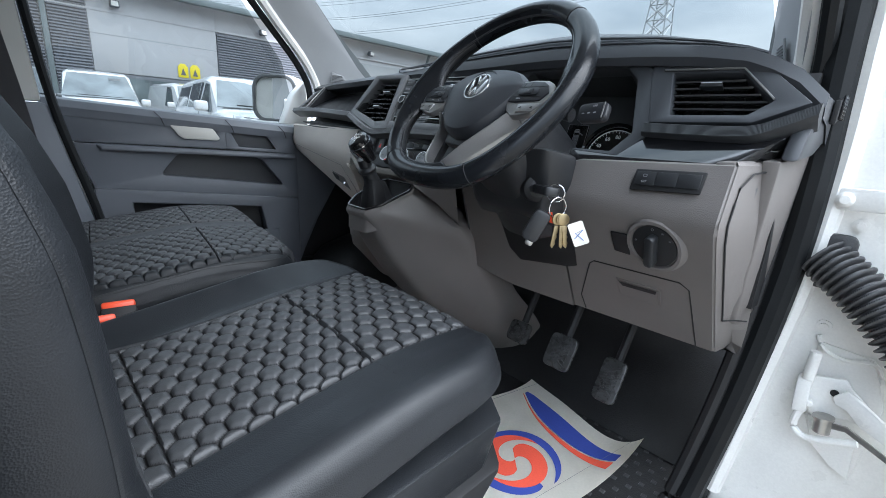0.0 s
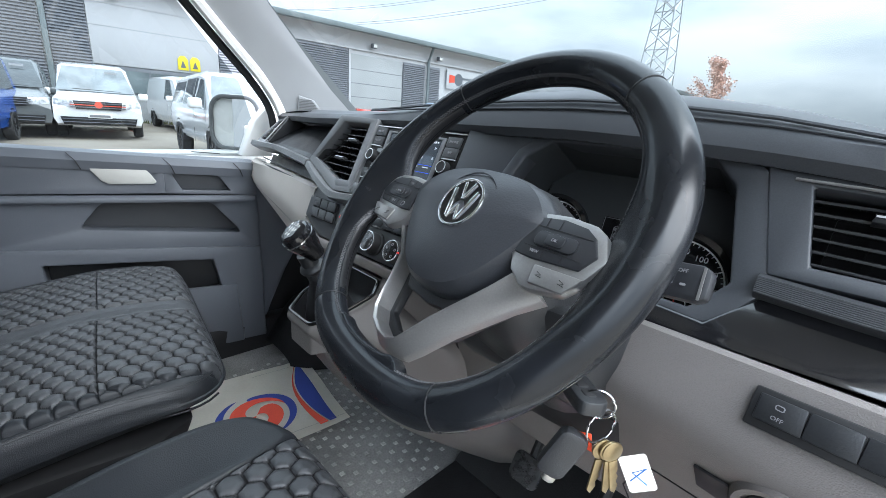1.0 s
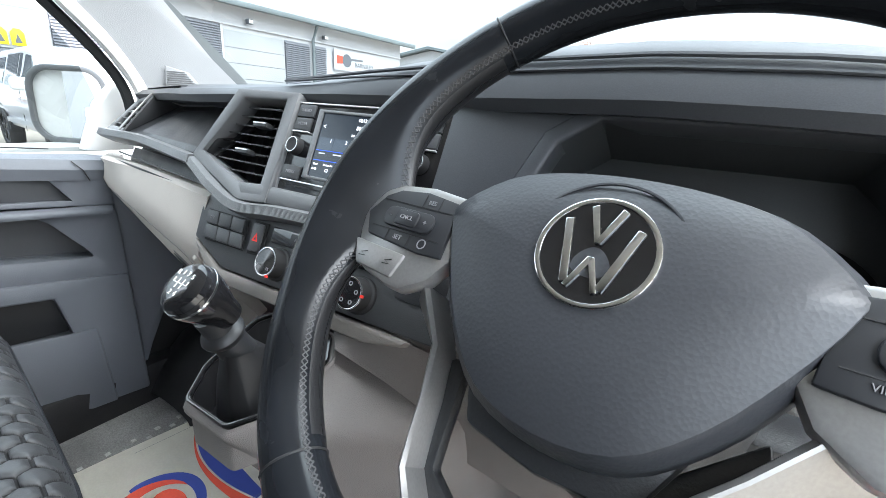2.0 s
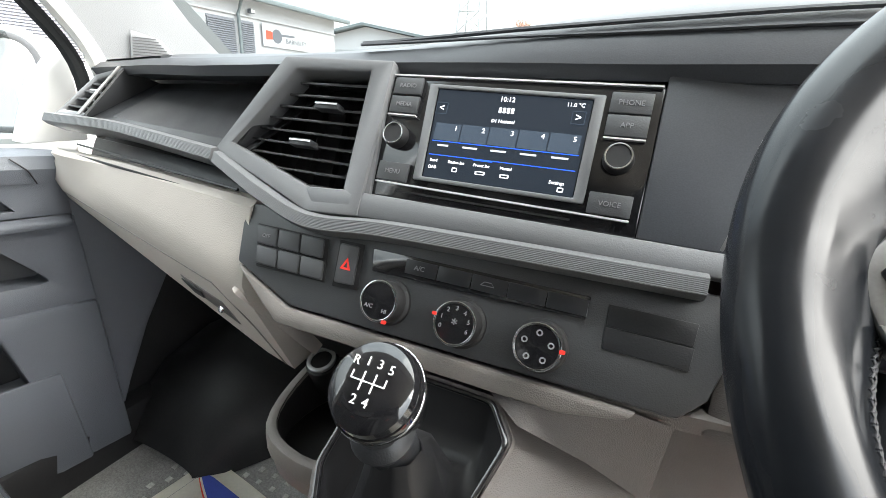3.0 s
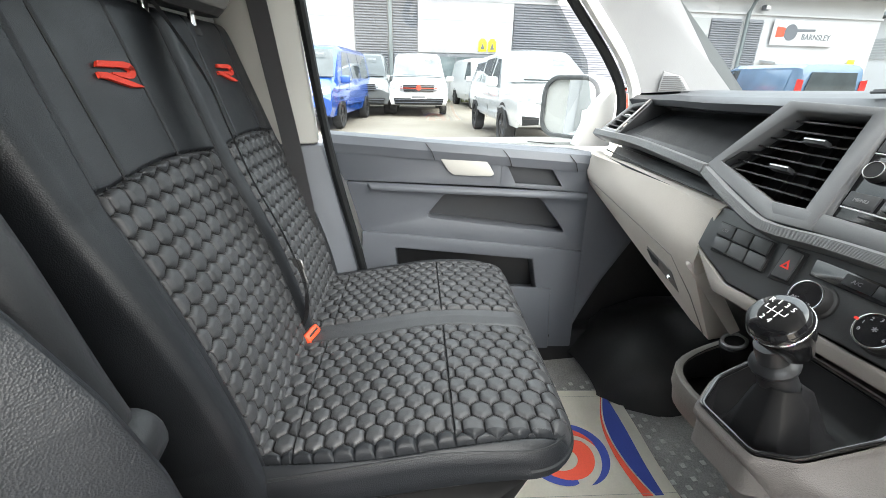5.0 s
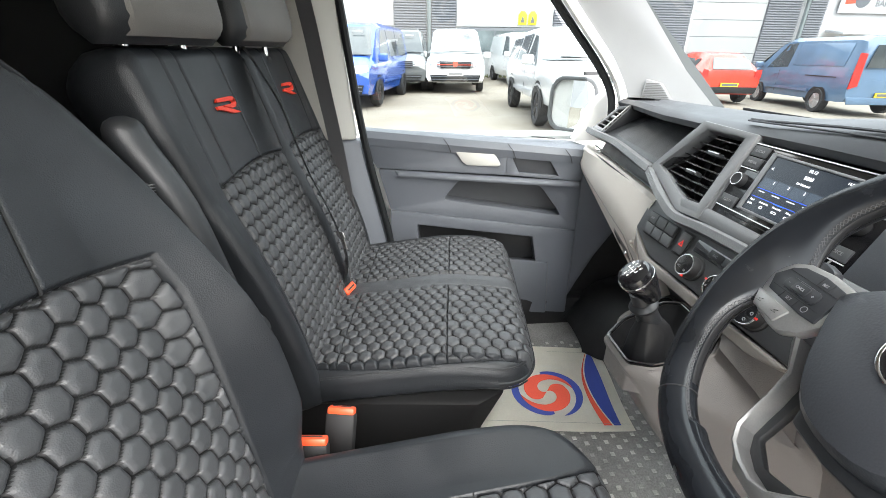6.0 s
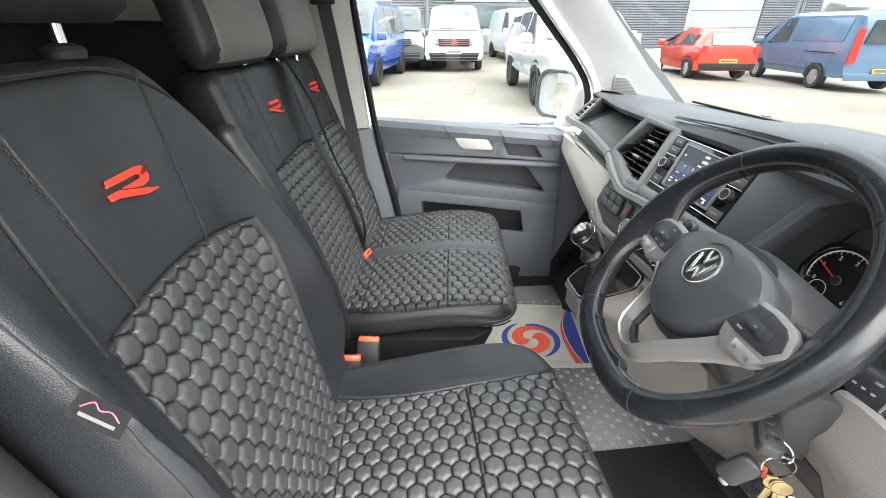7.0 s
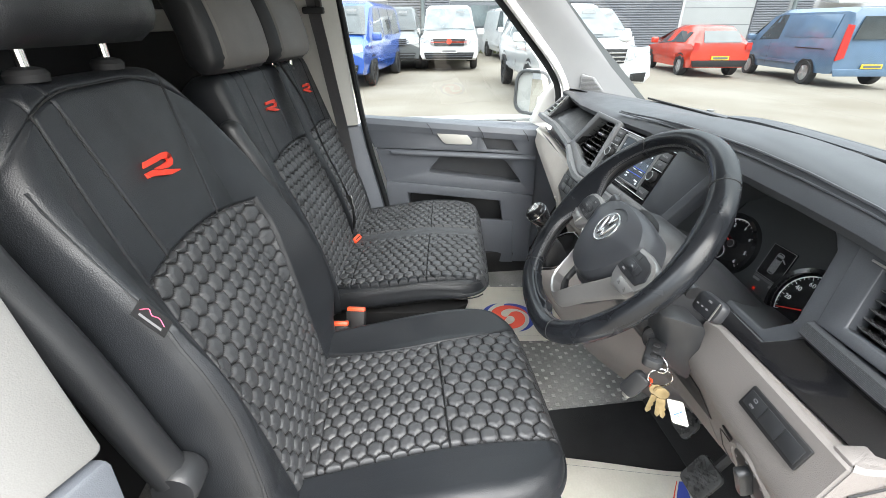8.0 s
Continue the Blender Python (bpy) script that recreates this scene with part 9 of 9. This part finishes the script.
# gabled white unit beyond
far = thing("gabled_unit", "white industrial unit with a low gable and grey louvres", "building", at=T(-40, 58, 0.4))
fy = 58.0
part("wall", slab([(-58, fy, 0), (-22, fy, 0), (-22, fy, 6.2), (-40.3, fy, 9.3), (-58, fy, 6.2)], (0, 14, 0)), WHITEPANEL, far, "white gable wall")
for x0, x1 in ((-55, -49.4), (-48.4, -40.6), (-39.0, -26.0)):
    for k in range(8):
        part("louvre", box(x0, x1, fy - 0.1, fy - 0.02, 4.1 + k * 0.28, 4.1 + k * 0.28 + 0.2), DOORPANEL, far)
for s in (-1, 1):
    x1 = -59.5 if s < 0 else -20.5
    part("roof", slab([(-40.3, fy - 1.0, 9.4), (x1, fy - 1.0, 6.05), (x1, fy + 15, 6.05), (-40.3, fy + 15, 9.4)], (0, 0, 0.35)), EAVES, far, "grey roof slope")

# lattice pylon with cables
PX, PY = -49.0, 120.0
pyl = thing("electricity_pylon", "grey steel lattice pylon carrying cables", "pylon", at=T(PX, PY, 0.3))
lv = [0, 9, 16, 21, 25.5, 29.5, 33, 36.5, 40, 44, 48]
wd = lambda z: 4.2 - 2.2 * min(1, z / 34)
bms = []
for s in (-1, 1):
    for d in (-1, 1):
        bms.append(tube([(PX + s * wd(z), PY + d * wd(z), z) for z in lv], 0.16, 5))
for a, b in zip(lv, lv[1:]):
    for d in (-1, 1):
        bms.append(tube([(PX - wd(a), PY + d * wd(a), a), (PX + wd(b), PY + d * wd(b), b)], 0.13, 4))
        bms.append(tube([(PX + wd(a), PY + d * wd(a), a), (PX - wd(b), PY + d * wd(b), b)], 0.13, 4))
        bms.append(tube([(PX + d * wd(a), PY - wd(a), a), (PX + d * wd(b), PY + wd(b), b)], 0.13, 4))
    bms.append(tube([(PX - wd(b), PY - wd(b), b), (PX + wd(b), PY - wd(b), b)], 0.13, 4))
part("tower", join(*bms), GALV, pyl)
for z, w in ((38, 8.5), (43, 10.0), (48, 7.0)):
    part("cross_arm", join(tube([(PX - w, PY, z), (PX, PY, z + 1.4), (PX + w, PY, z)], 0.16, 5), tube([(PX - w, PY, z), (PX + w, PY, z)], 0.16, 5)), GALV, pyl)
cb = thing("power_lines", "thin dark overhead power cables", "cables", at=T(PX, PY, 30))
for z, w in ((38, 8.5), (43, 10.0), (48, 7.0)):
    for s in (-1, 1):
        for xe, ye in ((-260, 60), (240, 60)):
            pts_ = [Vector((PX + s * w, PY, z)).lerp(Vector((xe, ye + s * 6, z + 4)), k / 14) + Vector((0, 0, -9 * math.sin(k / 14 * math.pi))) for k in range(15)]
            part("cable", tube(pts_, 0.05, 4), FRAME, cb)

# bare tree with pale blossom-like leaves, beyond the bonnet
tree = thing("tree", "slim tree with sparse pale pinkish leaves", "tree", at=T(-17.6, 60, 0))
rnd = random.Random(5)
tx, ty = -17.6, 60.0
part("trunk", tube([(tx, ty, 0), (tx + 0.1, ty, 4), (tx, ty, 7), (tx + 0.1, ty, 10.2)], [0.25, 0.2, 0.14, 0.05], 8), BARK, tree)
limbs, tips = [], []
for i in range(26):
    z = rnd.uniform(3.5, 9.0)
    a = rnd.uniform(0, 6.28)
    L = rnd.uniform(1.2, 2.9) * (1.1 - (z - 3) / 8)
    e = Vector((tx + L * math.cos(a), ty + L * math.sin(a), z + L * 1.1))
    limbs.append(tube([(tx, ty, z), ((tx + e.x) / 2, (ty + e.y) / 2, (z + e.z) / 2 - 0.1), e], [0.05, 0.035, 0.015], 5))
    tips.append((Vector((tx, ty, z)), e))
part("limbs", join(*limbs), BARK, tree)
bm = bmesh.new()
for a, e in tips:
    for k in range(170):
        p = a.lerp(e, rnd.uniform(0.3, 1.08)) + Vector((rnd.gauss(0, 0.22), rnd.gauss(0, 0.22), rnd.gauss(0, 0.25)))
        s = rnd.uniform(0.07, 0.13)
        u = Vector((rnd.gauss(0, 1), rnd.gauss(0, 1), rnd.gauss(0, 1))).normalized() * s
        w = Vector((rnd.gauss(0, 1), rnd.gauss(0, 1), rnd.gauss(0, 1))).normalized() * s
        bm.faces.new([bm.verts.new(p - u), bm.verts.new(p + w), bm.verts.new(p + u), bm.verts.new(p - w)])
part("crown", bm, LEAF, tree)


# ---- vehicles ----
def vehicle(name, label, category, paint, st, at, rz, half, wheels, wr, panes, screen, rear=None, rim=None, face="van", stripe=None, plate_mat=None, tail=False, glass=None, group="", rake=0.0, pressed=False):
    """st: stations (x, z low, z belt, z roof, width factor at roof). Local x forward, y left."""
    m = pose(at[0], at[1], gz(at[0], at[1]), 0, 0, rz)
    v = thing(name, label, category, group=group, at=m)

    def ring(s):
        x, zl, zb, zr, k = s
        w = half
        zm = zl + (zb - zl) * 0.45
        tw = w * k
        pts_ = [(-w * 0.94, zl), (-w, zm), (-w * 0.985, zb), (-tw, zr - min(0.10, (zr - zb) * 0.4 + 0.01)), (-tw + 0.13, zr), (0, zr + 0.015)]
        full = pts_ + [(-y, z) for y, z in pts_[-2::-1]]
        return [m @ Vector((x, y, z)) for y, z in full]
    part("body", loft([ring(s) for s in st]), paint, v, "", 28)

    def at_x(x):
        for a, b in zip(st, st[1:]):
            if a[0] <= x <= b[0]:
                f = (x - a[0]) / (b[0] - a[0])
                return [a[i] + (b[i] - a[i]) * f for i in range(5)]
        return st[-1]

    def side(x, f, s, o=0.008):
        _, zl, zb, zr, k = at_x(x)
        top = zr - min(0.10, (zr - zb) * 0.4 + 0.01)
        y = half * 0.985 + (half * k - half * 0.985) * f
        return m @ Vector((x, s * (y + o), zb + (top - zb) * f))
    for x0, x1, f0, f1, cut in panes:
        for s in (-1, 1):
            part("side_window", slab([side(x0, f0, s), side(x1, f0, s), side(x1 - cut, f1, s), side(x0, f1, s)], m.to_3x3() @ Vector((0, -s * 0.02, 0))), CARGLASS, v)
    xa, xb = screen
    A, B = at_x(xa), at_x(xb)
    part("windscreen", slab([m @ Vector((xa + 0.03, half * A[4] - 0.10, A[3] - 0.03)), m @ Vector((xb, half * 0.90, B[3] + 0.035)), m @ Vector((xb, -half * 0.90, B[3] + 0.035)), m @ Vector((xa + 0.03, -half * A[4] + 0.10, A[3] - 0.03))], m.to_3x3() @ Vector((0.01, 0, 0.014))), glass or CARGLASS_SKY, v, "windscreen glass")
    for x in wheels:
        for s in (-1, 1):
            wm = m @ Matrix.Translation((x, s * (half - 0.10), wr)) @ Matrix.Rotation(radians(90 * -s), 4, "X")
            w = part("wheel", lathe([(wr * 0.62, -0.1), (wr * 0.9, -0.11), (wr, -0.07), (wr, 0.07), (wr * 0.92, 0.115), (wr * 0.66, 0.11), (wr * 0.62, 0.05)], 28, wm), TYRE, v, "tyre")
            part("rim", lathe([(wr * 0.66, 0.085), (wr * 0.64, 0.05), (wr * 0.25, 0.06), (wr * 0.14, 0.085), (0, 0.088)], 28, wm), rim or ALLOY, w)
            for k in range(5):
                part("rim_spoke", moved(box(-wr * 0.09, wr * 0.09, wr * 0.12, wr * 0.64, 0.06, 0.10, 0.01), wm @ Matrix.Rotation(k * math.tau / 5, 4, "Z")), rim or ALLOY, w)
            ar = [m @ Vector((x + (wr + 0.07) * math.cos(t), s * (half * 0.995 + 0.004), wr + (wr + 0.07) * math.sin(t))) for t in [math.pi * k / 12 for k in range(13)]]
            ai = [m @ Vector((x + (wr * 0.6) * math.cos(t), s * (half * 0.985 + 0.006), wr + (wr * 0.6) * math.sin(t))) for t in [math.pi * k / 12 for k in range(13)]]
            part("wheel_arch", loft([ar, ai], False), MATTBLACK, v)
    xf = st[-1][0]
    L = lambda x, y, z: m @ Vector((x, y, z))
    fx = m.to_3x3() @ Vector((0.03, 0, 0))
    hw = half

    def quad(nm, mt, pts_, lab="", d=None):
        return part(nm, slab([L(*p) for p in pts_], d or fx, 0.004), mt, v, lab)
    if face == "van":
        quad("grille", MATTBLACK, [(xf + 0.01, hw * 0.55, 0.97), (xf + 0.01, -hw * 0.55, 0.97), (xf + 0.02, -hw * 0.5, 0.76), (xf + 0.02, hw * 0.5, 0.76)], "black slatted grille")
        for k in range(3):
            z = 0.80 + 0.055 * k
            quad("grille_bar", stripe if stripe and k == 1 else FRAME, [(xf + 0.03, hw * 0.62, z + 0.02), (xf + 0.03, -hw * 0.62, z + 0.02), (xf + 0.03, -hw * 0.62, z), (xf + 0.03, hw * 0.62, z)])
        part("emblem", lathe([(0, 0), (0.085, 0), (0.08, 0.02), (0, 0.02)], 20, axes(L(xf + 0.045, 0, 0.88), m.to_3x3() @ Vector((0, 1, 0)), (0, 0, 1))), stripe or CHROME, v, "round emblem")
        for s in (-1, 1):
            quad("headlight", LAMP, [(xf - 0.005, s * hw * 0.56, 0.98), (xf - 0.12, s * hw * 0.96, 1.0), (xf - 0.10, s * hw * 0.97, 0.83), (xf + 0.012, s * hw * 0.56, 0.80)], "clear headlight")
        quad("lower_grille", MATTBLACK, [(xf + 0.03, hw * 0.86, 0.56), (xf + 0.03, -hw * 0.86, 0.56), (xf + 0.03, -hw * 0.80, 0.36), (xf + 0.03, hw * 0.80, 0.36)], "black lower intake")
        for z in (0.42, 0.50):
            quad("intake_bar", FRAME, [(xf + 0.055, hw * 0.82, z + 0.018), (xf + 0.055, -hw * 0.82, z + 0.018), (xf + 0.055, -hw * 0.82, z), (xf + 0.055, hw * 0.82, z)])
        pz = 0.60
    elif face == "pickup":
        quad("grille", MATTBLACK, [(xf + 0.01, hw * 0.50, 1.06), (xf + 0.01, -hw * 0.50, 1.06), (xf + 0.03, -hw * 0.46, 0.83), (xf + 0.03, hw * 0.46, 0.83)], "black barred grille")
        for k in range(3):
            z = 0.86 + 0.065 * k
            quad("grille_bar", CHROME, [(xf + 0.045, hw * 0.5, z + 0.015), (xf + 0.045, -hw * 0.5, z + 0.015), (xf + 0.045, -hw * 0.5, z), (xf + 0.045, hw * 0.5, z)])
        for s in (-1, 1):
            quad("headlight", LAMP, [(xf - 0.01, s * hw * 0.52, 1.07), (xf - 0.16, s * hw * 0.97, 1.09), (xf - 0.12, s * hw * 0.98, 0.92), (xf + 0.01, s * hw * 0.52, 0.87)], "clear headlight")
            quad("fog_recess", MATTBLACK, [(xf + 0.03, s * hw * 0.62, 0.66), (xf - 0.02, s * hw * 0.92, 0.68), (xf - 0.02, s * hw * 0.9, 0.52), (xf + 0.03, s * hw * 0.62, 0.54)])
        quad("lower_grille", MATTBLACK, [(xf + 0.04, hw * 0.55, 0.58), (xf + 0.04, -hw * 0.55, 0.58), (xf + 0.04, -hw * 0.55, 0.44), (xf + 0.04, hw * 0.55, 0.44)])
        pz = 0.68
    else:
        pz = 0.5
    if rear is None and plate_mat:
        pl = quad("number_plate", plate_mat, [(xf + 0.06, 0.26, pz + 0.055), (xf + 0.06, -0.26, pz + 0.055), (xf + 0.06, -0.26, pz - 0.055), (xf + 0.06, 0.26, pz - 0.055)], "number plate with plain bars")
        part("bars", slab([L(xf + 0.095, y, z) for y, z in ((0.22, pz + 0.03), (-0.22, pz + 0.03), (-0.22, pz - 0.03), (0.22, pz - 0.03))], fx * 0.1), GREYTEXT, pl)
    if face in ("van", "pickup"):
        zs = B[3] + 0.035 + (A[3] - B[3]) * 0.72
        xs_ = xb + (xa - xb) * 0.72
        part("price_sticker", slab([m @ Vector((xs_ + 0.05, y, zs + dz)) for y, dz in ((0.52, 0.0), (0.24, 0.0), (0.24, 0.06), (0.52, 0.06))], m.to_3x3() @ Vector((0.012, 0, 0.004))), DOORPANEL, v, "pale sticker in the windscreen")
        part("wiper", slab([L(xb - 0.03, 0.55, B[3] + 0.055), L(xb - 0.05, -0.5, B[3] + 0.075), L(xb - 0.06, -0.5, B[3] + 0.09), L(xb - 0.04, 0.55, B[3] + 0.07)], m.to_3x3() @ Vector((0.015, 0, 0.015))), MATTBLACK, v)
    # door mirrors
    for s in (-1, 1):
        x0 = xb - 0.25
        part("door_mirror", moved(box(-0.08, 0.08, -0.12, 0.12, -0.09, 0.10, 0.05, 3), m @ Matrix.Translation((x0, s * (half + 0.13), at_x(x0)[2] + 0.12))), paint, v, "door mirror")
        part("handle", moved(box(-0.1, 0.1, -0.012, 0.012, -0.012, 0.012, 0.006), m @ Matrix.Translation((x0 - 0.75, s * (half + 0.012), at_x(x0)[2] - 0.12))), paint, v)
        # sill strip and door shut lines
        part("side_strip", slab([L(wheels[0] + wr + 0.08, s * (half + 0.004), 0.62), L(wheels[1] - wr - 0.08, s * (half + 0.004), 0.62), L(wheels[1] - wr - 0.08, s * (half + 0.004), 0.54), L(wheels[0] + wr + 0.08, s * (half + 0.004), 0.54)], m.to_3x3() @ Vector((0, s * 0.015, 0))), paint, v)
        for xg in (x0 - 0.95, x0 + 0.08):
            part("door_gap", slab([side(xg, 0.0, s, 0.004), side(xg + 0.012, 0.0, s, 0.004), L(xg + 0.012, s * (half + 0.004), 0.45), L(xg, s * (half + 0.004), 0.45)], m.to_3x3() @ Vector((0, -s * 0.006, 0))), MATTBLACK, v)
    if pressed:
        for s in (-1, 1):
            part("pressed_panel", slab([side(-2.1, 0.16, s), side(-0.02, 0.16, s), side(-0.02, 0.92, s), side(-2.1, 0.92, s)], m.to_3x3() @ Vector((0, s * 0.012, 0)), 0.006), paint, v)
            part("door_rail", slab([L(-2.0, s * (half + 0.002), 0.98), L(-0.75, s * (half + 0.002), 0.98), L(-0.75, s * (half + 0.002), 0.955), L(-2.0, s * (half + 0.002), 0.955)], m.to_3x3() @ Vector((0, s * 0.008, 0))), MATTBLACK, v)
    if rear is not None:
        xr = st[0][0]
        bx = m.to_3x3() @ Vector((-0.03, 0, 0))
        z0, z1, wv = rear
        part("rear_window", slab([L(xr + (0.0 if rake else -0.02) + d, y, z) for y, z, d in ((hw * wv, z0, 0), (-hw * wv, z0, 0), (-hw * wv * 0.86, z1, rake), (hw * wv * 0.86, z1, rake))], bx), CARGLASS, v, "rear window")
        for s in (-1, 1):
            part("tail_lamp", slab([L(xr - 0.01, s * hw * 0.80, z0 - 0.02 + (0.35 if tail else 0)), L(xr - 0.01, s * hw * 0.97, z0 + (0.35 if tail else 0)), L(xr - 0.01, s * hw * 0.99, z0 - 0.22 - (0.30 if tail else 0)), L(xr - 0.01, s * hw * 0.78, z0 - 0.20 - (0.25 if tail else 0))], bx), TAIL, v, "red tail lamp")
        pl = part("number_plate", slab([L(xr - 0.03, y, z) for y, z in ((0.26, 0.62), (-0.26, 0.62), (-0.26, 0.51), (0.26, 0.51))], bx), PLATE_Y, v, "yellow number plate with plain bars")
        part("bars", slab([L(xr - 0.065, y, z) for y, z in ((0.22, 0.595), (-0.22, 0.595), (-0.22, 0.535), (0.22, 0.535))], bx * 0.1), FRAME, pl)
        part("bumper", slab([L(xr - 0.02, y, z) for y, z in ((hw * 0.96, 0.50), (-hw * 0.96, 0.50), (-hw * 0.9, 0.32), (hw * 0.9, 0.32))], bx, 0.01), MATTBLACK if not tail else paint, v)
    return v


VAN = [(-2.45, 0.42, 1.06, 1.72, 0.80), (-2.38, 0.36, 1.06, 1.90, 0.82), (-2.2, 0.34, 1.08, 1.955, 0.83), (0.55, 0.32, 1.08, 1.965, 0.83), (0.95, 0.32, 1.06, 1.90, 0.81), (1.78, 0.32, 1.02, 1.17, 0.90), (2.15, 0.32, 0.97, 1.05, 0.90), (2.36, 0.33, 0.88, 0.96, 0.88), (2.45, 0.38, 0.70, 0.80, 0.86)]
vp = [(-2.05, -0.95, 0.12, 0.95, 0.0), (-0.88, 0.12, 0.12, 0.95, 0.0), (0.22, 1.30, 0.06, 0.95, 0.62)]
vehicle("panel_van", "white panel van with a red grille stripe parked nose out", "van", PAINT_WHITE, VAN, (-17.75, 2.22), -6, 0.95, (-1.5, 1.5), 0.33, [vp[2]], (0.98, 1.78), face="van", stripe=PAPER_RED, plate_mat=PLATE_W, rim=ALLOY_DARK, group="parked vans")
vehicle("panel_van", "bright blue passenger van with dark alloy wheels", "van", PAINT_BLUE, VAN, (-13.86, -0.95), -12, 0.95, (-1.5, 1.5), 0.34, vp, (0.98, 1.78), face="van", plate_mat=PLATE_W, rim=ALLOY_DARK, group="parked vans", glass=CARGLASS)
vehicle("panel_van", "dark grey passenger van parked between two others", "van", PAINT_GREY, VAN, (-17.91, 0.24), -4, 0.95, (-1.5, 1.5), 0.34, vp, (0.98, 1.78), face="van", plate_mat=PLATE_W, rim=ALLOY_DARK, group="parked vans", glass=CARGLASS)
vehicle("panel_van", "white panel van standing behind the pickup", "van", PAINT_WHITE, VAN, (-20.4, 5.45), 2, 0.95, (-1.5, 1.5), 0.33, [vp[2]], (0.98, 1.78), face="van", plate_mat=PLATE_W, rim=ALLOY_DARK, group="parked vans")
vehicle("panel_van", "white panel van by the far shutter", "van", PAINT_WHITE, VAN, (-19.1, 7.9), 4, 0.95, (-1.5, 1.5), 0.33, [vp[2]], (0.98, 1.78), face="van", plate_mat=PLATE_W, rim=ALLOY_DARK, group="parked vans")
PICK = [(-2.62, 0.55, 1.05, 1.10, 0.97), (-2.58, 0.50, 1.08, 1.60, 0.80), (-2.4, 0.48, 1.10, 1.78, 0.80), (0.0, 0.46, 1.10, 1.84, 0.79), (0.35, 0.46, 1.10, 1.78, 0.78), (1.22, 0.46, 1.08, 1.17, 0.90), (1.9, 0.46, 1.05, 1.12, 0.93), (2.45, 0.46, 0.98, 1.06, 0.92), (2.60, 0.50, 0.84, 0.94, 0.88), (2.64, 0.55, 0.7, 0.8, 0.86)]
vehicle("pickup_truck", "white double-cab pickup truck with chrome-barred grille and hard top", "pickup", PAINT_WHITE, PICK, (-10.45, 3.93), -4, 0.975, (-1.62, 1.48), 0.39, [(-2.3, -1.25, 0.15, 0.9, 0.0), (-1.1, -0.30, 0.12, 0.95, 0.0), (-0.22, 0.95, 0.08, 0.95, 0.62)], (0.38, 1.22), face="pickup", plate_mat=PLATE_W, rim=ALLOY_DARK)
HATCH = [(-2.02, 0.42, 0.80, 0.86, 0.86), (-2.00, 0.34, 0.90, 0.99, 0.80), (-1.90, 0.28, 0.94, 1.10, 0.74), (-1.66, 0.27, 0.95, 1.36, 0.66), (-1.50, 0.26, 0.95, 1.42, 0.66), (-1.0, 0.26, 0.94, 1.46, 0.68), (-0.2, 0.26, 0.92, 1.47, 0.68), (0.2, 0.26, 0.90, 1.41, 0.68), (0.65, 0.26, 0.88, 1.20, 0.76), (1.05, 0.26, 0.86, 0.97, 0.86), (1.6, 0.28, 0.80, 0.87, 0.86), (1.92, 0.32, 0.66, 0.73, 0.82), (2.04, 0.38, 0.55, 0.60, 0.76)]
vehicle("hatchback", "orange-red five-door hatchback seen from behind", "car", PAINT_RED, HATCH, (-15.5, 10.45), 171, 0.87, (-1.27, 1.32), 0.31, [(-1.30, -0.62, 0.10, 0.85, -0.22), (-0.56, 0.75, 0.08, 0.88, 0.5)], (0.24, 1.03), rear=(1.00, 1.32, 0.66), face="hatch", glass=CARGLASS, rake=0.30)
TRAN = [(-2.48, 0.45, 1.10, 1.75, 0.82), (-2.42, 0.38, 1.10, 1.93, 0.84), (-2.2, 0.36, 1.12, 1.97, 0.85), (0.5, 0.34, 1.10, 1.97, 0.84), (0.95, 0.34, 1.08, 1.88, 0.82), (1.72, 0.34, 1.06, 1.22, 0.88), (2.2, 0.35, 0.98, 1.06, 0.88), (2.44, 0.38, 0.82, 0.90, 0.86), (2.5, 0.45, 0.66, 0.75, 0.84)]
vehicle("panel_van", "slate blue panel van with silver wheels seen from behind", "van", PAINT_SLATE, TRAN, (-13.6, 13.2), 170, 0.98, (-1.45, 1.48), 0.33, [(0.20, 1.25, 0.08, 0.95, 0.6)], (0.98, 1.72), rear=(1.22, 1.75, 0.72), face="hatch", tail=True, group="parked vans", glass=CARGLASS, pressed=True)

# unit behind the van, caught by the door mirror
rb = thing("rear_unit", "white industrial unit with a pale shutter behind the van", "building", at=T(-8, -26, 0))
part("wall", box(-30, 8, -38, -26, -0.5, 6.2), WHITEPANEL, rb, "white panelled wall")
part("fascia", box(-30.3, 8.3, -26.0, -25.4, 5.6, 6.6), EAVES, rb, "grey fascia")
for x0, x1, mt in ((-4.0, 0.6, DOORPANEL), (-14.0, -9.0, CLADDING), (-22.0, -17.5, DOORPANEL)):
    part("loading_door", box(x0, x1, -25.98, -25.9, 0.0, 4.6, 0.02), mt, rb, "shutter door")
